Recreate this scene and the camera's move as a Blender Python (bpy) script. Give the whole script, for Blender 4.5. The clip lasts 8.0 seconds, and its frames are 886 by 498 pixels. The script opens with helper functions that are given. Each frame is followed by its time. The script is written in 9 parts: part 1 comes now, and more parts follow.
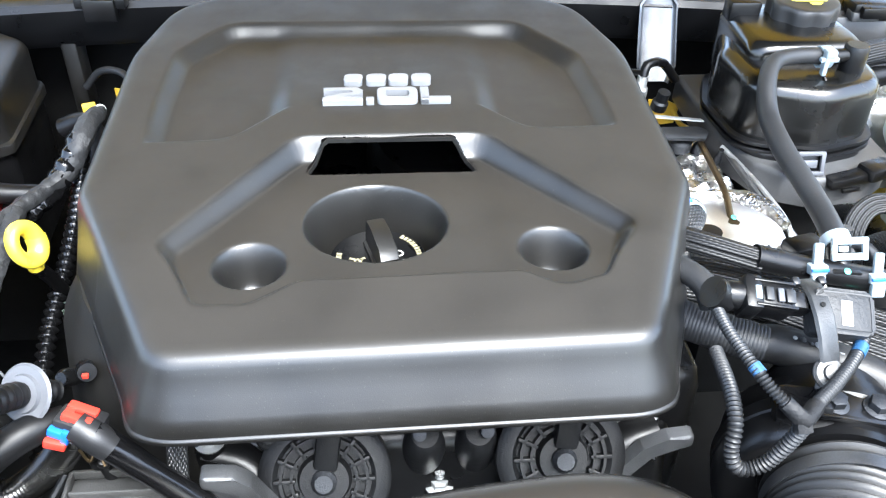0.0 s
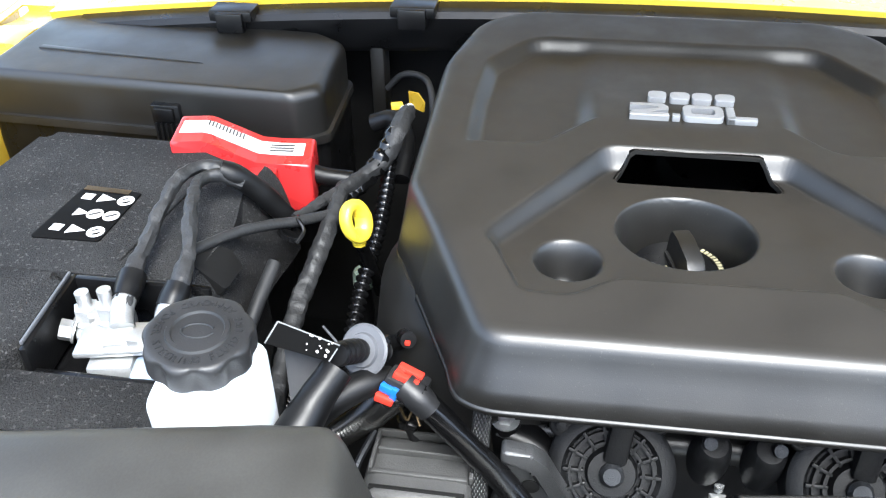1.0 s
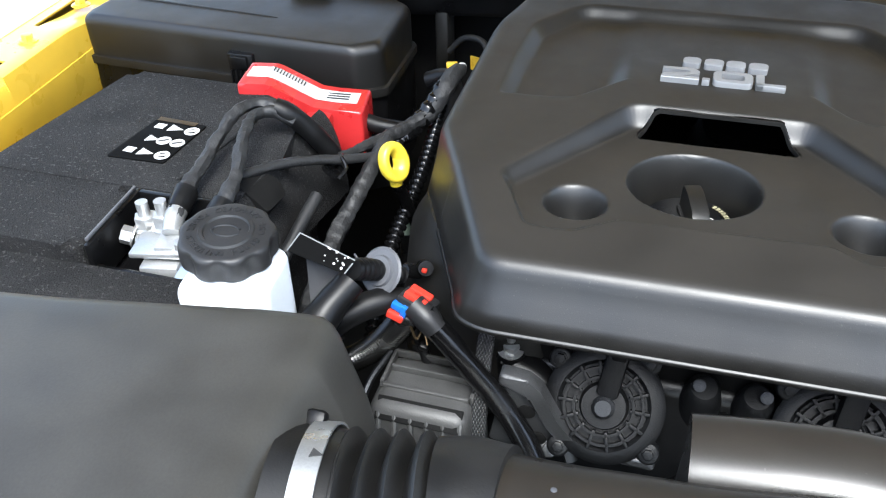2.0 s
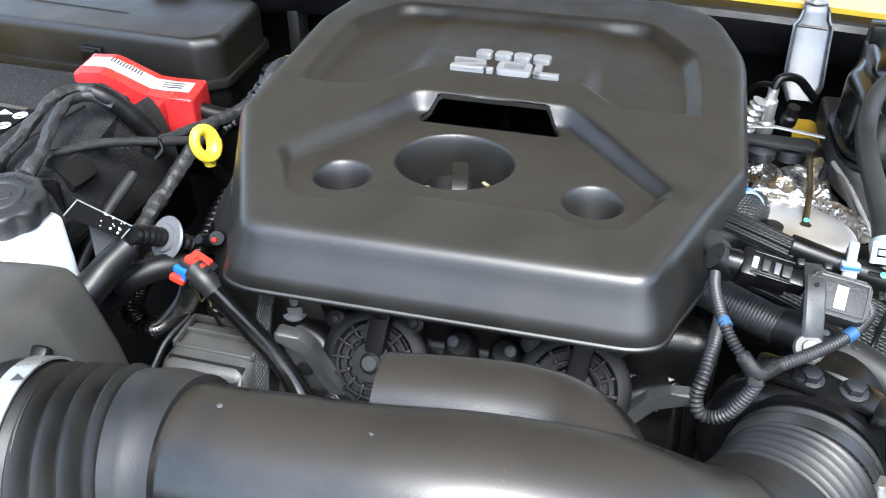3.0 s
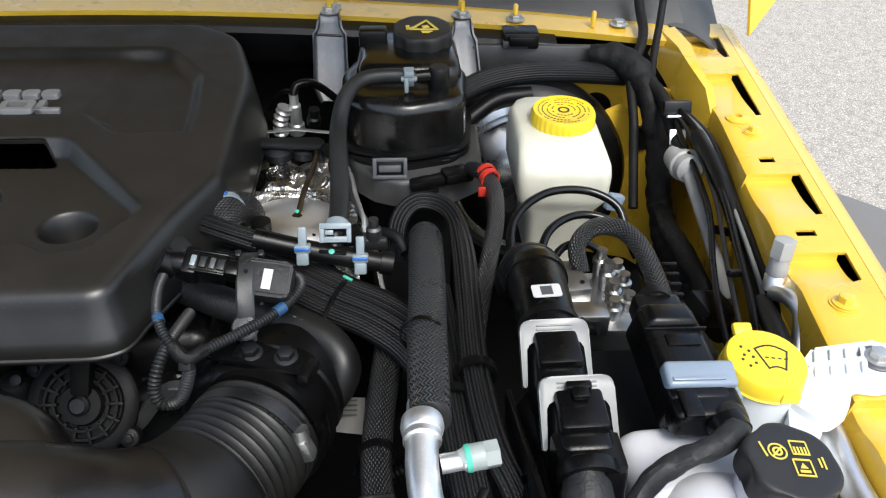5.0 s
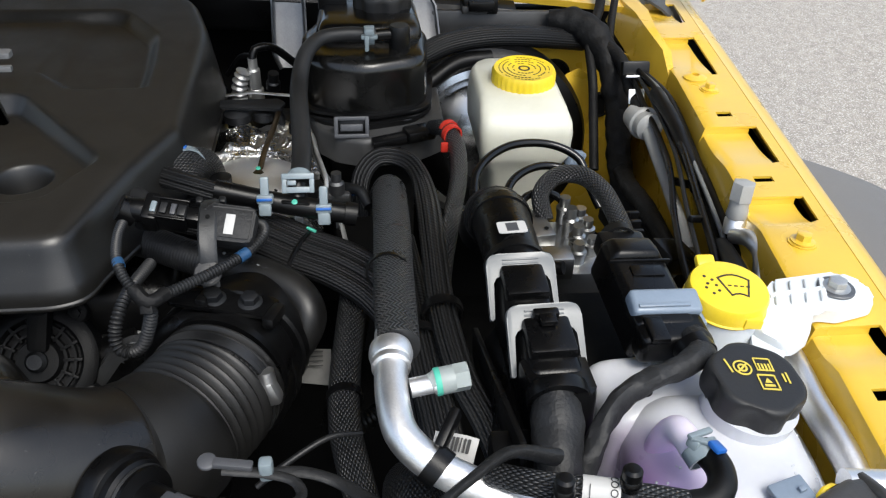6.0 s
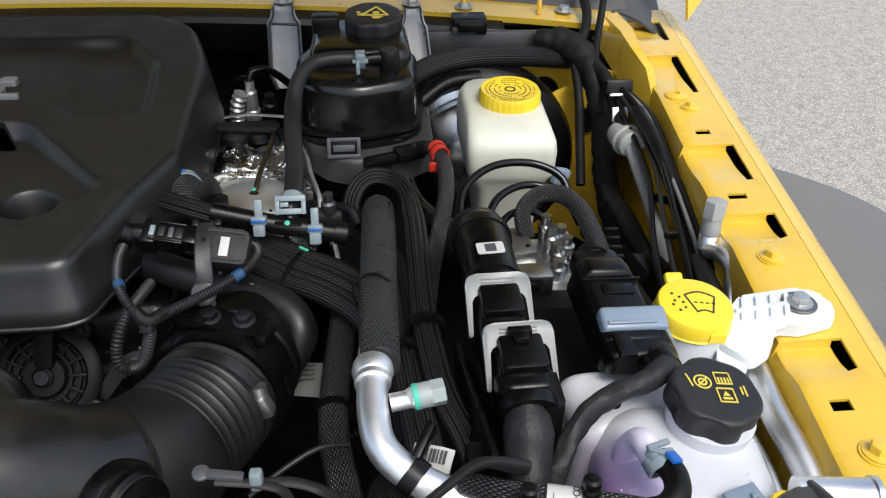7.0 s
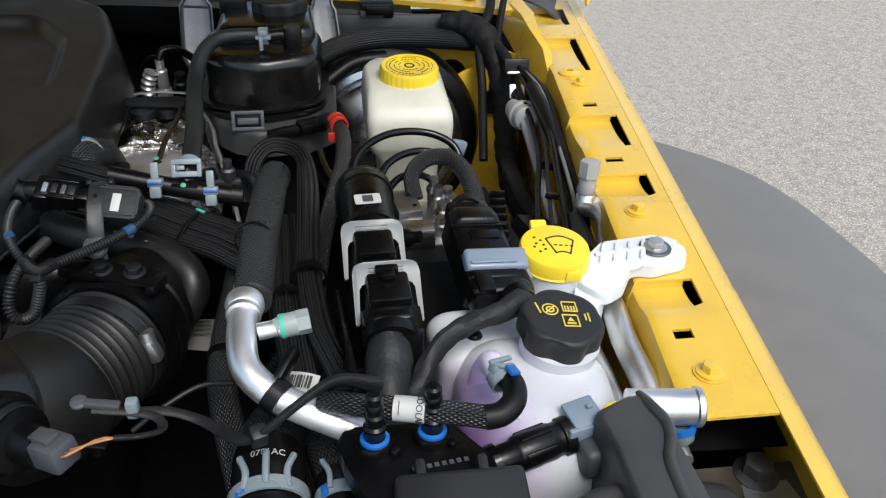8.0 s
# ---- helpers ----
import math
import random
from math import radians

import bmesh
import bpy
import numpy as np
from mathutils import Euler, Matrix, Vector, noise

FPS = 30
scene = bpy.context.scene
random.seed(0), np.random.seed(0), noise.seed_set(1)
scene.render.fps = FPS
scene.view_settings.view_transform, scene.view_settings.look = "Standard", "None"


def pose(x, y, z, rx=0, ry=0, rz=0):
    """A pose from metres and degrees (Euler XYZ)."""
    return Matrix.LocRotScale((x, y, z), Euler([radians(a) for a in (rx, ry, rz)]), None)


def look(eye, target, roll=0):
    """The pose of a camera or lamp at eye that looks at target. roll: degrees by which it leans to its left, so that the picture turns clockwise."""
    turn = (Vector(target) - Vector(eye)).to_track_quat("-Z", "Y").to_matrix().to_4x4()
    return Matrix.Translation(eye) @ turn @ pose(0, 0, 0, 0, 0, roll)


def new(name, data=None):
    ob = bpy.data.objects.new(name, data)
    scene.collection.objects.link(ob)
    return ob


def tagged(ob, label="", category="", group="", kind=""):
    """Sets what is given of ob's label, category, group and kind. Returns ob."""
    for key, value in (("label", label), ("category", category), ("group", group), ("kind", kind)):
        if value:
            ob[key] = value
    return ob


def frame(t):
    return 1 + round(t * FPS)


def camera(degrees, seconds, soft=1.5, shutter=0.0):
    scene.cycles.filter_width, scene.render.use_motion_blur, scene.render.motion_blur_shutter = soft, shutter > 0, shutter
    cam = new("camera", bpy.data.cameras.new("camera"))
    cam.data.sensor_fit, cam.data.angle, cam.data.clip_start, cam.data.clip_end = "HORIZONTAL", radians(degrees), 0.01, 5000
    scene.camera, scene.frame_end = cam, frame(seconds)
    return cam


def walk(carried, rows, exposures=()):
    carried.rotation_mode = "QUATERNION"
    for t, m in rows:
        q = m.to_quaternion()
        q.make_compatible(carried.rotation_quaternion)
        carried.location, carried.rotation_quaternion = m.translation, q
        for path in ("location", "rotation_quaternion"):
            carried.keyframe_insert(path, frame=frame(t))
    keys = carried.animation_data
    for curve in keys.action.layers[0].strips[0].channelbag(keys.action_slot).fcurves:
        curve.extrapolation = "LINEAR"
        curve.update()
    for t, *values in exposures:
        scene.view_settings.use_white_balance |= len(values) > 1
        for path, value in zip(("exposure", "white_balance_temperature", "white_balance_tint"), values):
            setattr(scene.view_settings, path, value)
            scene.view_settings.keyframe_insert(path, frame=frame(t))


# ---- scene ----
cam = camera(55.4, 8.0, 1.2)
PATH = [
    (0, (-0.015, -0.521, 1.435), (0.147, 1.055, 0.215), 1.9),
    (0.5, (-0.087, -0.525, 1.443), (-0.138, 1.077, 0.247), -0.0),
    (1, (-0.101, -0.559, 1.44), (-0.367, 1.036, 0.263), -1.0),
    (1.2, (-0.099, -0.573, 1.434), (-0.433, 1.012, 0.26), -0.7),
    (2.3, (0.014, -0.616, 1.435), (-0.487, 0.91, 0.244), -2.0),
    (2.5, (0.048, -0.62, 1.437), (-0.433, 0.917, 0.251), -1.4),
    (3, (0.134, -0.631, 1.439), (-0.299, 0.935, 0.274), -0.4),
    (3.5, (0.223, -0.63, 1.445), (-0.204, 0.943, 0.287), -2.5),
    (4, (0.3, -0.632, 1.461), (0.1, 0.981, 0.296), -0.6),
    (4.5, (0.344, -0.643, 1.475), (0.339, 0.985, 0.314), 0.8),
    (5, (0.365, -0.66, 1.475), (0.456, 0.973, 0.324), 0.9),
    (5.2, (0.371, -0.667, 1.469), (0.494, 0.964, 0.318), 1.1),
    (6.3, (0.351, -0.691, 1.434), (0.541, 0.941, 0.293), 1.9),
    (6.5, (0.346, -0.697, 1.444), (0.529, 0.935, 0.302), 1.6),
    (7, (0.376, -0.705, 1.466), (0.544, 0.933, 0.33), 1.0),
    (7.5, (0.403, -0.723, 1.478), (0.607, 0.917, 0.351), 1.4),
    (8, (0.429, -0.769, 1.451), (0.698, 0.872, 0.34), 2.3),
]
walk(cam, [(t, look(eye, target, roll)) for t, eye, target, roll in PATH],
     exposures=[(0, 3.56, 5900, 6), (1.0, 3.0, 6000, 6), (2.5, 2.4, 6000, 6), (3.5, 3.28, 6100, 6), (4.0, 2.75, 6400, 7), (4.5, 2.08, 6400, 7), (5.0, 1.22, 6400, 7), (6.5, 0.9, 6400, 7), (8, 0.70, 6400, 7)])

# ---- light: a bright overcast sky, the open hood shades the bay from behind ----
world = bpy.data.worlds.new("sky")
scene.world = world
world.use_nodes = True
wn, wl = world.node_tree.nodes, world.node_tree.links
wn.clear()
w_out = wn.new("ShaderNodeOutputWorld")
w_bg = wn.new("ShaderNodeBackground")
w_sky = wn.new("ShaderNodeTexSky")
w_sky.sky_type = "NISHITA"
w_sky.sun_disc = False
w_sky.sun_elevation = radians(58)
w_sky.sun_rotation = radians(158)
w_sky.air_density, w_sky.dust_density, w_sky.ozone_density = 1.0, 3.0, 1.5
w_bg.inputs["Strength"].default_value = 0.15
w_soft = wn.new("ShaderNodeHueSaturation")
w_soft.inputs["Saturation"].default_value = 0.75
wl.new(w_sky.outputs[0], w_soft.inputs["Color"])
wl.new(w_soft.outputs[0], w_bg.inputs["Color"])
wl.new(w_bg.outputs[0], w_out.inputs["Surface"])

sun = new("sun", bpy.data.lights.new("sun", "SUN"))
sun.data.energy = 1.3
sun.data.angle = radians(25)
sun.data.color = (1.0, 0.97, 0.92)
sun.matrix_world = look((0.80, -2.0, 4.4), (0, 0, 1))

# ---- materials ----
def material(name, color, rough=0.5, metal=0.0, grain=900.0, bump=0.1, vary=0.25, stains=0.2, coat=0.0, spec=0.5, rough_vary=0.12,
             speck=0.0, speck_color=(0.5, 0.5, 0.5, 1), sss=0.0, aniso=0.0, depth=0.0006,
             dust=0.0, dust_color=(0.02, 0.018, 0.015, 1)):
    """Principled surface with fine grain, larger stains, uneven gloss and a grain bump, all in metres."""
    m = bpy.data.materials.new(name)
    m.use_nodes = True
    n, l = m.node_tree.nodes, m.node_tree.links
    p = n["Principled BSDF"]
    co = n.new("ShaderNodeTexCoord")
    fine = n.new("ShaderNodeTexNoise")
    fine.inputs["Scale"].default_value, fine.inputs["Detail"].default_value = grain, 2.0
    big = n.new("ShaderNodeTexNoise")
    big.inputs["Scale"].default_value, big.inputs["Detail"].default_value = 23.0, 5.0
    l.new(co.outputs["Object"], fine.inputs["Vector"])
    l.new(co.outputs["Object"], big.inputs["Vector"])
    base = tuple(color[:3]) + (1.0,)
    mixa = n.new("ShaderNodeMix")
    mixa.data_type = "RGBA"
    mixa.inputs["A"].default_value = tuple(c * (1 - vary) for c in base[:3]) + (1,)
    mixa.inputs["B"].default_value = tuple(min(1, c * (1 + vary)) for c in base[:3]) + (1,)
    l.new(fine.outputs["Fac"], mixa.inputs["Factor"])
    ramp = n.new("ShaderNodeMapRange")
    ramp.inputs["From Min"].default_value, ramp.inputs["From Max"].default_value = 0.35, 0.7
    ramp.inputs["To Min"].default_value, ramp.inputs["To Max"].default_value = 1.0 - stains, 1.0 + stains
    l.new(big.outputs["Fac"], ramp.inputs["Value"])
    mul = n.new("ShaderNodeMix")
    mul.data_type, mul.blend_type = "RGBA", "MULTIPLY"
    mul.inputs["Factor"].default_value = 1.0
    l.new(mixa.outputs["Result"], mul.inputs["A"])
    l.new(ramp.outputs["Result"], mul.inputs["B"])
    last = mul.outputs["Result"]
    if speck:
        vor = n.new("ShaderNodeTexNoise")
        vor.inputs["Scale"].default_value, vor.inputs["Detail"].default_value = grain * 0.45, 1.0
        l.new(co.outputs["Object"], vor.inputs["Vector"])
        cut = n.new("ShaderNodeMapRange")
        cut.inputs["From Min"].default_value, cut.inputs["From Max"].default_value = 1.0 - speck, 1.0 - speck + 0.04
        l.new(vor.outputs["Fac"], cut.inputs["Value"])
        ms = n.new("ShaderNodeMix")
        ms.data_type = "RGBA"
        ms.inputs["B"].default_value = speck_color
        l.new(cut.outputs["Result"], ms.inputs["Factor"])
        l.new(last, ms.inputs["A"])
        last = ms.outputs["Result"]
    l.new(last, p.inputs["Base Color"])
    rr = n.new("ShaderNodeMapRange")
    rr.inputs["From Min"].default_value, rr.inputs["From Max"].default_value = 0.3, 0.7
    rr.inputs["To Min"].default_value, rr.inputs["To Max"].default_value = max(0.03, rough - rough_vary), min(1.0, rough + rough_vary)
    l.new(big.outputs["Fac"], rr.inputs["Value"])
    l.new(rr.outputs["Result"], p.inputs["Roughness"])
    p.inputs["Metallic"].default_value = metal
    p.inputs["Specular IOR Level"].default_value = spec
    if dust:
        # a film of dust settled on what faces up
        geo = n.new("ShaderNodeNewGeometry")
        axes = n.new("ShaderNodeSeparateXYZ")
        l.new(geo.outputs["Normal"], axes.inputs[0])
        film = n.new("ShaderNodeMapRange")
        film.interpolation_type = "SMOOTHSTEP"
        film.inputs["From Min"].default_value, film.inputs["From Max"].default_value = 0.80, 0.98
        l.new(axes.outputs["Z"], film.inputs["Value"])
        patch = n.new("ShaderNodeMapRange")
        patch.inputs["From Min"].default_value, patch.inputs["From Max"].default_value = 0.3, 0.65
        patch.inputs["To Min"].default_value, patch.inputs["To Max"].default_value = 0.65 * dust, dust
        l.new(big.outputs["Fac"], patch.inputs["Value"])
        both = n.new("ShaderNodeMath")
        both.operation = "MULTIPLY"
        l.new(film.outputs["Result"], both.inputs[0])
        l.new(patch.outputs["Result"], both.inputs[1])
        over = n.new("ShaderNodeMix")
        over.data_type = "RGBA"
        over.inputs["B"].default_value = dust_color
        l.new(both.outputs[0], over.inputs["Factor"])
        l.new(last, over.inputs["A"])
        l.new(over.outputs["Result"], p.inputs["Base Color"])
        dull = n.new("ShaderNodeMix")
        dull.inputs["B"].default_value = 0.68
        l.new(both.outputs[0], dull.inputs["Factor"])
        l.new(rr.outputs["Result"], dull.inputs["A"])
        l.new(dull.outputs["Result"], p.inputs["Roughness"])
        gloss = n.new("ShaderNodeMapRange")
        gloss.inputs["To Min"].default_value, gloss.inputs["To Max"].default_value = spec, spec * 0.35
        l.new(both.outputs[0], gloss.inputs["Value"])
        l.new(gloss.outputs["Result"], p.inputs["Specular IOR Level"])
    p.inputs["Coat Weight"].default_value = coat
    p.inputs["Coat Roughness"].default_value = 0.06
    if sss:
        p.inputs["Subsurface Weight"].default_value = sss
        p.inputs["Subsurface Radius"].default_value = (0.012, 0.012, 0.010)
    p.inputs["Anisotropic"].default_value = aniso
    if bump:
        b = n.new("ShaderNodeBump")
        b.inputs["Strength"].default_value, b.inputs["Distance"].default_value = bump, depth
        l.new(fine.outputs["Fac"], b.inputs["Height"])
        l.new(b.outputs["Normal"], p.inputs["Normal"])
    return m


def woven(name, color, cell=0.003, rough=0.45, relief=0.9, lines=False, gap=0.25, chevron=0.0):
    """A sleeve of plaited threads: diamonds, zigzag threads or long ribs, from the tube's own lengthwise and crosswise metres."""
    m = bpy.data.materials.new(name)
    m.use_nodes = True
    n, l = m.node_tree.nodes, m.node_tree.links
    p = n["Principled BSDF"]
    uv = n.new("ShaderNodeUVMap")
    sep = n.new("ShaderNodeSeparateXYZ")
    l.new(uv.outputs["UV"], sep.inputs[0])

    def math_node(op, a, b=None):
        k = n.new("ShaderNodeMath")
        k.operation = op
        for i, v in enumerate((a, b)):
            if v is None:
                continue
            if isinstance(v, (int, float)):
                k.inputs[i].default_value = v
            else:
                l.new(v, k.inputs[i])
        return k.outputs[0]

    u, v = sep.outputs["X"], sep.outputs["Y"]
    f = math.pi / cell
    if lines:
        a = math_node("ABSOLUTE", math_node("SINE", math_node("MULTIPLY", u, f)))
        b = math_node("ABSOLUTE", math_node("SINE", math_node("MULTIPLY", math_node("ADD", v, u), f * 0.7)))
        h = math_node("ADD", math_node("MULTIPLY", a, 0.75), math_node("MULTIPLY", b, 0.25))
    else:
        s1 = math_node("SINE", math_node("MULTIPLY", math_node("ADD", math_node("MULTIPLY", u, 1.0), math_node("MULTIPLY", v, 0.6)), f))
        s2 = math_node("SINE", math_node("MULTIPLY", math_node("SUBTRACT", math_node("MULTIPLY", u, 1.0), math_node("MULTIPLY", v, 0.6)), f))
        h = math_node("ABSOLUTE", math_node("MULTIPLY", s1, s2))
    if chevron:
        fold = math_node("PINGPONG", v, chevron)
        wave = math_node("SINE", math_node("MULTIPLY", math_node("ADD", u, math_node("MULTIPLY", fold, 0.85)), 2 * f))
        h = math_node("POWER", math_node("ADD", math_node("MULTIPLY", wave, 0.5), 0.5), 1.6)
    noi = n.new("ShaderNodeTexNoise")
    noi.inputs["Scale"].default_value = 40.0
    co = n.new("ShaderNodeTexCoord")
    l.new(co.outputs["Object"], noi.inputs["Vector"])
    # shade between threads put into the colour: hollows take base times gap
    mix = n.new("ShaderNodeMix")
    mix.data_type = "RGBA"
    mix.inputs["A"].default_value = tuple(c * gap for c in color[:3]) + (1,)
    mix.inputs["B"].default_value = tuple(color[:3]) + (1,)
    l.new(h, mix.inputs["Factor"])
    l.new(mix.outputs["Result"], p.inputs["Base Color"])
    r = n.new("ShaderNodeMapRange")
    r.inputs["To Min"].default_value, r.inputs["To Max"].default_value = rough - 0.1, rough + 0.2
    l.new(noi.outputs["Fac"], r.inputs["Value"])
    l.new(r.outputs["Result"], p.inputs["Roughness"])
    b = n.new("ShaderNodeBump")
    b.inputs["Strength"].default_value, b.inputs["Distance"].default_value = relief, cell * 0.35
    l.new(h, b.inputs["Height"])
    l.new(b.outputs["Normal"], p.inputs["Normal"])
    p.inputs["Specular IOR Level"].default_value = 0.24 if lines else 0.5
    return m


def tinted_tank(name, white, tint, place, reach, rough=0.35):
    """Milky plastic through which dyed fluid shows near one place."""
    m = material(name, white, rough, 0, 300, 0.05, 0.03, 0.06, sss=0.5, spec=0.45)
    n, l = m.node_tree.nodes, m.node_tree.links
    p = n["Principled BSDF"]
    was = p.inputs["Base Color"].links[0].from_socket
    geo = n.new("ShaderNodeNewGeometry")
    dist = n.new("ShaderNodeVectorMath")
    dist.operation = "DISTANCE"
    dist.inputs[1].default_value = place
    l.new(geo.outputs["Position"], dist.inputs[0])
    f = n.new("ShaderNodeMapRange")
    f.inputs["From Min"].default_value, f.inputs["From Max"].default_value = reach * 0.25, reach
    f.inputs["To Min"].default_value, f.inputs["To Max"].default_value = 1.0, 0.0
    l.new(dist.outputs["Value"], f.inputs["Value"])
    mix = n.new("ShaderNodeMix")
    mix.data_type = "RGBA"
    mix.inputs["B"].default_value = tint
    l.new(was, mix.inputs["A"])
    l.new(f.outputs["Result"], mix.inputs["Factor"])
    l.new(mix.outputs["Result"], p.inputs["Base Color"])
    return m


M_COVER = material("grained_black_plastic", (0.0080, 0.0076, 0.0068), 0.38, 0, 1700, 0.13, 0.55, 0.25, spec=0.5, rough_vary=0.05, depth=0.0005, speck=0.30, speck_color=(0.026, 0.024, 0.0205, 1), dust=0.75, dust_color=(0.0168, 0.0144, 0.0112, 1))
M_LID = material("dusty_satin_plastic", (0.029, 0.028, 0.025), 0.45, 0, 700, 0.12, 0.2, 0.18, spec=0.30, rough_vary=0.06, speck=0.16, speck_color=(0.045, 0.042, 0.037, 1))
M_AIRBOX = material("satin_black_plastic", (0.0055, 0.0051, 0.0044), 0.44, 0, 700, 0.12, 0.2, 0.15, spec=0.5, rough_vary=0.06, speck=0.16, speck_color=(0.022, 0.021, 0.019, 1))
M_BLACK = material("black_plastic", (0.003, 0.003, 0.0032), 0.34, 0, 800, 0.15, 0.3, 0.2, spec=0.26, speck=0.2, speck_color=(0.008, 0.0078, 0.0075, 1))
M_MIDBLACK = material("dull_charcoal_plastic", (0.011, 0.0112, 0.012), 0.5, 0, 800, 0.15, 0.2, 0.2, spec=0.35)
M_TANK = material("worn_black_tank", (0.0050, 0.0049, 0.0046), 0.23, 0, 600, 0.10, 0.3, 0.5, spec=0.5, rough_vary=0.12)
M_CAP = material("matte_black_cap", (0.014, 0.014, 0.0145), 0.5, 0, 900, 0.2, 0.2, 0.15, spec=0.4)
M_GLOSS = material("glossy_black_plastic", (0.003, 0.003, 0.0032), 0.17, 0, 500, 0.03, 0.2, 0.15, spec=0.35)
# near-black for bay panels; hole, slot and notch parts have shade put into this colour
M_DARK = material("matt_black_and_shade", (0.003, 0.003, 0.003), 0.8, 0, 300, 0.2, 0.4, 0.3, spec=0.15)
M_RUBBER = material("black_rubber", (0.0034, 0.0034, 0.0036), 0.43, 0, 600, 0.12, 0.2, 0.25, spec=0.24)
M_GREYRUB = material("dusty_grey_rubber", (0.011, 0.0114, 0.0122), 0.5, 0, 600, 0.12, 0.2, 0.25, spec=0.4)
M_TAPE = material("cloth_tape", (0.0125, 0.0128, 0.0135), 0.58, 0, 320, 0.8, 0.35, 0.3, spec=0.4, depth=0.0008)
M_TAPEDARK = material("black_cloth_tape", (0.0055, 0.0055, 0.0058), 0.62, 0, 320, 0.8, 0.35, 0.3, spec=0.25, depth=0.0008)
M_INTAKE = material("dusty_black_plastic", (0.0085, 0.0076, 0.0064), 0.28, 0, 700, 0.05, 0.40, 0.65, spec=0.5, rough_vary=0.05, speck=0.24, speck_color=(0.03, 0.028, 0.025, 1), dust=0.9, dust_color=(0.0165, 0.0135, 0.0100, 1))
M_BRACKET = material("cast_bracket_alloy", (0.085, 0.087, 0.090), 0.5, 0.7, 900, 0.5, 0.15, 0.25)
M_ACTUATOR = material("matt_black_casting", (0.0034, 0.0036, 0.0041), 0.5, 0, 900, 0.4, 0.3, 0.3, spec=0.26)
M_ALLOY = material("dull_alloy", (0.062, 0.062, 0.061), 0.5, 0.5, 900, 0.4, 0.15, 0.25)
M_BELLOWS = material("dull_black_rubber", (0.0062, 0.0060, 0.0057), 0.48, 0, 600, 0.15, 0.25, 0.3, spec=0.4)
M_FADED = material("faded_yellow_print", (0.26, 0.24, 0.15), 0.5, 0, 900, 0.0, 0.1, 0.25)
M_DROP = material("water_drop", (0.55, 0.57, 0.60), 0.06, 0, 500, 0.0, 0.05, 0.05, spec=0.6)
M_FELT = material("black_felt", (0.017, 0.017, 0.0172), 0.97, 0, 800, 1.0, 0.8, 0.25, spec=0.1, depth=0.002, speck=0.36, speck_color=(0.042, 0.042, 0.0415, 1))
M_RED = material("red_plastic", (0.36, 0.018, 0.019), 0.32, 0, 500, 0.05, 0.06, 0.08, sss=0.05)
M_REDCLIP = material("red_orange_clip", (0.45, 0.03, 0.018), 0.35, 0, 500, 0.05, 0.06, 0.08)
M_BLUE = material("blue_plastic", (0.012, 0.10, 0.38), 0.35, 0, 500, 0.05, 0.06, 0.08)
M_BLUETAPE = material("faded_blue_tape", (0.022, 0.075, 0.17), 0.5, 0, 900, 0.3, 0.4, 0.3)
M_SEAL = material("bright_blue_rubber", (0.010, 0.12, 0.42), 0.4, 0, 500, 0.05, 0.06, 0.08)
M_SHROUD = material("grey_black_moulding", (0.041, 0.040, 0.039), 0.45, 0, 900, 0.25, 0.2, 0.15)
M_PALEBLUE = material("pale_blue_grey_plastic", (0.18, 0.225, 0.285), 0.42, 0, 500, 0.08, 0.08, 0.1)
M_GREYPL = material("light_grey_plastic", (0.15, 0.157, 0.158), 0.42, 0, 500, 0.08, 0.06, 0.12)
M_VALVE = material("grey_cap_plastic", (0.32, 0.32, 0.31), 0.45, 0, 500, 0.1, 0.06, 0.12)
M_MIDGREY = material("mid_grey_plastic", (0.06, 0.062, 0.068), 0.45, 0, 500, 0.08, 0.08, 0.12)
M_PLUGGREY = material("slate_grey_plastic", (0.055, 0.058, 0.066), 0.45, 0, 500, 0.08, 0.08, 0.12)
M_YELCAP = material("yellow_plastic", (0.80, 0.58, 0.03), 0.38, 0, 500, 0.06, 0.05, 0.07, sss=0.05)
M_LEMON = material("pale_yellow_plastic", (0.55, 0.42, 0.03), 0.30, 0, 500, 0.05, 0.05, 0.07, sss=0.1)
M_PAINT = material("yellow_body_paint", (0.67, 0.430, 0.038), 0.30, 0, 1200, 0.05, 0.04, 0.06, coat=0.5, rough_vary=0.06)
M_WHITE = material("white_plastic", (0.66, 0.69, 0.71), 0.40, 0, 300, 0.04, 0.03, 0.05, sss=0.2)
M_BRAKE = material("milky_tank_plastic", (0.56, 0.55, 0.46), 0.36, 0, 300, 0.04, 0.03, 0.07, sss=0.3)
M_NEUTRAL = material("pale_green_plastic", (0.13, 0.17, 0.14), 0.35, 0, 300, 0.04, 0.05, 0.08, sss=0.3)
M_PORT = material("cloudy_grey_plastic", (0.28, 0.31, 0.30), 0.4, 0, 300, 0.04, 0.06, 0.08, sss=0.2)
M_CLIPW = material("pale_blue_white_clip", (0.19, 0.23, 0.25), 0.35, 0, 300, 0.04, 0.05, 0.08, sss=0.2)
M_COOLANT = tinted_tank("milky_tank_with_violet_coolant", (0.54, 0.55, 0.585), (0.46, 0.22, 0.62, 1), (0.506, -0.404, 1.044), 0.066)
M_ALU = material("drawn_aluminium", (0.80, 0.80, 0.80), 0.42, 1.0, 700, 0.25, 0.08, 0.14, rough_vary=0.10)
M_MACHINED = material("machined_aluminium", (0.50, 0.50, 0.49), 0.38, 1.0, 700, 0.2, 0.08, 0.14)
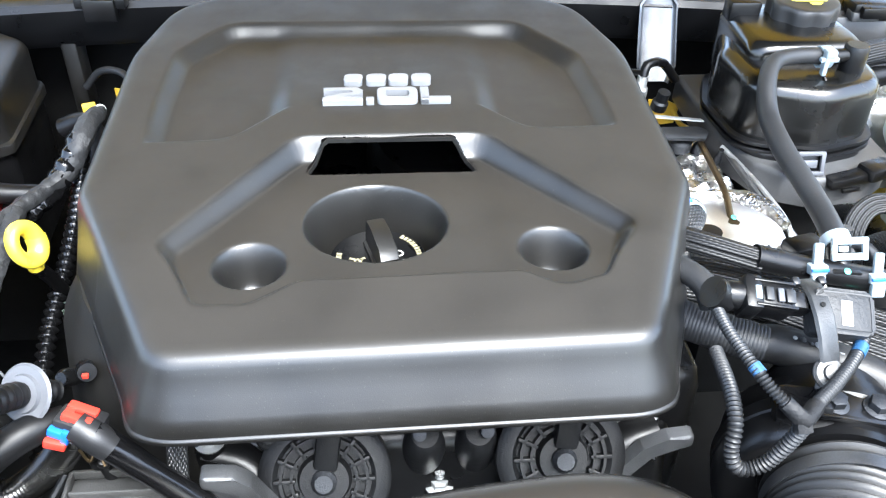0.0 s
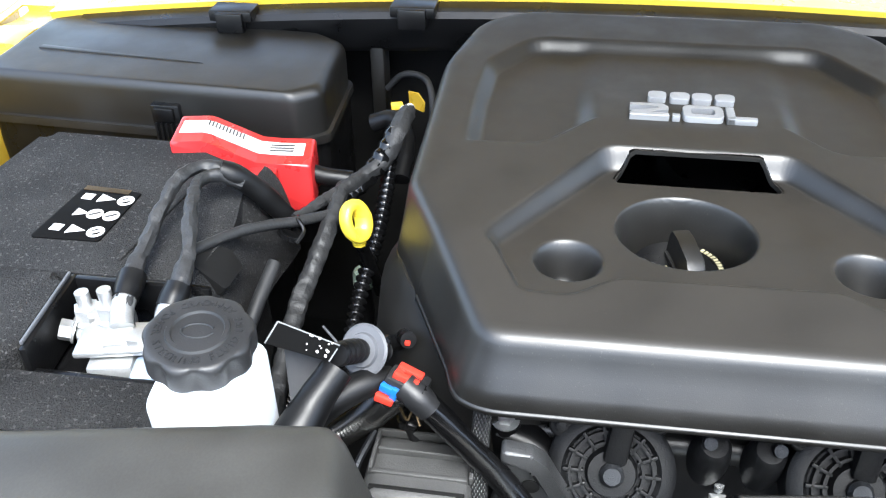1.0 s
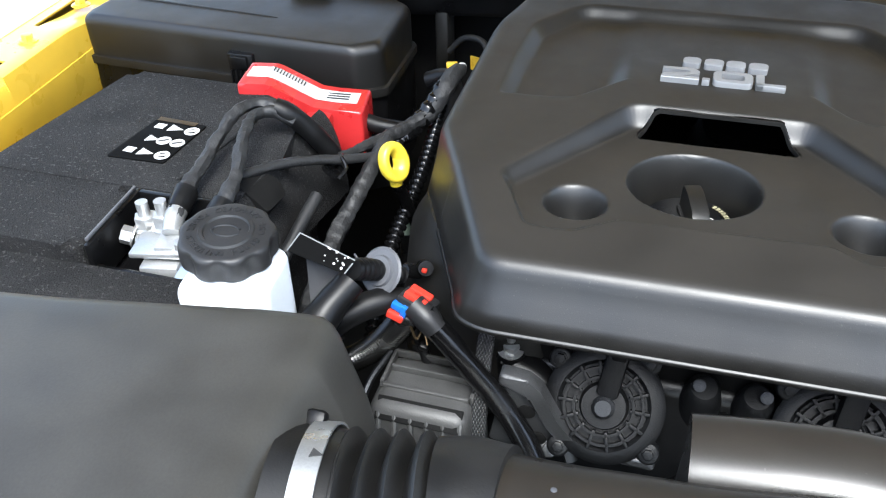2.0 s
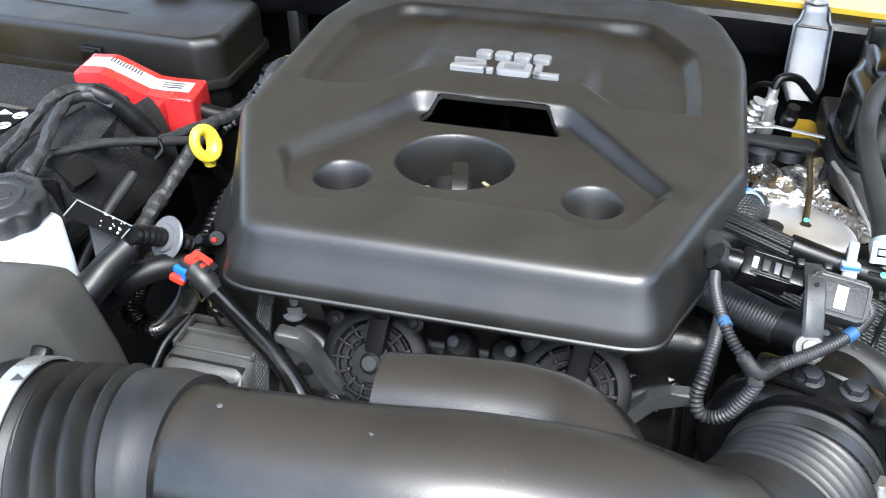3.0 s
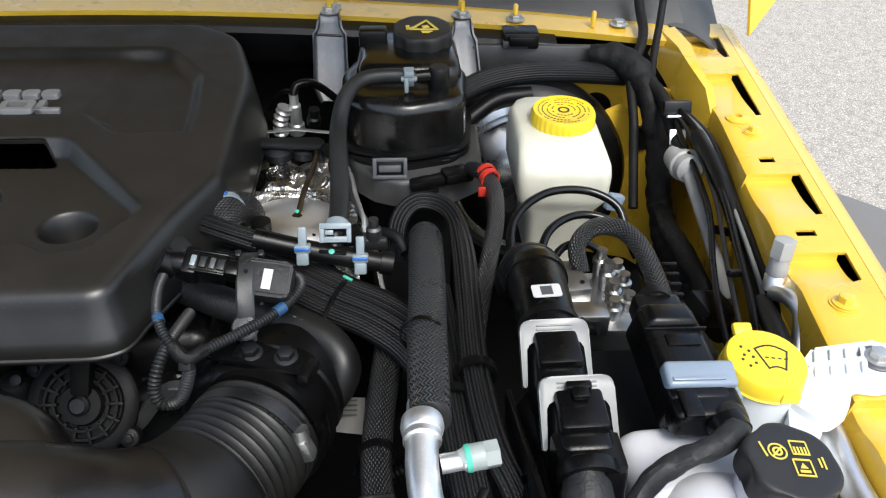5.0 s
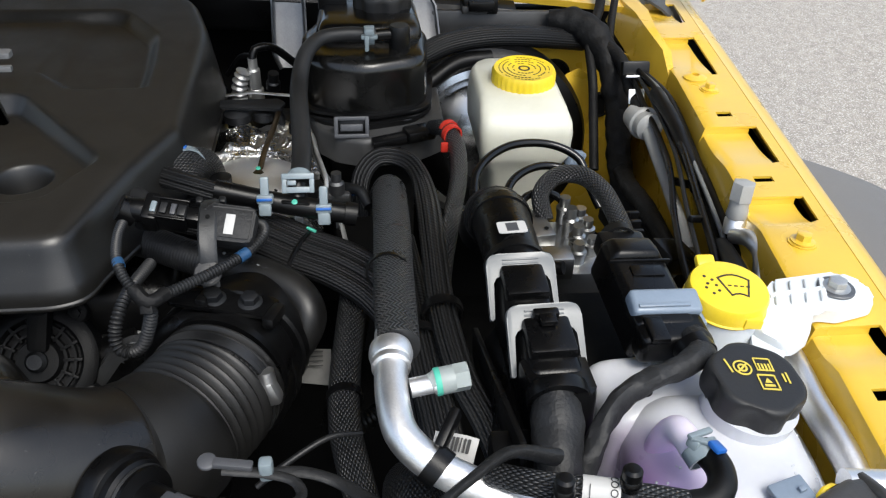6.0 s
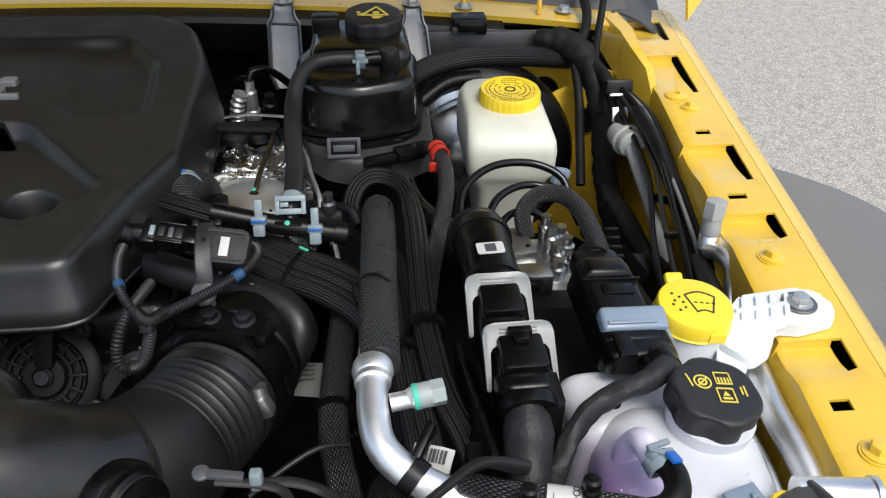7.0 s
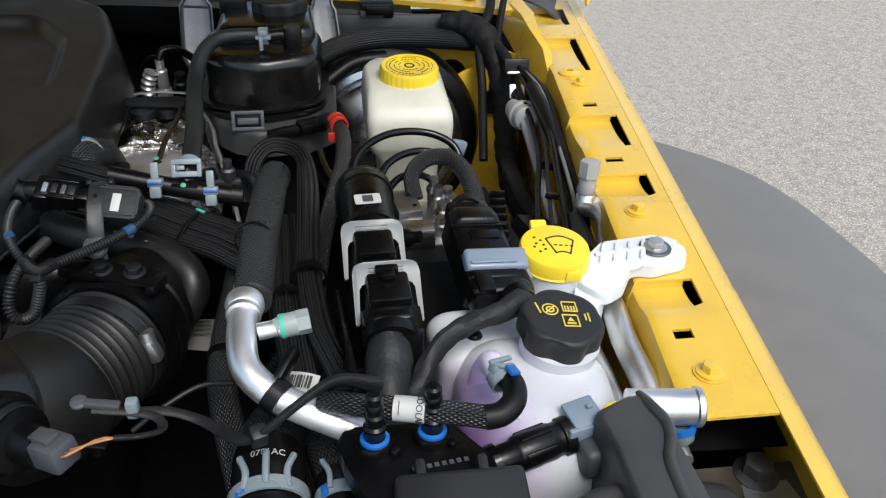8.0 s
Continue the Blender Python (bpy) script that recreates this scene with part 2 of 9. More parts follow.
M_CAST = material("cast_aluminium", (0.13, 0.132, 0.136), 0.5, 1.0, 900, 0.5, 0.15, 0.25)
M_STEEL = material("zinc_steel", (0.44, 0.445, 0.44), 0.36, 0.75, 800, 0.15, 0.12, 0.2)
M_BRASS = material("tarnished_brass", (0.11, 0.080, 0.045), 0.45, 1.0, 800, 0.3, 0.2, 0.35)
M_GALV = material("bracket_steel", (0.19, 0.192, 0.195), 0.50, 1.0, 500, 0.2, 0.12, 0.25)
M_FOIL = material("heat_shield_foil", (0.66, 0.65, 0.63), 0.27, 1.0, 260, 0.8, 0.25, 0.35, depth=0.003)
M_SATIN = material("satin_metal_dome", (0.80, 0.78, 0.75), 0.46, 1.0, 600, 0.12, 0.06, 0.10)
M_CHROME = material("polished_steel", (0.5, 0.51, 0.52), 0.22, 1.0, 300, 0.05, 0.06, 0.12)
M_BADGE = material("silver_badge", (0.20, 0.203, 0.207), 0.48, 0.35, 900, 0.08, 0.05, 0.08)
M_LABEL = material("white_label", (0.46, 0.455, 0.44), 0.5, 0, 900, 0.02, 0.03, 0.05)
M_TAGGREY = material("soiled_paper", (0.10, 0.098, 0.092), 0.7, 0, 700, 0.1, 0.1, 0.25)
M_LABELB = material("black_label", (0.002, 0.002, 0.002), 0.75, 0, 900, 0.02, 0.1, 0.1, spec=0.06)
M_INK = material("black_ink", (0.02, 0.02, 0.02), 0.6, 0, 900, 0.0, 0.1, 0.1)
M_YELINK = material("yellow_ink", (0.60, 0.47, 0.07), 0.5, 0, 900, 0.0, 0.1, 0.1)
M_GREEN = material("green_paint_mark", (0.07, 0.40, 0.29), 0.5, 0, 900, 0.0, 0.1, 0.1)
M_ORANGE = material("orange_wire", (0.40, 0.15, 0.035), 0.4, 0, 900, 0.0, 0.1, 0.1)
M_FLARE = material("grey_moulded_plastic", (0.148, 0.144, 0.140), 0.62, 0, 1200, 0.35, 0.15, 0.06)
M_TRAY = material("dusty_black_tray", (0.045, 0.045, 0.045), 0.5, 0, 700, 0.2, 0.2, 0.35)
M_STRAP = material("dull_strap_steel", (0.040, 0.041, 0.042), 0.5, 0.3, 900, 0.3, 0.25, 0.5)
M_SPLASH = material("dusty_brown_black_panel", (0.062, 0.056, 0.040), 0.6, 0, 700, 0.2, 0.25, 0.4)
M_COWL = material("grey_grained_plastic", (0.06, 0.061, 0.063), 0.6, 0, 900, 0.6, 0.25, 0.12)
M_ASPHALT = material("pale_worn_asphalt", (0.335, 0.303, 0.262), 0.92, 0, 330, 1.0, 0.85, 0.16, spec=0.15, depth=0.004, speck=0.42, speck_color=(0.56, 0.53, 0.48, 1))
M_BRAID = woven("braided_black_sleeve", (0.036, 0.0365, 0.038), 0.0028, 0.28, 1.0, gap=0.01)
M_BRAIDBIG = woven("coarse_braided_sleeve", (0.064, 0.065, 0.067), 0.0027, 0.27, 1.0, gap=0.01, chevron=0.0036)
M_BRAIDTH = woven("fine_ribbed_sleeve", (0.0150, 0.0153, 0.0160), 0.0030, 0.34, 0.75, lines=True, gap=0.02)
M_CASTDARK = material("dull_grey_casting", (0.040, 0.042, 0.046), 0.55, 1.0, 900, 0.5, 0.15, 0.25)

# ---- building helpers ----
def V(*a):
    return Vector(a)


def axis(p, d, up=(0, 0, 1), spin=0):
    """A frame at p whose z runs along d."""
    z = Vector(d).normalized()
    u = Vector(up)
    if abs(z.dot(u.normalized())) > 0.95:
        u = V(0, 1, 0)
    x = u.cross(z).normalized()
    y = z.cross(x)
    m = Matrix((x, y, z)).transposed().to_4x4()
    m.translation = Vector(p)
    return m @ pose(0, 0, 0, 0, 0, spin)


def at(x, y, z, rx=0, ry=0, rz=0):
    return pose(x, y, z, rx, ry, rz)


def finish(bm, name, mat, sharp=38):
    bmesh.ops.recalc_face_normals(bm, faces=bm.faces) if len(bm.faces) < 30000 else None
    me = bpy.data.meshes.new(name)
    bm.to_mesh(me)
    bm.free()
    me.materials.append(mat)
    me.shade_smooth()
    me.set_sharp_from_angle(angle=radians(sharp))
    return me


def root_of(ob):
    while ob.parent:
        ob = ob.parent
    return ob


def part(name, bm, mat, parent, label="", sharp=38):
    """One mesh object under a thing or a part; bm is in world metres."""
    base = root_of(parent)
    bmesh.ops.translate(bm, verts=bm.verts, vec=-base.location)
    ob = new(name, finish(bm, name, mat, sharp))
    ob.parent = parent
    return tagged(ob, label) if label else ob


def thing(name, loc, label, category, group="", kind=""):
    ob = new(name)
    ob.location = loc
    ob.empty_display_size = 0.02
    return tagged(ob, label, category, group, kind)


def solo(name, bm, mat, loc, label, category, group="", kind="", sharp=38):
    """A thing that is one mesh."""
    bmesh.ops.translate(bm, verts=bm.verts, vec=-Vector(loc))
    ob = new(name, finish(bm, name, mat, sharp))
    ob.location = loc
    return tagged(ob, label, category, group, kind)


def join(*bms):
    out = bms[0]
    for b in bms[1:]:
        me = bpy.data.meshes.new("tmp")
        b.to_mesh(me)
        b.free()
        out.from_mesh(me)
        bpy.data.meshes.remove(me)
    return out


def box(sx, sy, sz, m=None, bev=0.003, seg=2, top=(1, 1), shift=(0, 0)):
    """Box centred on m's origin, edges rounded; top scales and shifts the upper face."""
    bm = bmesh.new()
    bmesh.ops.create_cube(bm, size=1)
    for v in bm.verts:
        k = v.co.z > 0
        v.co = V(v.co.x * sx * (top[0] if k else 1) + (shift[0] if k else 0), v.co.y * sy * (top[1] if k else 1) + (shift[1] if k else 0), v.co.z * sz)
    if bev:
        bmesh.ops.bevel(bm, geom=bm.edges[:], offset=bev, segments=seg, profile=0.5, affect="EDGES", clamp_overlap=True)
    if m is not None:
        bmesh.ops.transform(bm, matrix=m, verts=bm.verts)
    return bm


def prism(poly, z0, z1, m=None, bev=0.0, seg=2, top=1.0):
    """A polygon of (x, y) raised from z0 to z1."""
    bm = bmesh.new()
    cx = sum(p[0] for p in poly) / len(poly)
    cy = sum(p[1] for p in poly) / len(poly)
    lo = [bm.verts.new((x, y, z0)) for x, y in poly]
    hi = [bm.verts.new((cx + (x - cx) * top, cy + (y - cy) * top, z1)) for x, y in poly]
    bm.faces.new(lo[::-1])
    up = bm.faces.new(hi)
    for i in range(len(poly)):
        j = (i + 1) % len(poly)
        bm.faces.new((lo[i], lo[j], hi[j], hi[i]))
    if bev:
        bmesh.ops.bevel(bm, geom=list(up.edges), offset=bev, segments=seg, profile=0.5, affect="EDGES", clamp_overlap=True)
    if m is not None:
        bmesh.ops.transform(bm, matrix=m, verts=bm.verts)
    return bm


def rounded(poly, radius, n=6):
    """The polygon with its corners rounded; radius a number or one per corner."""
    out = []
    k = len(poly)
    for i in range(k):
        p, a, b = Vector(poly[i]), Vector(poly[i - 1]), Vector(poly[(i + 1) % k])
        r = radius[i] if isinstance(radius, (list, tuple)) else radius
        u, w = (a - p), (b - p)
        half = u.angle(w) / 2
        t = min(r / math.tan(half), u.length * 0.48, w.length * 0.48)
        p0, p1 = p + u.normalized() * t, p + w.normalized() * t
        for j in range(n + 1):
            f = j / n
            out.append(tuple((1 - f) ** 2 * p0 + 2 * f * (1 - f) * p + f * f * p1))
    return out


def lathe(profile, m, seg=32, lobes=0, depth=0.0, zlobe=(-9, 9), squash=1.0):
    """Profile of (radius, z) turned round m's z; lobes scallop the rim between two heights."""
    bm = bmesh.new()
    rings = []
    for r, z in profile:
        if r < 1e-6:
            rings.append([bm.verts.new((0, 0, z))])
            continue
        ring = []
        for i in range(seg):
            a = 2 * math.pi * i / seg
            k = r
            if lobes and zlobe[0] <= z <= zlobe[1]:
                k = r - depth * max(0.0, math.cos(lobes * a)) ** 2
            ring.append(bm.verts.new((k * math.cos(a), k * math.sin(a) * squash, z)))
        rings.append(ring)
    for a, b in zip(rings, rings[1:]):
        for i in range(seg):
            j = (i + 1) % seg
            if len(a) == 1 and len(b) == 1:
                continue
            if len(a) == 1:
                bm.faces.new((a[0], b[j], b[i]))
            elif len(b) == 1:
                bm.faces.new((a[i], a[j], b[0]))
            else:
                bm.faces.new((a[i], a[j], b[j], b[i]))
    bmesh.ops.transform(bm, matrix=m, verts=bm.verts)
    return bm


def disc(r, h, m, bev=0.0015, seg=28):
    return lathe([(0, 0), (r - bev, 0), (r, bev), (r, h - bev), (r - bev * 0.4, h - bev * 0.3), (r - bev, h), (0, h)], m, seg)


def spline(pts, step):
    """Catmull-Rom through the points, at even steps; returns points with their place along the list."""
    P = [Vector(p) for p in pts]
    P = [P[0] * 2 - P[1]] + P + [P[-1] * 2 - P[-2]]
    dense = []
    for i in range(1, len(P) - 2):
        a, b, c, d = P[i - 1:i + 3]
        for j in range(24):
            t = j / 24
            q = 0.5 * ((2 * b) + (c - a) * t + (2 * a - 5 * b + 4 * c - d) * t * t + (3 * b - a - 3 * c + d) * t ** 3)
            dense.append((q, i - 1 + t))
    dense.append((P[-2], len(P) - 3))
    total = sum((dense[i + 1][0] - dense[i][0]).length for i in range(len(dense) - 1))
    n = max(2, int(round(total / step)))
    out, acc, k, want = [], 0.0, 0, 0.0
    for i in range(n + 1):
        want = total * i / n
        while k < len(dense) - 2 and acc + (dense[k + 1][0] - dense[k][0]).length < want:
            acc += (dense[k + 1][0] - dense[k][0]).length
            k += 1
        seg = (dense[k + 1][0] - dense[k][0]).length or 1e-9
        f = min(1.0, (want - acc) / seg)
        out.append((dense[k][0].lerp(dense[k + 1][0], f), dense[k][1] * (1 - f) + dense[k + 1][1] * f))
    return out, total


def tube(pts, r, seg=14, step=0.006, corr=None, flat=1.0, up=(0, 0, 1), wob=0.0, ends=True, twist=0.0):
    """A hose along a smooth line. r: one radius or one per point; corr=(pitch, depth): rings; flat: squashes it; wob: uneven wrap."""
    if corr:
        step = corr[0] / 6
    line, total = spline(pts, step)
    n = len(line)
    bm = bmesh.new()
    uvl = bm.loops.layers.uv.new("UVMap")
    rings, lens = [], []
    run = 0.0
    side = None
    for i, (p, s) in enumerate(line):
        t = (line[min(i + 1, n - 1)][0] - line[max(i - 1, 0)][0]).normalized()
        if side is None:
            u = Vector(up)
            if abs(t.dot(u)) > 0.95:
                u = V(1, 0, 0)
            side = u.cross(t).normalized()
        else:
            side = (side - t * side.dot(t)).normalized()
        nor = t.cross(side)
        if i:
            run += (p - line[i - 1][0]).length
        if isinstance(r, (list, tuple)):
            k = min(int(s), len(r) - 2)
            f = s - k
            f = f * f * (3 - 2 * f)
            rad = r[k] * (1 - f) + r[k + 1] * f
        else:
            rad = r
        base_r = rad
        if corr:
            rad += corr[1] * (0.5 - 0.5 * math.cos(2 * math.pi * run / corr[0])) ** 0.7 - corr[1] * 0.5
        ring = []
        for j in range(seg):
            a = 2 * math.pi * j / seg + twist * run
            rr = rad
            if wob:
                rr += wob * noise.noise(p * 60 + side * math.cos(a) * 1.2 + nor * math.sin(a) * 1.2)
            ring.append(bm.verts.new(p + side * math.cos(a) * rr + nor * math.sin(a) * rr * flat))
        rings.append(ring)
        lens.append((run, base_r))
    for i in range(n - 1):
        for j in range(seg):
            k = (j + 1) % seg
            f = bm.faces.new((rings[i][j], rings[i][k], rings[i + 1][k], rings[i + 1][j]))
            c = 2 * math.pi * lens[i][1] / seg
            for lo, uvv in zip(f.loops, ((j * c, lens[i][0]), ((j + 1) * c, lens[i][0]), ((j + 1) * c, lens[i + 1][0]), (j * c, lens[i + 1][0]))):
                lo[uvl].uv = uvv
    if ends:
        bm.faces.new(rings[0][::-1])
        bm.faces.new(rings[-1])
    return bm


def ring_band(p, d, r, width, thick, seg=28):
    """A band round a hose at p along d."""
    h = width / 2
    return lathe([(r, -h), (r + thick, -h), (r + thick * 1.05, 0), (r + thick, h), (r, h), (r, -h)], axis(p, d), seg)


def hex_bolt(p, d, s, head=0.6, flange=1.55, washer=True):
    """Flange bolt head: s is half the width across the flats."""
    m = axis(p, d)
    b = lathe([(0, 0), (s * flange, 0), (s * flange, s * 0.16), (s * 1.02, s * 0.34), (0, s * 0.34)], m, 24)
    hexa = [(s * 1.12 * math.cos(math.pi / 3 * i), s * 1.12 * math.sin(math.pi / 3 * i)) for i in range(6)]
    return join(b, prism(hexa, s * 0.3, s * (0.3 + head * 1.6), m, s * 0.12, 2))


def letters(text, size, m, thick=0.0004):
    """Raised writing as a mesh, centred on m."""
    cu = bpy.data.curves.new("txt", "FONT")
    cu.body, cu.size, cu.extrude, cu.align_x, cu.align_y = text, size, thick, "CENTER", "CENTER"
    cu.resolution_u = 3
    ob = new("txt", cu)
    bpy.context.view_layer.update()
    me = bpy.data.meshes.new_from_object(ob.evaluated_get(bpy.context.evaluated_depsgraph_get()))
    bm = bmesh.new()
    bm.from_mesh(me)
    bpy.data.objects.remove(ob)
    bpy.data.curves.remove(cu)
    bpy.data.meshes.remove(me)
    bmesh.ops.transform(bm, matrix=m, verts=bm.verts)
    return bm


def sheet(rows, thick, m=None, bev=0.0):
    """A bent sheet: rows of points, given thickness along its normals."""
    bm = bmesh.new()
    g = [[bm.verts.new(p) for p in row] for row in rows]
    for a, b in zip(g, g[1:]):
        for i in range(len(a) - 1):
            bm.faces.new((a[i], a[i + 1], b[i + 1], b[i]))
    bmesh.ops.recalc_face_normals(bm, faces=bm.faces)
    bmesh.ops.solidify(bm, geom=bm.faces[:], thickness=thick)
    if m is not None:
        bmesh.ops.transform(bm, matrix=m, verts=bm.verts)
    return bm


def smooth(a, b, x):
    t = np.clip((x - a) / (b - a), 0, 1)
    return t * t * (3 - 2 * t)


def poly_sd(px, py, poly):
    """Signed distance to a polygon, negative inside; numpy arrays."""
    d = np.full(px.shape, 1e9)
    ins = np.zeros(px.shape, bool)
    n = len(poly)
    for i in range(n):
        ax, ay = poly[i]
        bx, by = poly[(i + 1) % n]
        ex, ey = bx - ax, by - ay
        wx, wy = px - ax, py - ay
        t = np.clip((wx * ex + wy * ey) / (ex * ex + ey * ey + 1e-12), 0, 1)
        d = np.minimum(d, np.hypot(wx - ex * t, wy - ey * t))
        c = ((ay > py) != (by > py)) & (px < (bx - ax) * (py - ay) / ((by - ay) + 1e-12) + ax)
        ins ^= c
    return np.where(ins, -d, d)


def dome(poly, z0, z1, r, n=9):
    """An upright body on the polygon whose top is rounded over with radius r."""
    bm = bmesh.new()
    cx, cy = sum(p[0] for p in poly) / len(poly), sum(p[1] for p in poly) / len(poly)
    mean = sum(math.hypot(x - cx, y - cy) for x, y in poly) / len(poly)
    rings = []
    for z, s in [(z0, 1.0), (z1 - r, 1.0)] + [(z1 - r + r * math.sin(a), 1 - r * (1 - math.cos(a)) / mean) for a in [math.pi / 2 * (i + 1) / n for i in range(n)]]:
        rings.append([bm.verts.new((cx + (x - cx) * s, cy + (y - cy) * s, z)) for x, y in poly])
    k = len(poly)
    for a, b in zip(rings, rings[1:]):
        for i in range(k):
            j = (i + 1) % k
            bm.faces.new((a[i], a[j], b[j], b[i]))
    bm.faces.new(rings[0][::-1])
    bm.faces.new(rings[-1])
    return bm


def grip_cap(m, r, h, n=6, d=0.004, turn=0.0):
    """A screw cap with wide shallow grip hollows round its side and a full, softly domed top."""
    prof = [(0.90, -0.04, 0.0), (0.985, 0.02, 0.5), (1.0, 0.12, 0.9), (1.0, 0.35, 1.0), (1.0, 0.62, 0.9), (0.995, 0.78, 0.6), (0.975, 0.90, 0.4), (0.94, 0.965, 0.25), (0.88, 0.995, 0.1), (0.80, 1.0, 0.0)]
    bm = bmesh.new()
    seg, rings = 96, []
    for f, z, k in prof:
        ring = []
        for i in range(seg):
            a = 2 * math.pi * i / seg
            q = r * f - d * k * (0.5 + 0.5 * math.cos(n * a + turn)) ** 1.6
            ring.append(bm.verts.new((q * math.cos(a), q * math.sin(a), z * h)))
        rings.append(ring)
    for a, b in zip(rings, rings[1:]):
        for i in range(seg):
            j = (i + 1) % seg
            bm.faces.new((a[i], a[j], b[j], b[i]))
    bm.faces.new(rings[-1])
    bm.faces.new(rings[0][::-1])
    bmesh.ops.transform(bm, matrix=m, verts=bm.verts)
    return bm

def loft(levels):
    """A closed body through polygons of one point count, each with its height."""
    bm = bmesh.new()
    rings = [[bm.verts.new((x, y, z)) for x, y in poly] for poly, z in levels]
    k = len(rings[0])
    for a, b in zip(rings, rings[1:]):
        for i in range(k):
            j = (i + 1) % k
            bm.faces.new((a[i], a[j], b[j], b[i]))
    bm.faces.new(rings[0][::-1])
    bm.faces.new(rings[-1])
    return bm


# ---- the ground and the car's body ----
def build_ground():
    bm = bmesh.new()
    xs = [-400, -60, -12, -4, 0, 4, 12, 60, 400]
    g = [[bm.verts.new((x, y, 0.012 * noise.noise(V(x * 0.3, y * 0.3, 0)))) for x in xs] for y in xs]
    for a, b in zip(g, g[1:]):
        for i in range(len(xs) - 1):
            bm.faces.new((a[i], a[i + 1], b[i + 1], b[i]))
    solo("ground", bm, M_ASPHALT, (0, 0, 0), "pale worn asphalt of a parking lot", "ground", kind="structure")


build_ground()

car = thing("car_body", (0, 0, 0.5), "yellow body of an off-road car with its hood open", "car")


def flange_x(y):
    return 0.690 + 0.100 * (y + 0.2)


# louvres of the top flange: where the upper sheet ends, where the lower one has risen again, how far out the gap reaches
LOUVRES = [(0.355, 0.290, 0.022), (0.239, 0.132, 0.020), (0.009, -0.060, 0.024), (-0.118, -0.154, 0.0245), (-0.282, -0.312, 0.019)]


def build_fender(side, holes):
    """Top flange pressed into overlapping louvres, apron below it, rounded shoulder and outer skin. side: +1 or -1."""
    stops = sorted({-0.425, 0.40} | {v[0] for v in LOUVRES})
    IN = -0.026
    fender = None
    for lo, hi in zip(stops, stops[1:]):
        lv = next((v for v in LOUVRES if v[0] == hi), None)
        end = lv[1] if lv else hi
        reach = lv[2] if lv else 0.02

        def dip(y):
            return 0.0 if not lv else 0.0075 * (1 - float(smooth(0.0, 1.0, (hi - y) / (hi - end + 0.012))) ** 2.2)
        inside = [h for h in holes if lo < h[0] < hi]
        ys = sorted({round(lo + (hi - lo) * i / 14, 4) for i in range(15)} | {end} | {round(h[0] + d, 4) for h in inside for d in (-h[2], h[2])})
        vs = sorted({IN, IN + 0.004, -0.008, 0.004, reach - 0.0060, reach, 0.029, 0.036} | {round(h[1] + d, 4) for h in inside for d in (-h[3], h[3])})
        bm = bmesh.new()
        g = {}
        for y in ys:
            for v in vs:
                z = 1.083 - (dip(y) if v < reach - 0.002 else 0) - (0.0018 if v == IN else 0)
                g[y, v] = bm.verts.new((side * (flange_x(y) + v), y, z))
        for y0, y1 in zip(ys, ys[1:]):
            for v0, v1 in zip(vs, vs[1:]):
                ym, vm = (y0 + y1) / 2, (v0 + v1) / 2
                if lv and ym > end and v1 == reach:
                    continue
                if any(abs(ym - h[0]) < h[2] and abs(vm - h[1]) < h[3] for h in inside):
                    continue
                bm.faces.new((g[y0, v0], g[y0, v1], g[y1, v1], g[y1, v0]))
        if lv:
            wall = [v for v in vs if v < reach - 0.002]
            tops = [bm.verts.new((side * (flange_x(hi) + v), hi + 0.0004, 1.0805)) for v in wall]
            for a in range(len(wall) - 1):
                bm.faces.new((g[hi, wall[a]], g[hi, wall[a + 1]], tops[a + 1], tops[a]))
        # the inner edge turns down into the apron
        low = None
        for y in ys:
            col = [g[y, IN]] + [bm.verts.new((side * (flange_x(y) + IN - dv), y, z)) for dv, z in ((0.003, 1.066), (0.0045, 1.045))]
            if low:
                for a in range(2):
                    bm.faces.new((low[a], low[a + 1], col[a + 1], col[a]))
            low = col
        bmesh.ops.recalc_face_normals(bm, faces=bm.faces)
        if max(bm.faces, key=lambda q: abs(q.normal.z)).normal.z < 0:
            bmesh.ops.reverse_faces(bm, faces=bm.faces)
        bmesh.ops.solidify(bm, geom=bm.faces[:], thickness=0.0022)
        if fender is None:
            fender = part("fender", bm, M_PAINT, car, "yellow painted fender with a louvred top flange")
        else:
            part("flange", bm, M_PAINT, fender)

    def skin(prof, y0=-0.62, y1=0.40, n=28, thick=0.0015):
        rows = []
        for i in range(n + 1):
            y = y0 + (y1 - y0) * i / n
            rows.append([(side * (flange_x(y) + v), y, zz) for v, zz in prof])
        return sheet(rows, thick)
    # near-black sheet behind the louvre gaps: their shade put into its colour
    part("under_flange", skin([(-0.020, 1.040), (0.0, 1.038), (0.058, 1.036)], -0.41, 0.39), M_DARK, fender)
    part("apron", skin([(-0.0300, 1.050), (-0.031, 1.030), (-0.024, 0.99), (-0.020, 0.93), (-0.020, 0.70)], -0.40, 0.38), M_PAINT, fender)
    part("outer_panel", skin([(0.034, 1.0835), (0.038, 1.0825), (0.046, 1.0795), (0.054, 1.074), (0.059, 1.064), (0.062, 1.02), (0.064, 0.90), (0.064, 0.74)]), M_PAINT, fender)
    part("splash_shield", box(0.12, 0.26, 0.006, at(side * 0.690, -0.545, 1.015, 4), 0.002), M_SPLASH, fender, "dull brown-black splash shield")
    return fender


HOLES = [(0.036, 0.000, 0.005, 0.0075), (-0.089, 0.000, 0.0045, 0.0085), (-0.345, -0.006, 0.0050, 0.0070)]
fender_r = build_fender(1, HOLES)
fender_l = build_fender(-1, HOLES)


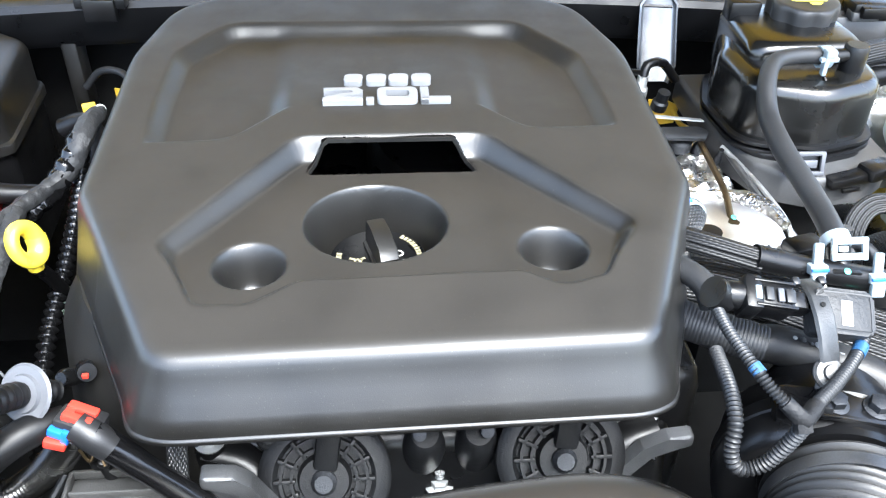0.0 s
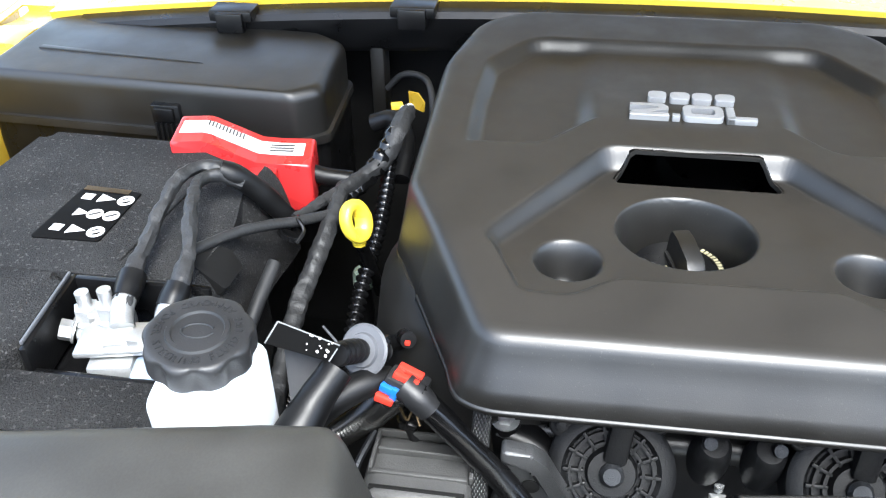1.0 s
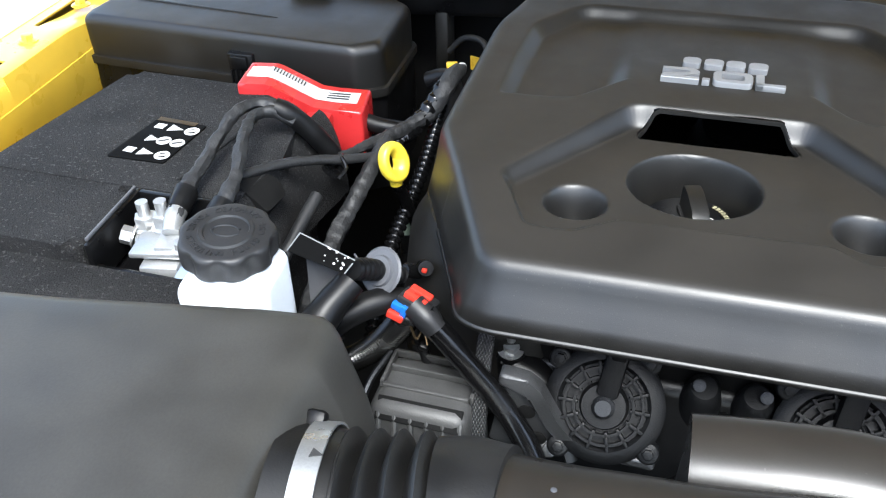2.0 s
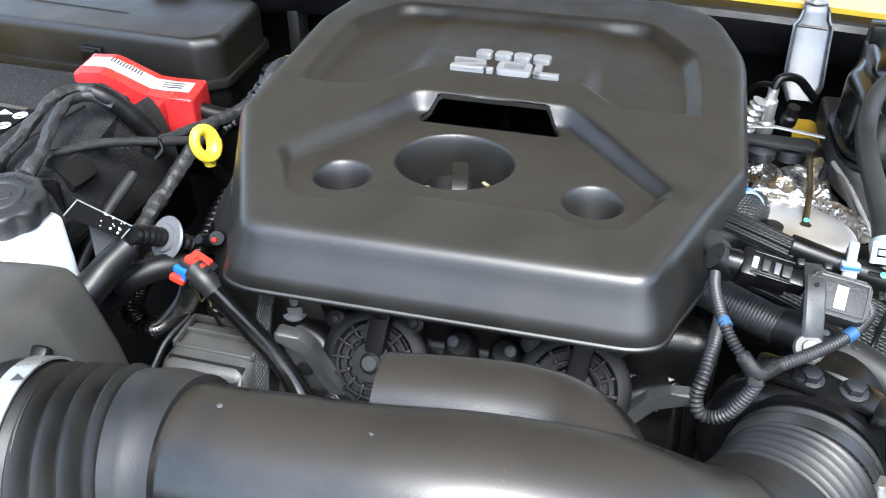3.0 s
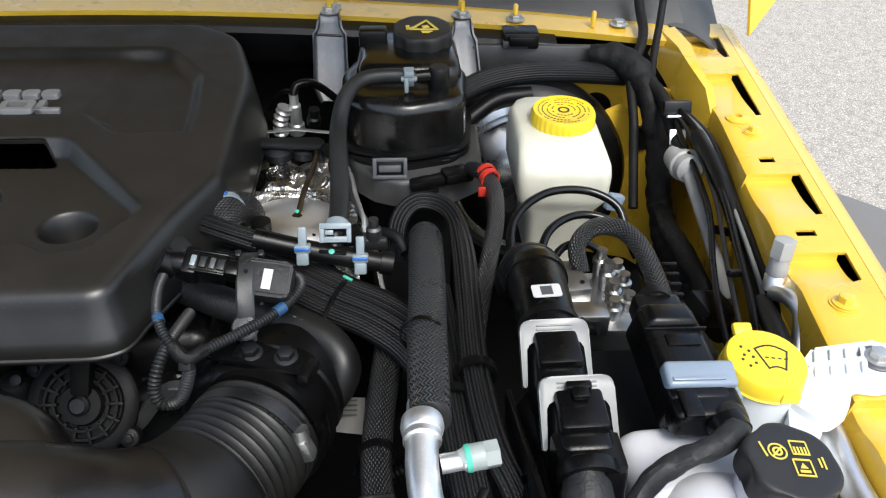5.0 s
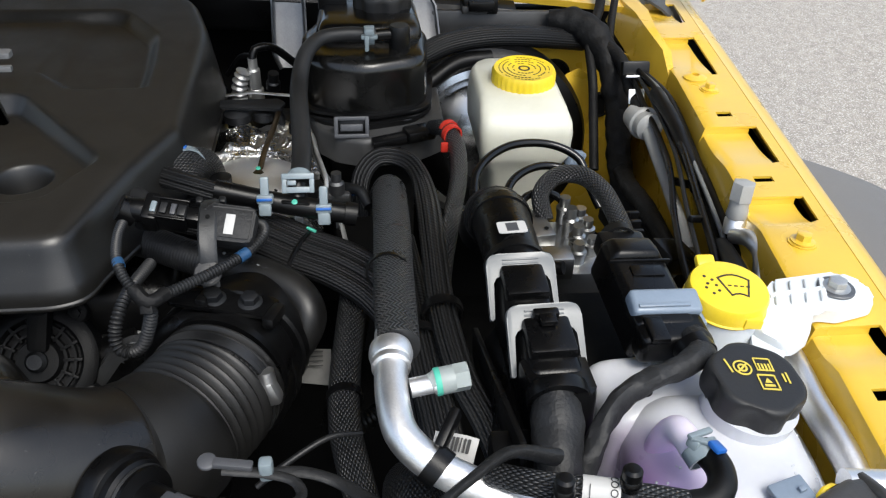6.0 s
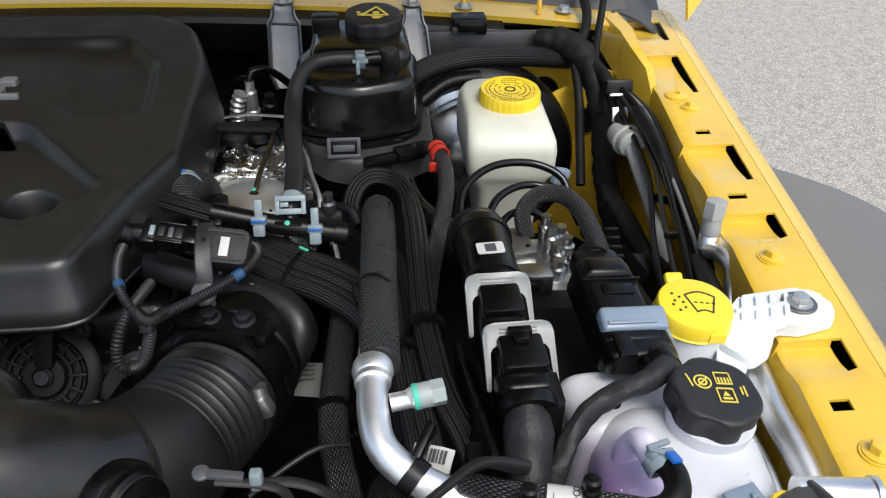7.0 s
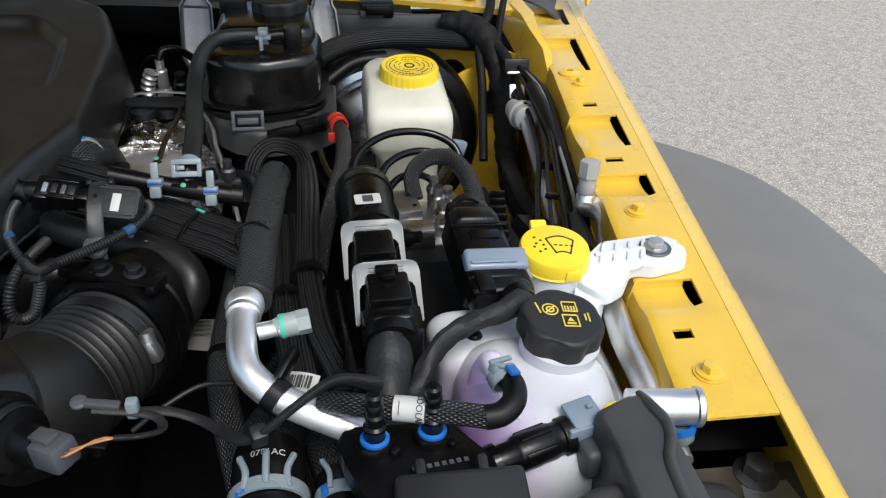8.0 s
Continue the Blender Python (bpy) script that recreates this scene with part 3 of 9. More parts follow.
def fender_bolts(fender, side, places):
    for y, v, s in places:
        p = V(side * (flange_x(y) + v), y, 1.083)
        b = join(lathe([(0, 0), (s * 2.0, 0), (s * 2.0, 0.0012), (0, 0.0016)], axis(p, (0, 0, 1)), 28), hex_bolt(p + V(0, 0, 0.001), (0.05, 0.05, 1), s, 0.62, 1.7))
        part("bolt", b, M_PAINT, fender, "yellow painted flange bolt")


fender_bolts(fender_r, 1, [(-0.184, 0.0, 0.0055), (-0.386, 0.0, 0.0055), (0.092, 0.0, 0.005)])
fender_bolts(fender_l, -1, [(-0.184, 0.0, 0.0062), (0.092, 0.0, 0.0055), (0.2, 0.0, 0.0055)])
part("washer", lathe([(0.004, 0), (0.0125, 0), (0.0125, 0.002), (0.006, 0.0045), (0.004, 0.0045), (0.004, 0)], axis((flange_x(0.122) - 0.008, 0.122, 1.083), (0, 0, 1)), 24), M_PAINT, fender_r)
# bent plate standing beside the flange, near the cowl
part("tab", sheet([[(0.674, 0.335, 1.070), (0.686, 0.335, 1.100), (0.702, 0.335, 1.104)], [(0.680, 0.27, 1.060), (0.690, 0.275, 1.102), (0.706, 0.275, 1.104)], [(0.682, 0.22, 1.055), (0.689, 0.225, 1.101), (0.700, 0.225, 1.101)], [(0.686, 0.175, 1.050), (0.696, 0.18, 1.092), (0.706, 0.18, 1.090)], [(0.690, 0.145, 1.045), (0.698, 0.15, 1.070), (0.704, 0.15, 1.072)]], 0.002), M_PAINT, fender_r)


def build_flare(side):
    """Wide moulded wheel-arch flare outside the fender."""
    ys = [0.262 - 0.262 * (i / 40) ** 1.4 for i in range(41)] + [-0.04 - 0.04 * i for i in range(24)]
    rows = []
    for y in ys:
        o = float(np.mean(np.interp(-y + np.linspace(-0.028, 0.028, 15) * min(1, (0.262 - y) / 0.028), [-0.262, -0.208, -0.161, -0.112, -0.06, 0.0, 0.10, 0.25, 0.5], [0.80, 0.880, 0.937, 0.982, 1.002, 1.013, 1.025, 1.030, 1.030])))
        row = []
        for j in range(13):
            q = j / 12
            x = 0.758 + (o - 0.758) * q
            z = 0.948 + 0.010 * math.sin(q * math.pi) - (0.0 if q < 0.9 else (q - 0.9) * 0.10)
            row.append((side * x, y, z))
        row.append((side * (o + 0.004), y, 0.915))
        row.append((side * (o - 0.002), y, 0.87))
        rows.append(row)
    part("fender_flare", sheet(rows, 0.004), M_FLARE, car, "broad grey moulded plastic fender flare")


build_flare(1)
build_flare(-1)


# cowl: black channel, yellow lip, grained plastic panel behind it
def cowl_z(x):
    return 1.132 - 0.075 * x * x


def cowl_y(x):
    return 0.322 - 0.03 * abs(x) ** 2


def cowl_strip(prof, x0=-0.70, x1=0.70, n=48, thick=0.002, wave=0.0):
    rows = []
    for i in range(n + 1):
        x = x0 + (x1 - x0) * i / n
        rows.append([(x, cowl_y(x) + dy + wave * math.sin(x * 40 + dz * 300), cowl_z(x) + dz) for dy, dz in prof])
    return sheet(rows, thick)


part("cowl_lip", cowl_strip([(0.0, -0.008), (-0.002, 0.0), (0.012, 0.001), (0.03, 0.003), (0.05, 0.003)]), M_PAINT, car, "yellow painted cowl lip under the hood")
part("cowl_channel", cowl_strip([(0.000, -0.006), (-0.022, -0.010), (-0.026, -0.016), (-0.022, -0.048), (-0.016, -0.056), (0.03, -0.056), (0.034, -0.01)], -0.66, 0.55, thick=0.003), M_BLACK, car, "black plastic cowl channel")
part("cowl_panel", cowl_strip([(0.046, 0.002), (0.052, 0.010), (0.12, 0.035), (0.25, 0.075)], -0.72, 0.72, thick=0.003), M_COWL, car, "grey grained plastic cowl panel below the windscreen")
# drooping end of the grained panel
rows = []
for i in range(9):
    f = i / 8
    x = 0.70 + 0.085 * f
    drop = 0.052 * f ** 2
    rows.append([(x, 0.352 - 0.035 * f, cowl_z(0.7) + 0.004 - drop), (x + 0.004, 0.40, cowl_z(0.7) + 0.02 - drop), (x + 0.01, 0.50, cowl_z(0.7) + 0.06 - drop)])
part("cowl_end", sheet(rows, 0.003), M_COWL, car, "grey plastic cowl end cap")
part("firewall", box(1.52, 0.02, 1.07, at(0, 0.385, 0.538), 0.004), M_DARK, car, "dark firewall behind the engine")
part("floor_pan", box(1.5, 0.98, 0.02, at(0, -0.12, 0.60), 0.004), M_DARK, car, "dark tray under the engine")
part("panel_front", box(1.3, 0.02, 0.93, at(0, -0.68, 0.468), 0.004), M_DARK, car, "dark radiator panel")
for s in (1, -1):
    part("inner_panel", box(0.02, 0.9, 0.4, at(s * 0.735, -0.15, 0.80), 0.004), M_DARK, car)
side_wall = part("cowl_side", sheet([[(0.560, 0.288, 1.065), (0.62, 0.284, 1.062), (0.665, 0.270, 1.060), (0.690, 0.24, 1.058)], [(0.560, 0.290, 0.95), (0.62, 0.286, 0.95), (0.668, 0.270, 0.95), (0.692, 0.24, 0.95)], [(0.560, 0.292, 0.80), (0.62, 0.288, 0.80), (0.668, 0.272, 0.80), (0.692, 0.24, 0.80)]], 0.002), M_PAINT, car, "yellow painted cowl side panel")
for p, d, r in (((0.602, 0.284, 1.020), (0, -1, 0.0), 0.020), ((0.602, 0.286, 0.965), (0, -1, 0.0), 0.020), ((0.660, 0.271, 0.985), (-0.4, -1, 0.0), 0.016)):
    part("grommet", lathe([(0, 0.002), (r * 0.86, 0.002), (r * 0.92, 0.006), (r, 0.005), (r * 1.03, 0.0005)], axis(p, d), 28), M_DARK, side_wall, "round black rubber grommet")
part("cowl_side", sheet([[(-x, y, z) for x, y, z in row] for row in [[(0.560, 0.330, 1.065), (0.62, 0.326, 1.062), (0.690, 0.30, 1.058)], [(0.560, 0.332, 0.80), (0.62, 0.328, 0.80), (0.692, 0.30, 0.80)]]], 0.002), M_PAINT, car)
tab = [(-0.282, 0.312, 1.018), (-0.270, 0.306, 1.019), (-0.261, 0.296, 1.013)], [(-0.281, 0.310, 1.002), (-0.270, 0.304, 0.999), (-0.262, 0.295, 1.001)]
part("bracket_tab", sheet(tab, 0.002), M_PAINT, car, "yellow painted body tab")
part("bracket_tab", sheet([[(0.284, 0.276, 1.014), (0.300, 0.272, 1.016), (0.316, 0.268, 1.010)], [(0.286, 0.272, 0.990), (0.300, 0.268, 0.988), (0.312, 0.264, 0.992)]], 0.002), M_PAINT, car, "yellow painted body tab")
part("bracket_hook", tube([(0.308, 0.262, 1.008), (0.312, 0.248, 1.000), (0.320, 0.234, 1.000), (0.330, 0.226, 1.004)], 0.0028, 10), M_PAINT, car, "yellow painted wire hook")
for x in (-0.47, -0.27):
    part("clip", join(box(0.048, 0.03, 0.012, at(x, cowl_y(x) - 0.022, cowl_z(x) - 0.006), 0.002), box(0.03, 0.012, 0.022, at(x, cowl_y(x) - 0.036, cowl_z(x) - 0.012), 0.002)), M_BLACK, car, "black plastic cowl clip")
# rib below the channel
part("rib", box(0.016, 0.03, 0.12, at(-0.315, 0.315, 1.03), 0.003), M_AIRBOX, car)

# hood, propped open over the bay; its painted underside shades and tints what lies below
hood_rows = []
for i in range(13):
    f = i / 12
    row = []
    for j in range(25):
        x = -0.76 + 1.52 * j / 24
        w = 1 - 0.16 * f
        row.append((x * w, 0.47 - 0.80 * f - 0.05 * (x / 0.76) ** 2, 1.25 + 0.80 * f))
    hood_rows.append(row)
hood = part("hood", sheet(hood_rows, 0.012), M_PAINT, car, "yellow open hood standing up")
part("hood_frame", sheet([[(p[0] * 0.97, p[1] - 0.026, p[2] - 0.016) for p in row] for row in hood_rows], 0.008), M_PAINT, hood, "yellow painted inner panel")
part("hood_liner", sheet([[(p[0] * 0.86, p[1] - 0.040, p[2] - 0.034) for p in row] for row in hood_rows[2:12]], 0.010), M_FELT, hood, "black insulation mat")
for s in (1, -1):
    rows = []
    for i in range(7):
        f = i / 6
        a = V(s * (0.786 - 0.02 * f), 0.305 + 0.05 * f + 0.14 * f * f, 1.103 + 0.26 * f)
        b = V(s * (0.845 - 0.02 * f), 0.36 + 0.10 * f, 1.15 + 0.25 * f)
        c = V(s * (0.80 - 0.03 * f), 0.43 + 0.08 * f, 1.20 + 0.23 * f)
        rows.append([tuple(a), tuple(b), tuple(c)])
    part("hood_corner", sheet(rows, 0.004), M_PAINT, hood)
    part("seal", tube([(s * 0.80, 0.345, 1.145), (s * 0.815, 0.40, 1.22), (s * 0.81, 0.44, 1.32)], 0.008, 10, 0.01), M_RUBBER, hood)

# hinge hardware and studs on the cowl lip
def stud(x, nut=True, mat=None):
    p = V(x, cowl_y(x) + 0.014, cowl_z(x) + 0.003)
    part("stud", lathe([(0, 0), (0.0032, 0), (0.0032, 0.017), (0.002, 0.019), (0, 0.019)], axis(p, (0, 0, 1)), 14), mat or M_PAINT, car, "yellow painted threaded stud")
    if nut:
        part("nut", hex_bolt(p, (0, 0, 1), 0.0065, 0.4, 1.75), M_STEEL, car, "zinc flange nut")


for x in (0.283, 0.437, 0.503):
    stud(x)
stud(0.598, False)
part("nut", hex_bolt((0.632, 0.335, cowl_z(0.63) + 0.005), (0, 0, 1), 0.0065, 0.4, 1.75), M_STEEL, car, "zinc flange nut")


def hanger(x, y0, z0, y1, z1, w, skew=0.0):
    """Pressed steel strap from the cowl lip down to the bay: narrow neck, square shoulders, turned edges."""
    n = 20
    rows = []
    for i in range(n + 1):
        f = i / n
        if f < 0.12:
            y, z = y0 + 0.014 * (1 - f / 0.12), z0
        else:
            g = (f - 0.12) / 0.88
            y, z = y0 + (y1 - y0) * g ** 1.3, z0 + (z1 - z0) * g
        ww = w * float(np.interp(f, [0, 0.16, 0.24, 0.30, 0.86, 1.0], [0.66, 0.66, 0.74, 1.0, 1.06, 0.62]))
        o = skew * max(0.0, f - 0.3)
        rows.append([(x + o + ww * k, y - d, z) for k, d in ((-0.5, 0.0045), (-0.45, 0.001), (-0.40, 0.0), (-0.12, 0.0), (0.12, 0.0), (0.40, 0.0), (0.45, 0.001), (0.5, 0.0045))])
    t = thing("steel_bracket", (x, y1, z1), "bare pressed steel strap bolted to the cowl lip", "bracket", "cowl brackets")
    s = part("strap", sheet(rows, 0.0022), M_GALV, t)
    part("nut", hex_bolt((x, y0 + 0.008, z0 + 0.002), (0, 0, 1), 0.0062, 0.5, 1.7), M_STEEL, t)
    part("stud", lathe([(0, 0), (0.003, 0), (0.003, 0.016), (0, 0.018)], axis((x, y0 + 0.008, z0 + 0.004), (0, 0, 1)), 12), M_PAINT, t)


hanger(0.282, 0.300, 1.131, 0.262, 1.042, 0.036)
hanger(0.437, 0.296, 1.127, 0.236, 1.030, 0.030, 0.012)
clipb = thing("cowl_clip", (0.503, 0.295, 1.09), "black plastic clip hanging from the cowl lip", "clip")
part("body", join(box(0.042, 0.03, 0.020, at(0.505, 0.292, 1.108), 0.003), box(0.03, 0.012, 0.012, at(0.505, 0.276, 1.110), 0.002)), M_BLACK, clipb)

# ---- engine cover ----
RIM = rounded([(-0.152, -0.198), (0.160, -0.193), (0.224, -0.035), (0.224, 0.165), (0.196, 0.262), (0.140, 0.296), (-0.152, 0.296), (-0.206, 0.262), (-0.229, 0.165), (-0.227, -0.035)],
              [0.040, 0.040, 0.05, 0.16, 0.09, 0.06, 0.06, 0.09, 0.16, 0.05], 8)


def resample(poly, n):
    pts = [Vector(p) for p in poly]
    seg = [(pts[(i + 1) % len(pts)] - pts[i]).length for i in range(len(pts))]
    total, out, k, acc = sum(seg), [], 0, 0.0
    for i in range(n):
        want = total * i / n
        while acc + seg[k] < want:
            acc += seg[k]
            k += 1
        f = (want - acc) / (seg[k] or 1)
        out.append(pts[k].lerp(pts[(k + 1) % len(pts)], f))
    return out


PLATE = rounded([(-0.146, -0.092), (-0.068, 0.022), (0.067, 0.022), (0.153, -0.082), (0.128, -0.127), (0.100, -0.135), (0.076, -0.121), (-0.062, -0.124), (-0.090, -0.143), (-0.122, -0.142)],
                [0.01, 0.02, 0.02, 0.01, 0.012, 0.02, 0.02, 0.02, 0.02, 0.012], 5)
OPENING = [(-0.0635, -0.001), (0.0635, -0.001), (0.059, 0.012), (0.047, 0.0265), (-0.050, 0.0265), (-0.060, 0.012)]
OPENING = rounded(OPENING, 0.004, 3)
POCKET = rounded([(-0.187, 0.016), (0.180, 0.030), (0.168, 0.150), (0.122, 0.216), (-0.140, 0.216), (-0.180, 0.160)], [0.012, 0.012, 0.04, 0.04, 0.04, 0.04], 5)


def cover_height(x, y):
    up = 1.1185 + 0.050 * y - 0.10 * np.clip(-0.09 - y, 0, 1) + 0.0
    flat = 1.1035 + 0.02 * np.clip(-0.09 - y, 0, 1)
    w = 0.0022 + 0.0058 * smooth(-0.115, -0.085, y)
    sd = poly_sd(x, y, PLATE)
    k = 1 - smooth(-w, w, sd)
    z = up * (1 - k) + flat * k
    # recess behind the arch: two deep side pockets and the shallower badge panel between them
    sp = poly_sd(x, y, POCKET)
    r = 1 - smooth(-0.0165, 0.0, sp + 0.004 * smooth(0.10, 0.02, y))
    half = 0.080 + 0.9 * np.clip(0.070 - y, 0, 0.06)
    side = smooth(half - 0.010, half + 0.014, np.abs(x + 0.004))
    mid = 0.0085 * smooth(0.06, 0.17, y)
    z = z - r * (mid * (1 - side) + 0.0115 * side)
    # wells
    for cx, cy, rad, floor, run in ((-0.0135, -0.0605, 0.0475, 1.048, 0.010), (-0.093, -0.104, 0.0228, 1.074, 0.012), (0.101, -0.095, 0.0228, 1.074, 0.012)):
        d = np.hypot(x - cx, (y - cy) * (1.10 if rad > 0.04 else 1.0))
        s = 1 - smooth(rad - run, rad + 0.0015, d)
        z = z * (1 - s) + floor * s
    so = poly_sd(x, y, OPENING)
    o = 1 - smooth(-0.0018, 0.0, so)
    return z - 0.004 * o


def build_cover():
    n, rings = 640, 170
    rim = resample(RIM, n)
    c = Vector((-0.002, 0.04))
    out = np.array([[p.x, p.y] for p in rim])
    nor = np.roll(out, -1, 0) - np.roll(out, 1, 0)
    nor = np.stack([nor[:, 1], -nor[:, 0]], 1)
    nor /= np.linalg.norm(nor, axis=1)[:, None]
    edge = out - nor * 0.028
    verts, faces = [], []
    ss = np.linspace(0, 1, rings + 1)[1:]
    allp = []
    for s in ss:
        allp.append(np.array(c)[None] + s * (edge - np.array(c)[None]))
    P = np.concatenate(allp)
    Z = cover_height(P[:, 0], P[:, 1])
    zc = cover_height(np.array([c.x]), np.array([c.y]))[0]
    verts.append((c.x, c.y, zc))
    verts += [(a, b, h) for (a, b), h in zip(P, Z)]
    ztop = Z[-n:]
    # rounded shoulder and skirt with a small turned-out lip
    low = np.where(out[:, 1] < -0.1, 1.056, 1.050)
    prof = [(0.0044, -0.0004), (0.0086, -0.0018), (0.0120, -0.0042), (0.0144, -0.0078), (0.0161, -0.0125)]
    for dx, dz in prof:
        q = edge + nor * dx
        verts += [(a, b, h + dz) for (a, b), h in zip(q, ztop)]
    front = np.clip((-nor[:, 1] - 0.2) / 0.6, 0, 1)[:, None]
    for f, dx in ((0.3, 0.0190), (0.6, 0.0222), (0.87, 0.0252), (0.885, 0.0249), (0.905, 0.0249), (0.915, 0.0258), (0.99, 0.0262), (1.0, 0.0250)):
        q = edge + nor * (dx + 0.0095 * f * front)
        top = ztop - 0.0125
        verts += [(a, b, h * (1 - f) + l * f) for (a, b), h, l in zip(q, top, low)]
    q = edge + nor * 0.006
    verts += [(a, b, h - 0.012) for (a, b), h in zip(q, ztop)]
    total = rings + len(prof) + 9
    for i in range(n):
        j = (i + 1) % n
        faces.append((0, 1 + i, 1 + j))
    hole = np.zeros(1 + n * total, bool)
    hole[1:1 + len(P)] = poly_sd(P[:, 0], P[:, 1], OPENING) < 0.0008
    for k in range(total - 1):
        a, b = 1 + k * n, 1 + (k + 1) * n
        for i in range(n):
            j = (i + 1) % n
            if hole[a + i] and hole[b + j]:
                continue
            faces.append((a + i, b + i, b + j, a + j))
    me = bpy.data.meshes.new("shell")
    me.from_pydata(verts, [], faces)
    me.materials.append(M_COVER)
    me.shade_smooth()
    t = thing("engine_cover", (0, 0, 1.05), "grained black plastic engine cover with a silver badge", "engine cover")
    ob = new("shell", me)
    ob.parent = t
    ob.matrix_parent_inverse = Matrix.Translation((0, 0, -1.05))
    return t


cover = build_cover()
lip = [Vector(p) for p in resample(OPENING, 60)]
lz = cover_height(np.array([p.x * 1.012 for p in lip]), np.array([p.y + (0.0008 if p.y > 0.012 else -0.0008 if p.y < 0.0 else 0) for p in lip]))
edge_pts = [(p.x, p.y, z) for p, z in zip(lip, lz)]
edge_pts.append(edge_pts[0])
part("opening_wall", sheet([[(x, y, z - 0.001) for x, y, z in edge_pts], [(x * 0.99, y, z - 0.0045) for x, y, z in edge_pts]], 0.0012), M_COVER, cover)
# badge: the maker's word stays four plain blocks, the displacement is lettered
slope = 2.9


def badge_block(x, w, h, name="badge_block"):
    m = at(x, 0.1085, 1.1216, slope)
    outer = rounded([(-w / 2, -h / 2), (w / 2, -h / 2), (w / 2 + 0.001, h / 2), (-w / 2 + 0.001, h / 2)], 0.004, 4)
    part(name, prism(outer, -0.001, 0.0045, m, 0.0008), M_BADGE, cover)


for x, w in ((-0.0285, 0.015), (-0.010, 0.016), (0.008, 0.016), (0.0265, 0.016)):
    badge_block(x, w, 0.0125)
mm = at(-0.003, 0.068, 1.1235, slope)


def glyph(bars, ox):
    """Broad upright figure out of bars (x0, y0, x1, y1), raised from the cover."""
    return join(*[box(x1 - x0, y1 - y0, 0.0055, mm @ at(ox + (x0 + x1) / 2, (y0 + y1) / 2, 0.001), 0.0007) for x0, y0, x1, y1 in bars])


S = 0.0050
two = [(0, 0), (0.031, 0), (0.031, 0.0048), (0.0125, 0.0048), (0.0285, 0.0085), (0.031, 0.0110), (0.031, 0.0155), (0.0275, 0.0192), (0.0255, 0.0195), (0.0005, 0.0195), (0.0005, 0.0150), (0.0225, 0.0150), (0.0235, 0.0140), (0.0235, 0.0120), (0.0020, 0.0068), (0, 0.0045)]
part("badge_figure", prism(two, -0.0015, 0.0037, mm @ at(-0.0485, 0, 0), 0.0004, 1), M_BADGE, cover, "raised silver figure")
part("badge_point", glyph([(0, 0, 0.0062, 0.0050)], -0.0150), M_BADGE, cover)
ring_o = rounded([(0, 0), (0.032, 0), (0.032, 0.0195), (0, 0.0195)], 0.006, 6)
ring_i = rounded([(0.0068, S), (0.0252, S), (0.0252, 0.0195 - S), (0.0068, 0.0195 - S)], 0.003, 6)
bm = bmesh.new()
lev = [[bm.verts.new(mm @ V(x - 0.0065, y, z)) for x, y in poly] for poly, z in ((ring_o, -0.0015), (ring_o, 0.0030), ([(a * 0.97 + 0.016 * 0.03, b * 0.97 + 0.00975 * 0.03) for a, b in ring_o], 0.00375), (ring_i, 0.00375), (ring_i, -0.0015))]
for a, b in zip(lev, lev[1:]):
    for i in range(len(a)):
        j = (i + 1) % len(a)
        bm.faces.new((a[i], a[j], b[j], b[i]))
part("badge_figure", bm, M_BADGE, cover, "raised silver figure")
part("badge_letter", glyph([(0, 0, 0.0068, 0.0195), (0, 0, 0.0235, S)], 0.0275), M_BADGE, cover, "raised silver letter")

oil = thing("oil_filler_cap", (-0.0125, -0.0575, 1.049), "black oil filler cap with grip bar and yellow marks", "oil cap")
om = at(-0.0125, -0.0575, 1.0535)
part("disc", lathe([(0, 0), (0.0350, 0), (0.0355, 0.004), (0.0348, 0.013), (0.0335, 0.0158), (0.0, 0.0165)], om, 40), M_BLACK, oil)
gr = om @ at(0.003, 0, 0.0165, 0, 0, 14)
part("grip", join(prism([(-0.022, 0), (0.022, 0), (0.020, 0.016), (0.017, 0.0215), (0.006, 0.0225), (-0.016, 0.0195), (-0.0215, 0.014)], -0.0065, 0.0065, gr @ at(0, 0, 0, 90, 0, 90), 0.0018, 2), box(0.018, 0.040, 0.003, gr @ at(0, 0, 0.001), 0.001)), M_AIRBOX, oil)
part("mark", join(*[box(0.0016, 0.0042, 0.0006, om @ at(-0.016 + dx, dy - 0.004, 0.0170, 0, 0, rz), 0) for dx, dy, rz in ((0, 0, 0), (0.003, 0.002, 80), (0.004, -0.001, 30), (-0.002, 0.003, 70), (0.002, -0.003, 95), (0.005, 0.003, 120))]), M_FADED, oil, "yellow oil-can mark")
part("mark", join(*[box(0.0038, 0.0022, 0.0006, om @ at(0.0275 * math.cos(a), 0.0275 * math.sin(a), 0.0168, 0, 0, math.degrees(a)), 0) for a in [2.95 + 0.115 * i for i in range(7)]]), M_FADED, oil)
part("mark", join(*[box(0.0036, 0.0022, 0.0006, om @ at(0.0290 * math.cos(a), 0.0290 * math.sin(a), 0.0168, 0, 0, math.degrees(a)), 0) for a in [-0.35 + 0.115 * i for i in range(12)]]), M_FADED, oil)
part("mark", join(prism([(-0.012, -0.0016), (0.004, -0.0030), (0.008, 0.0), (0.004, 0.0030), (-0.012, 0.0016)], 0.0168, 0.0173, om @ at(0.021, -0.010, 0, 0, 0, 122)), lathe([(0.0024, 0.0168), (0.0034, 0.0168), (0.0034, 0.0172), (0.0024, 0.0172), (0.0024, 0.0168)], om @ at(0.0145, 0.004, 0), 18)), M_LABEL, oil, "white arrow mark")

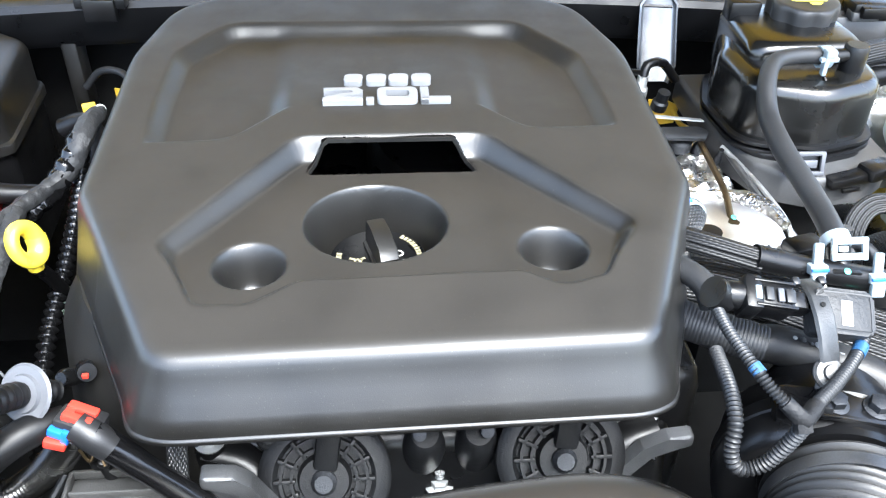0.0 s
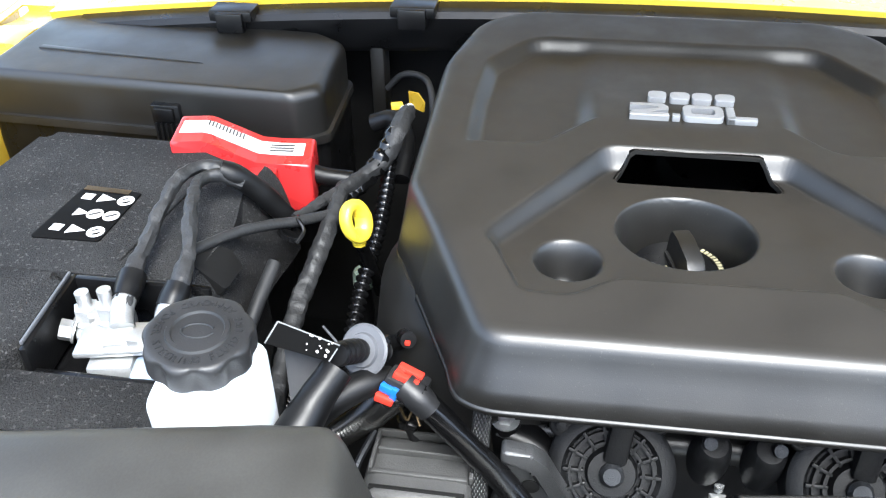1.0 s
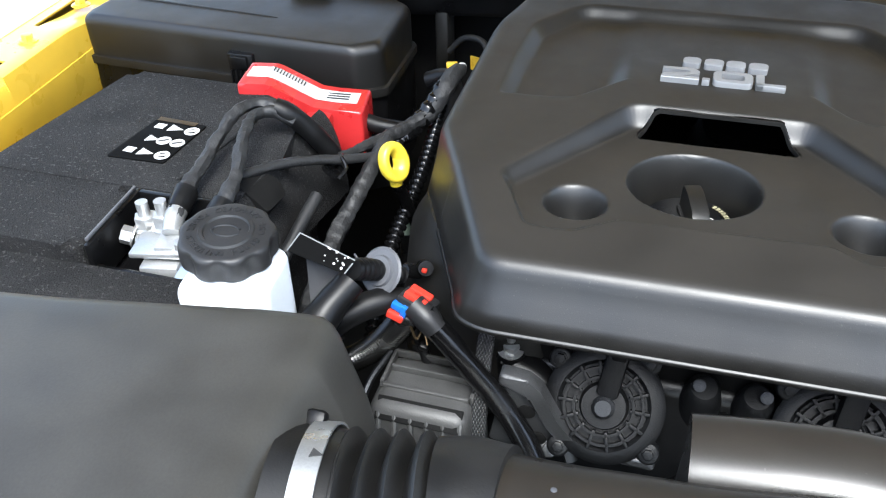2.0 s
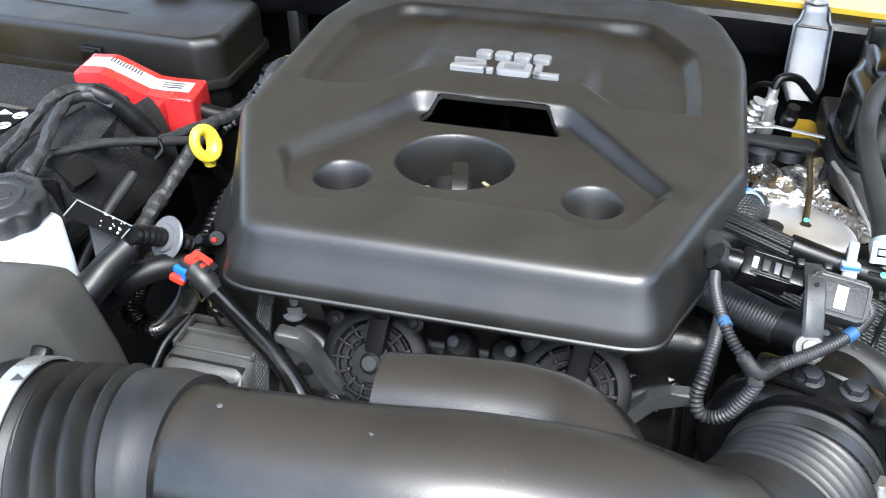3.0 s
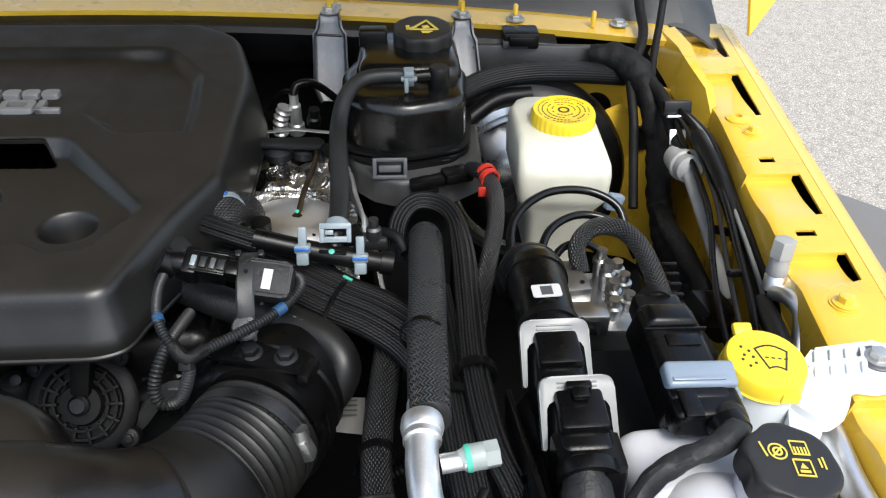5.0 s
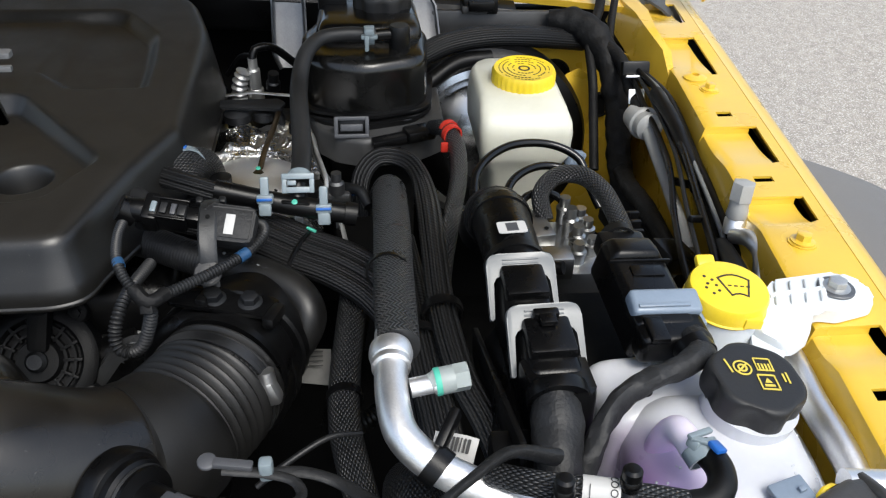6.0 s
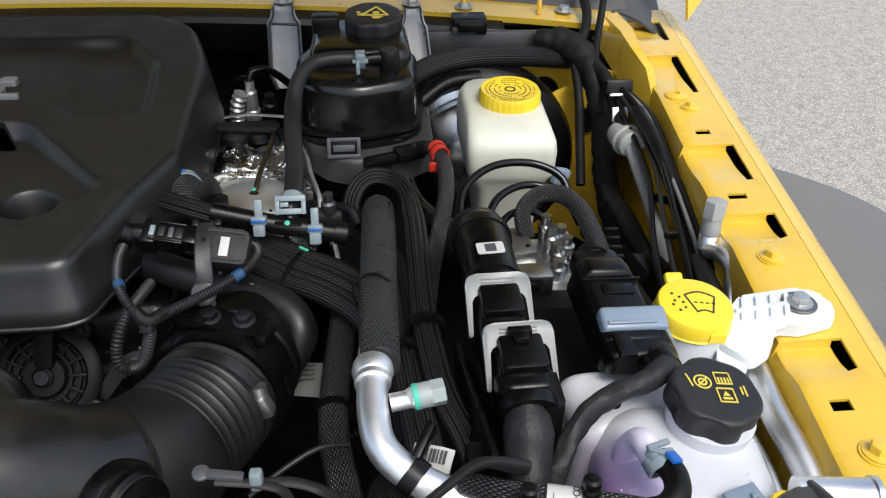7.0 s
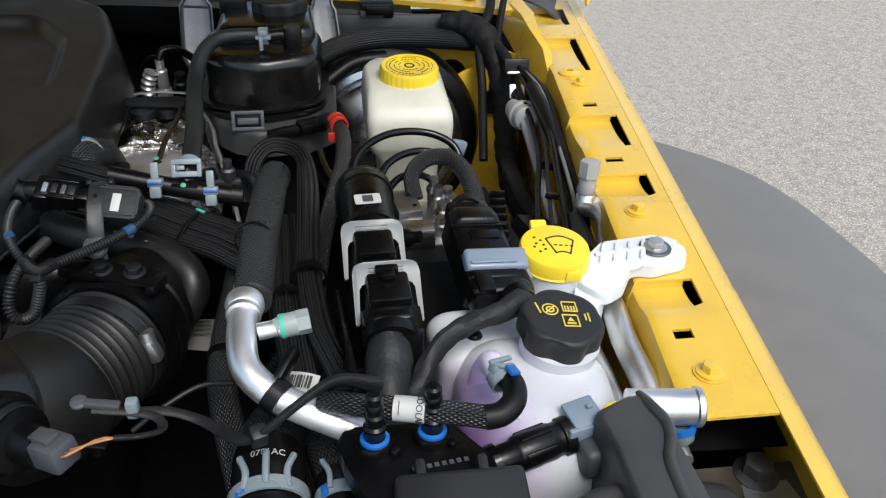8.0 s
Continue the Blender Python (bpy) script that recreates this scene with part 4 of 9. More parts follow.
# small engine parts seen down in the opening
inn = thing("fuel_rail", (0, 0.008, 1.036), "dark fuel rail seen through the cover's opening", "engine part")
part("rail", tube([(-0.055, 0.010, 1.050), (0.0, 0.012, 1.052), (0.055, 0.010, 1.050)], 0.006, 12), M_GLOSS, inn)
part("bridge", box(0.006, 0.022, 0.05, at(0.004, 0.009, 1.062), 0.001), M_BLACK, inn)
for x in (-0.036, -0.022, 0.024, 0.036):
    part("fitting", lathe([(0, 0), (0.006, 0), (0.006, 0.008), (0.004, 0.010), (0.004, 0.018), (0, 0.019)], axis((x, 0.006, 1.050), (0, -0.2, 1)), 14), M_GLOSS, inn)
part("bolt", hex_bolt((-0.028, 0.004, 1.062), (0, -0.3, 1), 0.0035), M_CAST, inn)

# ---- engine front, below the cover ----
engine = thing("engine", (0, 0, 0.70), "engine front with two cam actuators and black timing cover", "engine")
tc = join(box(0.40, 0.42, 0.34, at(0.01, 0.07, 0.855), 0.02, 3),
          box(0.37, 0.06, 0.17, at(0.012, -0.140, 0.90), 0.012, 3, top=(0.96, 0.6), shift=(0, 0.012)),
          box(0.07, 0.05, 0.10, at(0.024, -0.135, 0.905), 0.012, 3, top=(0.7, 0.6)))
part("timing_cover", tc, M_BLACK, engine)
for x in (0.011, 0.056):
    part("boss", lathe([(0, 0), (0.017, 0), (0.015, 0.05), (0.012, 0.070), (0.009, 0.0735), (0, 0.074)], axis((x * 0.8 + 0.006, -0.125, 0.930), (0, -0.45, 1)), 22), M_ACTUATOR, engine)
    part("screw", lathe([(0, 0), (0.0045, 0), (0.0045, 0.003), (0, 0.004)], axis((x, -0.157, 1.0), (0, -0.75, 0.65)), 16), M_CASTDARK, engine)


def actuator(x, y, z):
    d = Vector((0, -0.82, 0.57))
    m = axis((x, y, z), d)
    base = part("cam_actuator", lathe([(0, -0.03), (0.043, -0.03), (0.044, 0.002), (0.041, 0.005), (0.034, 0.006), (0.031, 0.003), (0.018, 0.003), (0.016, 0.009), (0, 0.010)], m, 40), M_ACTUATOR, engine, "round black cam actuator with ribs")
    for i in range(14):
        a = 2 * math.pi * i / 14
        part("rib", box(0.0145, 0.0026, 0.006, m @ at(0.026 * math.cos(a), 0.026 * math.sin(a), 0.0055, 0, 0, math.degrees(a)), 0.0006), M_ACTUATOR, base)
    part("hub", lathe([(0, 0.006), (0.0085, 0.006), (0.0085, 0.013), (0.006, 0.016), (0, 0.016)], m, 12), M_CASTDARK, base)
    part("plug", join(box(0.016, 0.044, 0.014, m @ at(0.004, 0.030, 0.012, 12, 0, -8), 0.003), box(0.012, 0.02, 0.02, m @ at(0.006, 0.047, 0.014, 12), 0.003)), M_ACTUATOR, base)
    for i in range(4):
        a = 0.9 + math.pi / 2 * i
        q = m @ V(0.046 * math.cos(a), 0.046 * math.sin(a), 0)
        part("ear", disc(0.0085, 0.012, axis(q - d * 0.008, d), 0.002, 18), M_ACTUATOR, base)
        part("bolt", hex_bolt(q + d * 0.004, d, 0.0036, 0.5, 1.4), M_ACTUATOR, base)
    for k in range(2):
        part("ring", lathe([(0.0205 + 0.007 * k, 0.003), (0.0225 + 0.007 * k, 0.003), (0.0225 + 0.007 * k, 0.0085), (0.0205 + 0.007 * k, 0.0085), (0.0205 + 0.007 * k, 0.003)], m, 32), M_ACTUATOR, base)


actuator(-0.052, -0.166, 0.972)
actuator(0.106, -0.164, 0.980)


def mount_bolt(p, label="pale zinc flange bolt on a black boss"):
    p = Vector(p)
    b = part("boss", lathe([(0, -0.03), (0.013, -0.03), (0.0115, 0.0), (0.0105, 0.004), (0, 0.004)], axis(p - V(0, 0, 0.012), (0, -0.1, 1)), 24), M_BLACK, engine)
    part("bolt", join(hex_bolt(p - V(0, 0, 0.008), (0, -0.1, 1), 0.0062, 0.55, 1.65), lathe([(0, 0), (0.0035, 0), (0.0035, 0.006), (0, 0.007)], axis(p + V(0, 0, 0.002), (0, -0.1, 1)), 14)), M_STEEL, b, label)


mount_bolt((-0.127, -0.146, 0.998))
mount_bolt((0.172, -0.133, 0.993))
mount_bolt((0.026, -0.150, 0.944))


def plate(poly, y, thick, label="grey cast engine bracket"):
    """A casting cut from a plate that stands across the car: points are (x, z)."""
    part("bracket", prism(rounded(poly, 0.004, 3), 0, thick, at(0, y, 0, 90), 0.0025, 2), M_BRACKET, engine, label)


plate([(-0.127, 1.004), (-0.106, 1.002), (-0.096, 0.994), (-0.082, 0.966), (-0.068, 0.948), (-0.010, 0.944), (-0.010, 0.935), (-0.074, 0.938), (-0.090, 0.958), (-0.104, 0.986), (-0.127, 0.993)], -0.176, 0.012)
plate([(-0.124, 0.990), (-0.108, 0.978), (-0.094, 0.956), (-0.084, 0.936), (-0.110, 0.918), (-0.136, 0.925)], -0.174, 0.006)
for p in ((-0.106, -0.182, 0.966), (-0.097, -0.182, 0.940)):
    part("hole", disc(0.0065, 0.0012, axis(p, (0, -1, 0)), 0.0003, 16), M_DARK, engine)
part("bolt", hex_bolt((-0.088, -0.182, 0.931), (0.1, -0.8, 0.6), 0.0045), M_CAST, engine)
plate([(0.194, 1.000), (0.176, 0.998), (0.160, 0.989), (0.146, 0.968), (0.124, 0.938), (0.132, 0.934), (0.154, 0.960), (0.168, 0.980), (0.194, 0.989)], -0.160, 0.010)
for sx, bx in ((1, 0.172), (-1, -0.127)):
    part("bridge", tube([(bx + sx * 0.004, -0.145, 0.985), (bx - sx * 0.025, -0.150, 0.976), (bx - sx * 0.045, -0.165, 0.955), (bx - sx * 0.06, -0.18, 0.925)], 0.012, 10, 0.006, flat=0.5), M_BLACK, engine)
slp = part("slotted_plate", box(0.065, 0.065, 0.004, at(0.18, -0.21, 0.922), 0.001), M_BLACK, engine)
for i in range(9):
    part("slat", box(0.055, 0.0022, 0.004, at(0.18, -0.235 + 0.006 * i, 0.935 - 0.002 * i), 0.0006), M_BLACK, slp)

for x, y, z in ((-0.035, 0.020, 1.062), (0.012, 0.024, 1.058), (0.040, 0.016, 1.060)):
    part("bolt", hex_bolt((x, y, z), (0, -0.2, 1), 0.005), M_CASTDARK, engine)
part("loom_clip", tube([(-0.05, 0.03, 1.055), (-0.02, 0.026, 1.070), (0.02, 0.030, 1.066), (0.055, 0.028, 1.055)], 0.006, 12, 0.004), M_GLOSS, engine)
part("valve_cover", box(0.14, 0.07, 0.02, at(0, 0.02, 1.046), 0.006), M_BLACK, engine)

# grey skirt of the engine under the cover's side
part("side_shell", lathe([(0.0, 0.03), (0.075, 0.028), (0.092, 0.0), (0.10, -0.06), (0.10, -0.16), (0, -0.16)], at(-0.145, -0.03, 1.03), 36, squash=1.25), M_AIRBOX, engine, "dark grey plastic side shell")
part("side_shell", lathe([(0.0, 0.02), (0.10, 0.02), (0.11, 0.0), (0.11, -0.2), (0, -0.2)], at(0.09, 0.15, 1.03), 36), M_BLACK, engine)

# alternator seen between the hoses
alt = thing("alternator", (-0.20, -0.17, 0.86), "cast aluminium alternator housing with cooling slots", "alternator")
part("housing", box(0.088, 0.074, 0.10, at(-0.205, -0.175, 0.905), 0.010, 3, top=(0.86, 0.8)), M_ALLOY, alt)
for sx, sy, w, d in ((-0.203, -0.1485, 0.070, 0.0030), (-0.203, -0.1650, 0.066, 0.0026), (-0.238, -0.166, 0.0030, 0.036), (-0.168, -0.166, 0.0030, 0.036)):
    part("rim", box(w, d, 0.007, at(sx, sy, 0.957), 0.0009), M_ALLOY, alt)
part("side_rail", tube([(-0.242, -0.150, 0.958), (-0.249, -0.178, 0.953), (-0.252, -0.200, 0.940)], 0.0028, 8, 0.004), M_CASTDARK, alt)
for i in range(6):
    part("fin", tube([(-0.236 + 0.0125 * i, -0.190, 0.952), (-0.234 + 0.0125 * i, -0.204, 0.946), (-0.233 + 0.0125 * i, -0.210, 0.930)], 0.0022, 8, 0.004), M_ALLOY, alt)
for z in (0.951,):
    part("rib", box(0.07, 0.004, 0.004, at(-0.205, -0.182, z + 0.004), 0.001), M_ALLOY, alt)
    part("slot_backing", box(0.066, 0.018, 0.004, at(-0.204, -0.1995, z - 0.002, 40), 0.001), M_DARK, alt)

alt.location += V(0.022, -0.008, 0.018)

# ---- air intake: pipe, resonator, bellows, throttle body ----
pipe = thing("intake_pipe", (0.05, -0.34, 1.0), "long satin black air intake pipe with a side resonator", "intake pipe")
AX = [(-0.092, -0.368, 1.066), (-0.04, -0.371, 1.076), (0.02, -0.371, 1.084), (0.08, -0.364, 1.086), (0.142, -0.350, 1.072), (0.190, -0.333, 1.046), (0.226, -0.303, 1.024)]
part("pipe", tube(AX, [0.048, 0.046, 0.045, 0.045, 0.046, 0.045, 0.044], 40, 0.005), M_INTAKE, pipe)
part("collar", tube([(-0.112, -0.3715, 1.0640), (-0.098, -0.3690, 1.0655), (-0.078, -0.3680, 1.0685)], [0.0545, 0.0545, 0.0515], 44, 0.004), M_BELLOWS, pipe)
part("resonator", tube([(0.000, -0.289, 1.060), (0.003, -0.289, 1.060), (0.047, -0.287, 1.064), (0.087, -0.286, 1.066), (0.114, -0.292, 1.066), (0.132, -0.312, 1.064), (0.140, -0.340, 1.060)], [0.029, 0.033, 0.0335, 0.0335, 0.0335, 0.034, 0.034], 32, 0.004), M_INTAKE, pipe)
for p in ((0.026, -0.371, 1.1290), (0.000, -0.362, 1.1250), (-0.060, -0.365, 1.1190)):
    part("paint_fleck", disc(0.0016, 0.0006, axis(p, (0, 0.1, 1)), 0.0002, 10), M_MIDGREY, pipe)

bel = thing("intake_bellows", (-0.13, -0.375, 1.0), "black rubber bellows with a bright steel clamp", "hose")
part("bellows", tube([(-0.164, -0.382, 1.059), (-0.138, -0.377, 1.0610), (-0.110, -0.371, 1.0640)], [0.0545, 0.0535, 0.0520], 48, 0.004, corr=(0.0137, 0.0115)), M_BELLOWS, bel)
part("cuff", tube([(-0.192, -0.388, 1.064), (-0.176, -0.385, 1.064), (-0.162, -0.382, 1.0635)], [0.058, 0.0578, 0.0555], 44, 0.004), M_BELLOWS, bel)
part("clamp", ring_band((-0.1725, -0.3845, 1.064), (1, 0.19, 0), 0.0581, 0.0125, 0.0014, 48), M_STEEL, bel, "bright steel band clamp")
part("clamp_mark", prism([(-0.0025, -0.003), (0.0035, 0), (-0.0025, 0.003)], 0, 0.0004, axis((-0.1705, -0.3778, 1.1235), (0.02, 0.10, 0.99)), 0), M_INK, bel)
part("lug", box(0.012, 0.012, 0.009, at(-0.187, -0.345, 1.106, 40), 0.003), M_RUBBER, bel)
part("lug", box(0.012, 0.012, 0.009, at(-0.104, -0.338, 1.101, 40), 0.003), M_RUBBER, bel)

bel2 = thing("throttle_bellows", (0.255, -0.27, 0.98), "black ribbed rubber bellows with a worm-drive clamp", "hose")
part("bellows", tube([(0.234, -0.287, 1.022), (0.243, -0.271, 1.021), (0.251, -0.255, 1.0195), (0.258, -0.235, 1.018)], 0.0455, 44, 0.004, corr=(0.0066, 0.0038)), M_BELLOWS, bel2)
part("cuff", tube([(0.2060, -0.3255, 1.0340), (0.2085, -0.3230, 1.0325), (0.2150, -0.3165, 1.0295), (0.2230, -0.3070, 1.0260), (0.2310, -0.2940, 1.0230), (0.2340, -0.2880, 1.0222)], [0.0470, 0.0492, 0.0496, 0.0492, 0.0488, 0.0460], 48, 0.002), M_BELLOWS, bel2)
cd = Vector((0.32, 0.93, -0.06)).normalized()
part("clamp", ring_band((0.253, -0.248, 1.019), cd, 0.0462, 0.009, 0.0014, 56), M_CAST, bel2, "steel worm-drive clamp")
part("clamp_screw", join(box(0.012, 0.020, 0.011, axis((0.2945, -0.262, 1.030), (0.9, -0.1, 0.3)), 0.003), lathe([(0, 0), (0.006, 0), (0.006, 0.012), (0, 0.013)], axis((0.2935, -0.262, 1.034), (-0.15, 0.25, 0.95)), 14)), M_ALU, bel2)
for i in range(9):
    a = 0.35 + 0.09 * i
    q = Vector((0.253, -0.248, 1.019)) + Vector((math.cos(a) * 0.93, -math.cos(a) * 0.32, math.sin(a))) * 0.0468
    part("slot", box(0.0012, 0.006, 0.0012, axis(q, q - Vector((0.253, -0.248, 1.019)), up=cd), 0), M_DARK, bel2)

thr = thing("throttle_unit", (0.275, -0.20, 0.96), "black throttle body with a flange held by two hex bolts", "throttle")
m = axis((0.258, -0.230, 1.018), cd)
part("body", lathe([(0, 0), (0.0465, 0), (0.0465, 0.006), (0.044, 0.008), (0.0415, 0.030), (0.040, 0.085), (0, 0.085)], m, 44), M_BLACK, thr)
hm = axis((0.246, -0.226, 1.002), cd)
part("housing", lathe([(0, 0), (0.048, 0), (0.054, 0.004), (0.0575, 0.010), (0.0575, 0.018), (0.0562, 0.019), (0.0562, 0.023), (0.0575, 0.024), (0.0575, 0.034), (0.055, 0.037), (0.050, 0.060), (0, 0.060)], hm, 52), M_BLACK, thr, "round black housing")
part("ring", lathe([(0.040, 0.032), (0.0470, 0.032), (0.0490, 0.034), (0.0490, 0.041), (0.0470, 0.043), (0.0470, 0.050), (0.045, 0.052), (0.038, 0.052)], m, 52), M_BLACK, thr)
part("rear_ring", lathe([(0.038, 0.052), (0.044, 0.052), (0.044, 0.075), (0.038, 0.077)], m, 44), M_BLACK, thr)
for k in range(7):
    a = -0.9 + 0.52 * k
    q = m @ V(0.0505 * math.cos(a), 0.0505 * math.sin(a), 0.024)
    if 1.25 < a < 2.2:
        continue
    part("lug", box(0.010, 0.010, 0.024, axis(q, cd), 0.0035), M_BLACK, thr)
fl = part("flange", prism(rounded([(-0.040, -0.010), (0.034, -0.013), (0.038, 0.006), (0.020, 0.012), (-0.042, 0.010)], 0.006), 0, 0.003, at(0.262, -0.203, 1.0605, 3, 5, -8), 0.0008), M_GLOSS, thr, "thin black plate")
for q in ((0.2535, -0.202, 1.0635), (0.279, -0.206, 1.0625)):
    part("sleeve", lathe([(0, -0.03), (0.0078, -0.03), (0.0072, 0), (0, 0)], axis(q, (0, -0.1, 1)), 18), M_BLACK, fl)
    part("bolt", hex_bolt(q, (0, -0.1, 1), 0.0058, 0.55, 1.5), M_CASTDARK, fl, "dark hex bolt")

# ---- air cleaner housing ----
air = thing("air_cleaner", (-0.33, -0.43, 0.95), "satin black air cleaner housing with rounded edges", "air cleaner")
RAD = [0.03, 0.03, 0.02, 0.010, 0.03, 0.05, 0.03]


def lid_ring(right, back, z):
    ring = [(-0.62 + back, -0.66), (-0.170 - right, -0.66), (-0.172 - right, -0.322), (-0.182 - right * 0.8, -0.281 - back), (-0.24, -0.285 - back), (-0.36, -0.306 - back), (-0.62 + back, -0.34 - back)]
    return rounded(ring, RAD, 6), z


bm = loft([lid_ring(0, 0, 0.98), lid_ring(0.0, 0, 1.045), lid_ring(0.003, 0, 1.062), lid_ring(0.019, 0, 1.110), lid_ring(0.0215, 0.001, 1.1165), lid_ring(0.0245, 0.003, 1.1220), lid_ring(0.0285, 0.007, 1.1258), lid_ring(0.036, 0.014, 1.1280), lid_ring(0.048, 0.026, 1.129)])
part("lid", bm, M_LID, air, sharp=60)
part("outlet", tube([(-0.245, -0.402, 1.050), (-0.215, -0.394, 1.055), (-0.188, -0.388, 1.058)], [0.070, 0.063, 0.0555], 40, 0.004), M_LID, air)
part("base", prism(rounded([(-0.505, -0.62), (-0.192, -0.62), (-0.186, -0.33), (-0.198, -0.297), (-0.242, -0.293), (-0.364, -0.318), (-0.505, -0.34)], 0.02, 4), 0.86, 0.978, None, 0.004), M_BLACK, air)

# ---- battery corner ----
bat = thing("battery", (-0.46, -0.06, 0.88), "car battery under a black felt cover", "battery")
TOP = 1.078


def felt_slab(poly, z0, z1, bev=0.010):
    return prism(rounded(poly, 0.012, 4), z0, z1, None, bev, 3)


part("case", box(0.21, 0.33, 0.12, at(-0.465, -0.075, 0.955), 0.006), M_BLACK, bat)
cover_bat = part("felt_cover", join(
    felt_slab([(-0.590, -0.132), (-0.352, -0.132), (-0.345, -0.06), (-0.362, 0.02), (-0.40, 0.04), (-0.44, 0.06), (-0.570, 0.064)], 0.90, TOP),
    felt_slab([(-0.60, -0.215), (-0.437, -0.215), (-0.444, -0.13), (-0.59, -0.13)], 0.90, TOP - 0.001),
    felt_slab([(-0.60, -0.262), (-0.30, -0.262), (-0.30, -0.214), (-0.60, -0.214)], 0.90, TOP - 0.016, 0.006)), M_FELT, bat, "black felt battery blanket")
# sloping flap with a notch beside the cover
flap = []
for i in range(13):
    q = i / 12
    a = q * math.pi / 2
    flap.append([(-0.356 + 0.022 * math.sin(a) + 0.004 * math.sin(y * 40), y, 1.0765 - 0.075 * (1 - math.cos(a)) - 0.010 * q) for y in [-0.142 + 0.0145 * k for k in range(13)]])
part("flap", sheet(flap, 0.004), M_FELT, cover_bat)
# raised near-black patch; the notch's shaded hollow is colour only
part("notch", prism(rounded([(-0.018, -0.016), (0.016, -0.020), (0.018, 0.010), (0.004, 0.018), (-0.014, 0.012)], 0.004), -0.006, 0.003, at(-0.346, -0.100, 1.0715, 0, 36, 0), 0.001), M_DARK, cover_bat)
# printed label
lm = at(-0.4630, -0.061, TOP + 0.0006, 0, 0, -4)
lab = part("label", prism(rounded([(-0.0275, -0.037), (0.0275, -0.032), (0.0255, 0.036), (-0.0255, 0.033)], 0.003, 3), -0.0006, 0.0008, lm, 0.0002), M_LABELB, bat, "black warning label with white signs")
for j, y in enumerate((0.022, 0.0, -0.022)):
    part("sign", prism([(-0.006, -0.0055), (0.008, 0), (-0.006, 0.0055)] if j != 1 else [(-0.014, -0.005), (-0.002, 0.0), (-0.014, 0.005)], 0.0008, 0.0012, lm @ at(0.002, y, 0)), M_LABEL, lab)
    for x in ((0.019,) if j != 1 else (0.005, 0.019)):
        part("sign", lathe([(0.0042, 0.0008), (0.0068, 0.0008), (0.0068, 0.0012), (0.0042, 0.0012), (0.0042, 0.0008)] if j != 1 else [(0, 0.0008), (0.0066, 0.0008), (0.0066, 0.0012), (0, 0.0012)], lm @ at(x, y, 0), 22), M_LABEL, lab)
        part("sign", box(0.009, 0.0022, 0.0006, lm @ at(x, y, 0.0012, 0, 0, 35), 0), M_LABEL if j != 1 else M_INK, lab)
    if j != 1:
        part("sign", box(0.009, 0.008, 0.0004, lm @ at(-0.014, y, 0.001), 0), M_LABEL, lab)
part("strip", box(0.040, 0.006, 0.0004, lm @ at(-0.004, 0.034, 0.001), 0), M_BRASS, lab)
part("fold", box(0.004, 0.11, 0.003, at(-0.405, -0.06, TOP + 0.0006, 0, 0, -8), 0.001), M_FELT, cover_bat)
# open terminal pocket
part("pocket_wall", box(0.005, 0.080, 0.036, at(-0.434, -0.172, 1.060, 0, 0, 5), 0.0015), M_BLACK, bat)
part("pocket_wall", box(0.10, 0.005, 0.036, at(-0.385, -0.135, 1.060), 0.0015), M_BLACK, bat)
part("pocket_wall", box(0.115, 0.005, 0.018, at(-0.374, -0.2095, 1.050), 0.0015), M_BLACK, bat)
part("pocket_floor", box(0.125, 0.078, 0.006, at(-0.375, -0.172, 1.036), 0.0015), M_GLOSS, bat)
part("edge_strip", box(0.0022, 0.074, 0.003, at(-0.436, -0.171, 1.0795, 0, 0, 5), 0.0008), M_MIDGREY, bat)

term = thing("battery_terminal", (-0.395, -0.165, 1.040), "zinc battery clamp with nuts and cable lugs", "battery terminal")
part("clamp", join(lathe([(0, 0), (0.016, 0), (0.015, 0.022), (0.012, 0.025), (0, 0.025)], at(-0.389, -0.172, 1.039), 20), box(0.040, 0.020, 0.012, at(-0.402, -0.163, 1.058, 0, 0, 30), 0.003)), M_STEEL, term)
part("plate", box(0.070, 0.030, 0.005, at(-0.374, -0.180, 1.066, 0, 0, 12), 0.002), M_STEEL, term)
for x, y, z, h in ((-0.413, -0.163, 1.064, 0.024), (-0.396, -0.163, 1.068, 0.024)):
    part("nut", join(hex_bolt((x, y, z), (0, 0, 1), 0.0078, 0.8, 1.4), lathe([(0, 0), (0.0048, 0), (0.0048, h), (0, h)], axis((x, y, z), (0, 0, 1)), 14)), M_STEEL, term)
part("nut", hex_bolt((-0.420, -0.172, 1.060), (-1, -0.3, 0.4), 0.0066, 0.8, 1.3), M_STEEL, term)
part("block", box(0.030, 0.022, 0.020, at(-0.384, -0.192, 1.050, 0, 0, 12), 0.003), M_STEEL, term)
part("sensor", box(0.034, 0.022, 0.016, at(-0.350, -0.196, 1.052, 0, 0, 10), 0.003), M_PALEBLUE, term, "pale blue battery sensor")
part("bolt", hex_bolt((-0.366, -0.186, 1.069), (0, 0, 1), 0.0066, 0.5, 1.5), M_STEEL, term)


def cable(name, pts, r, mat, label, cat="cable", group="", **kw):
    loc = pts[0]
    t = solo(name, tube(pts, r, kw.pop("seg", 12), kw.pop("step", 0.006), **kw), mat, loc, label, cat, group)
    return t


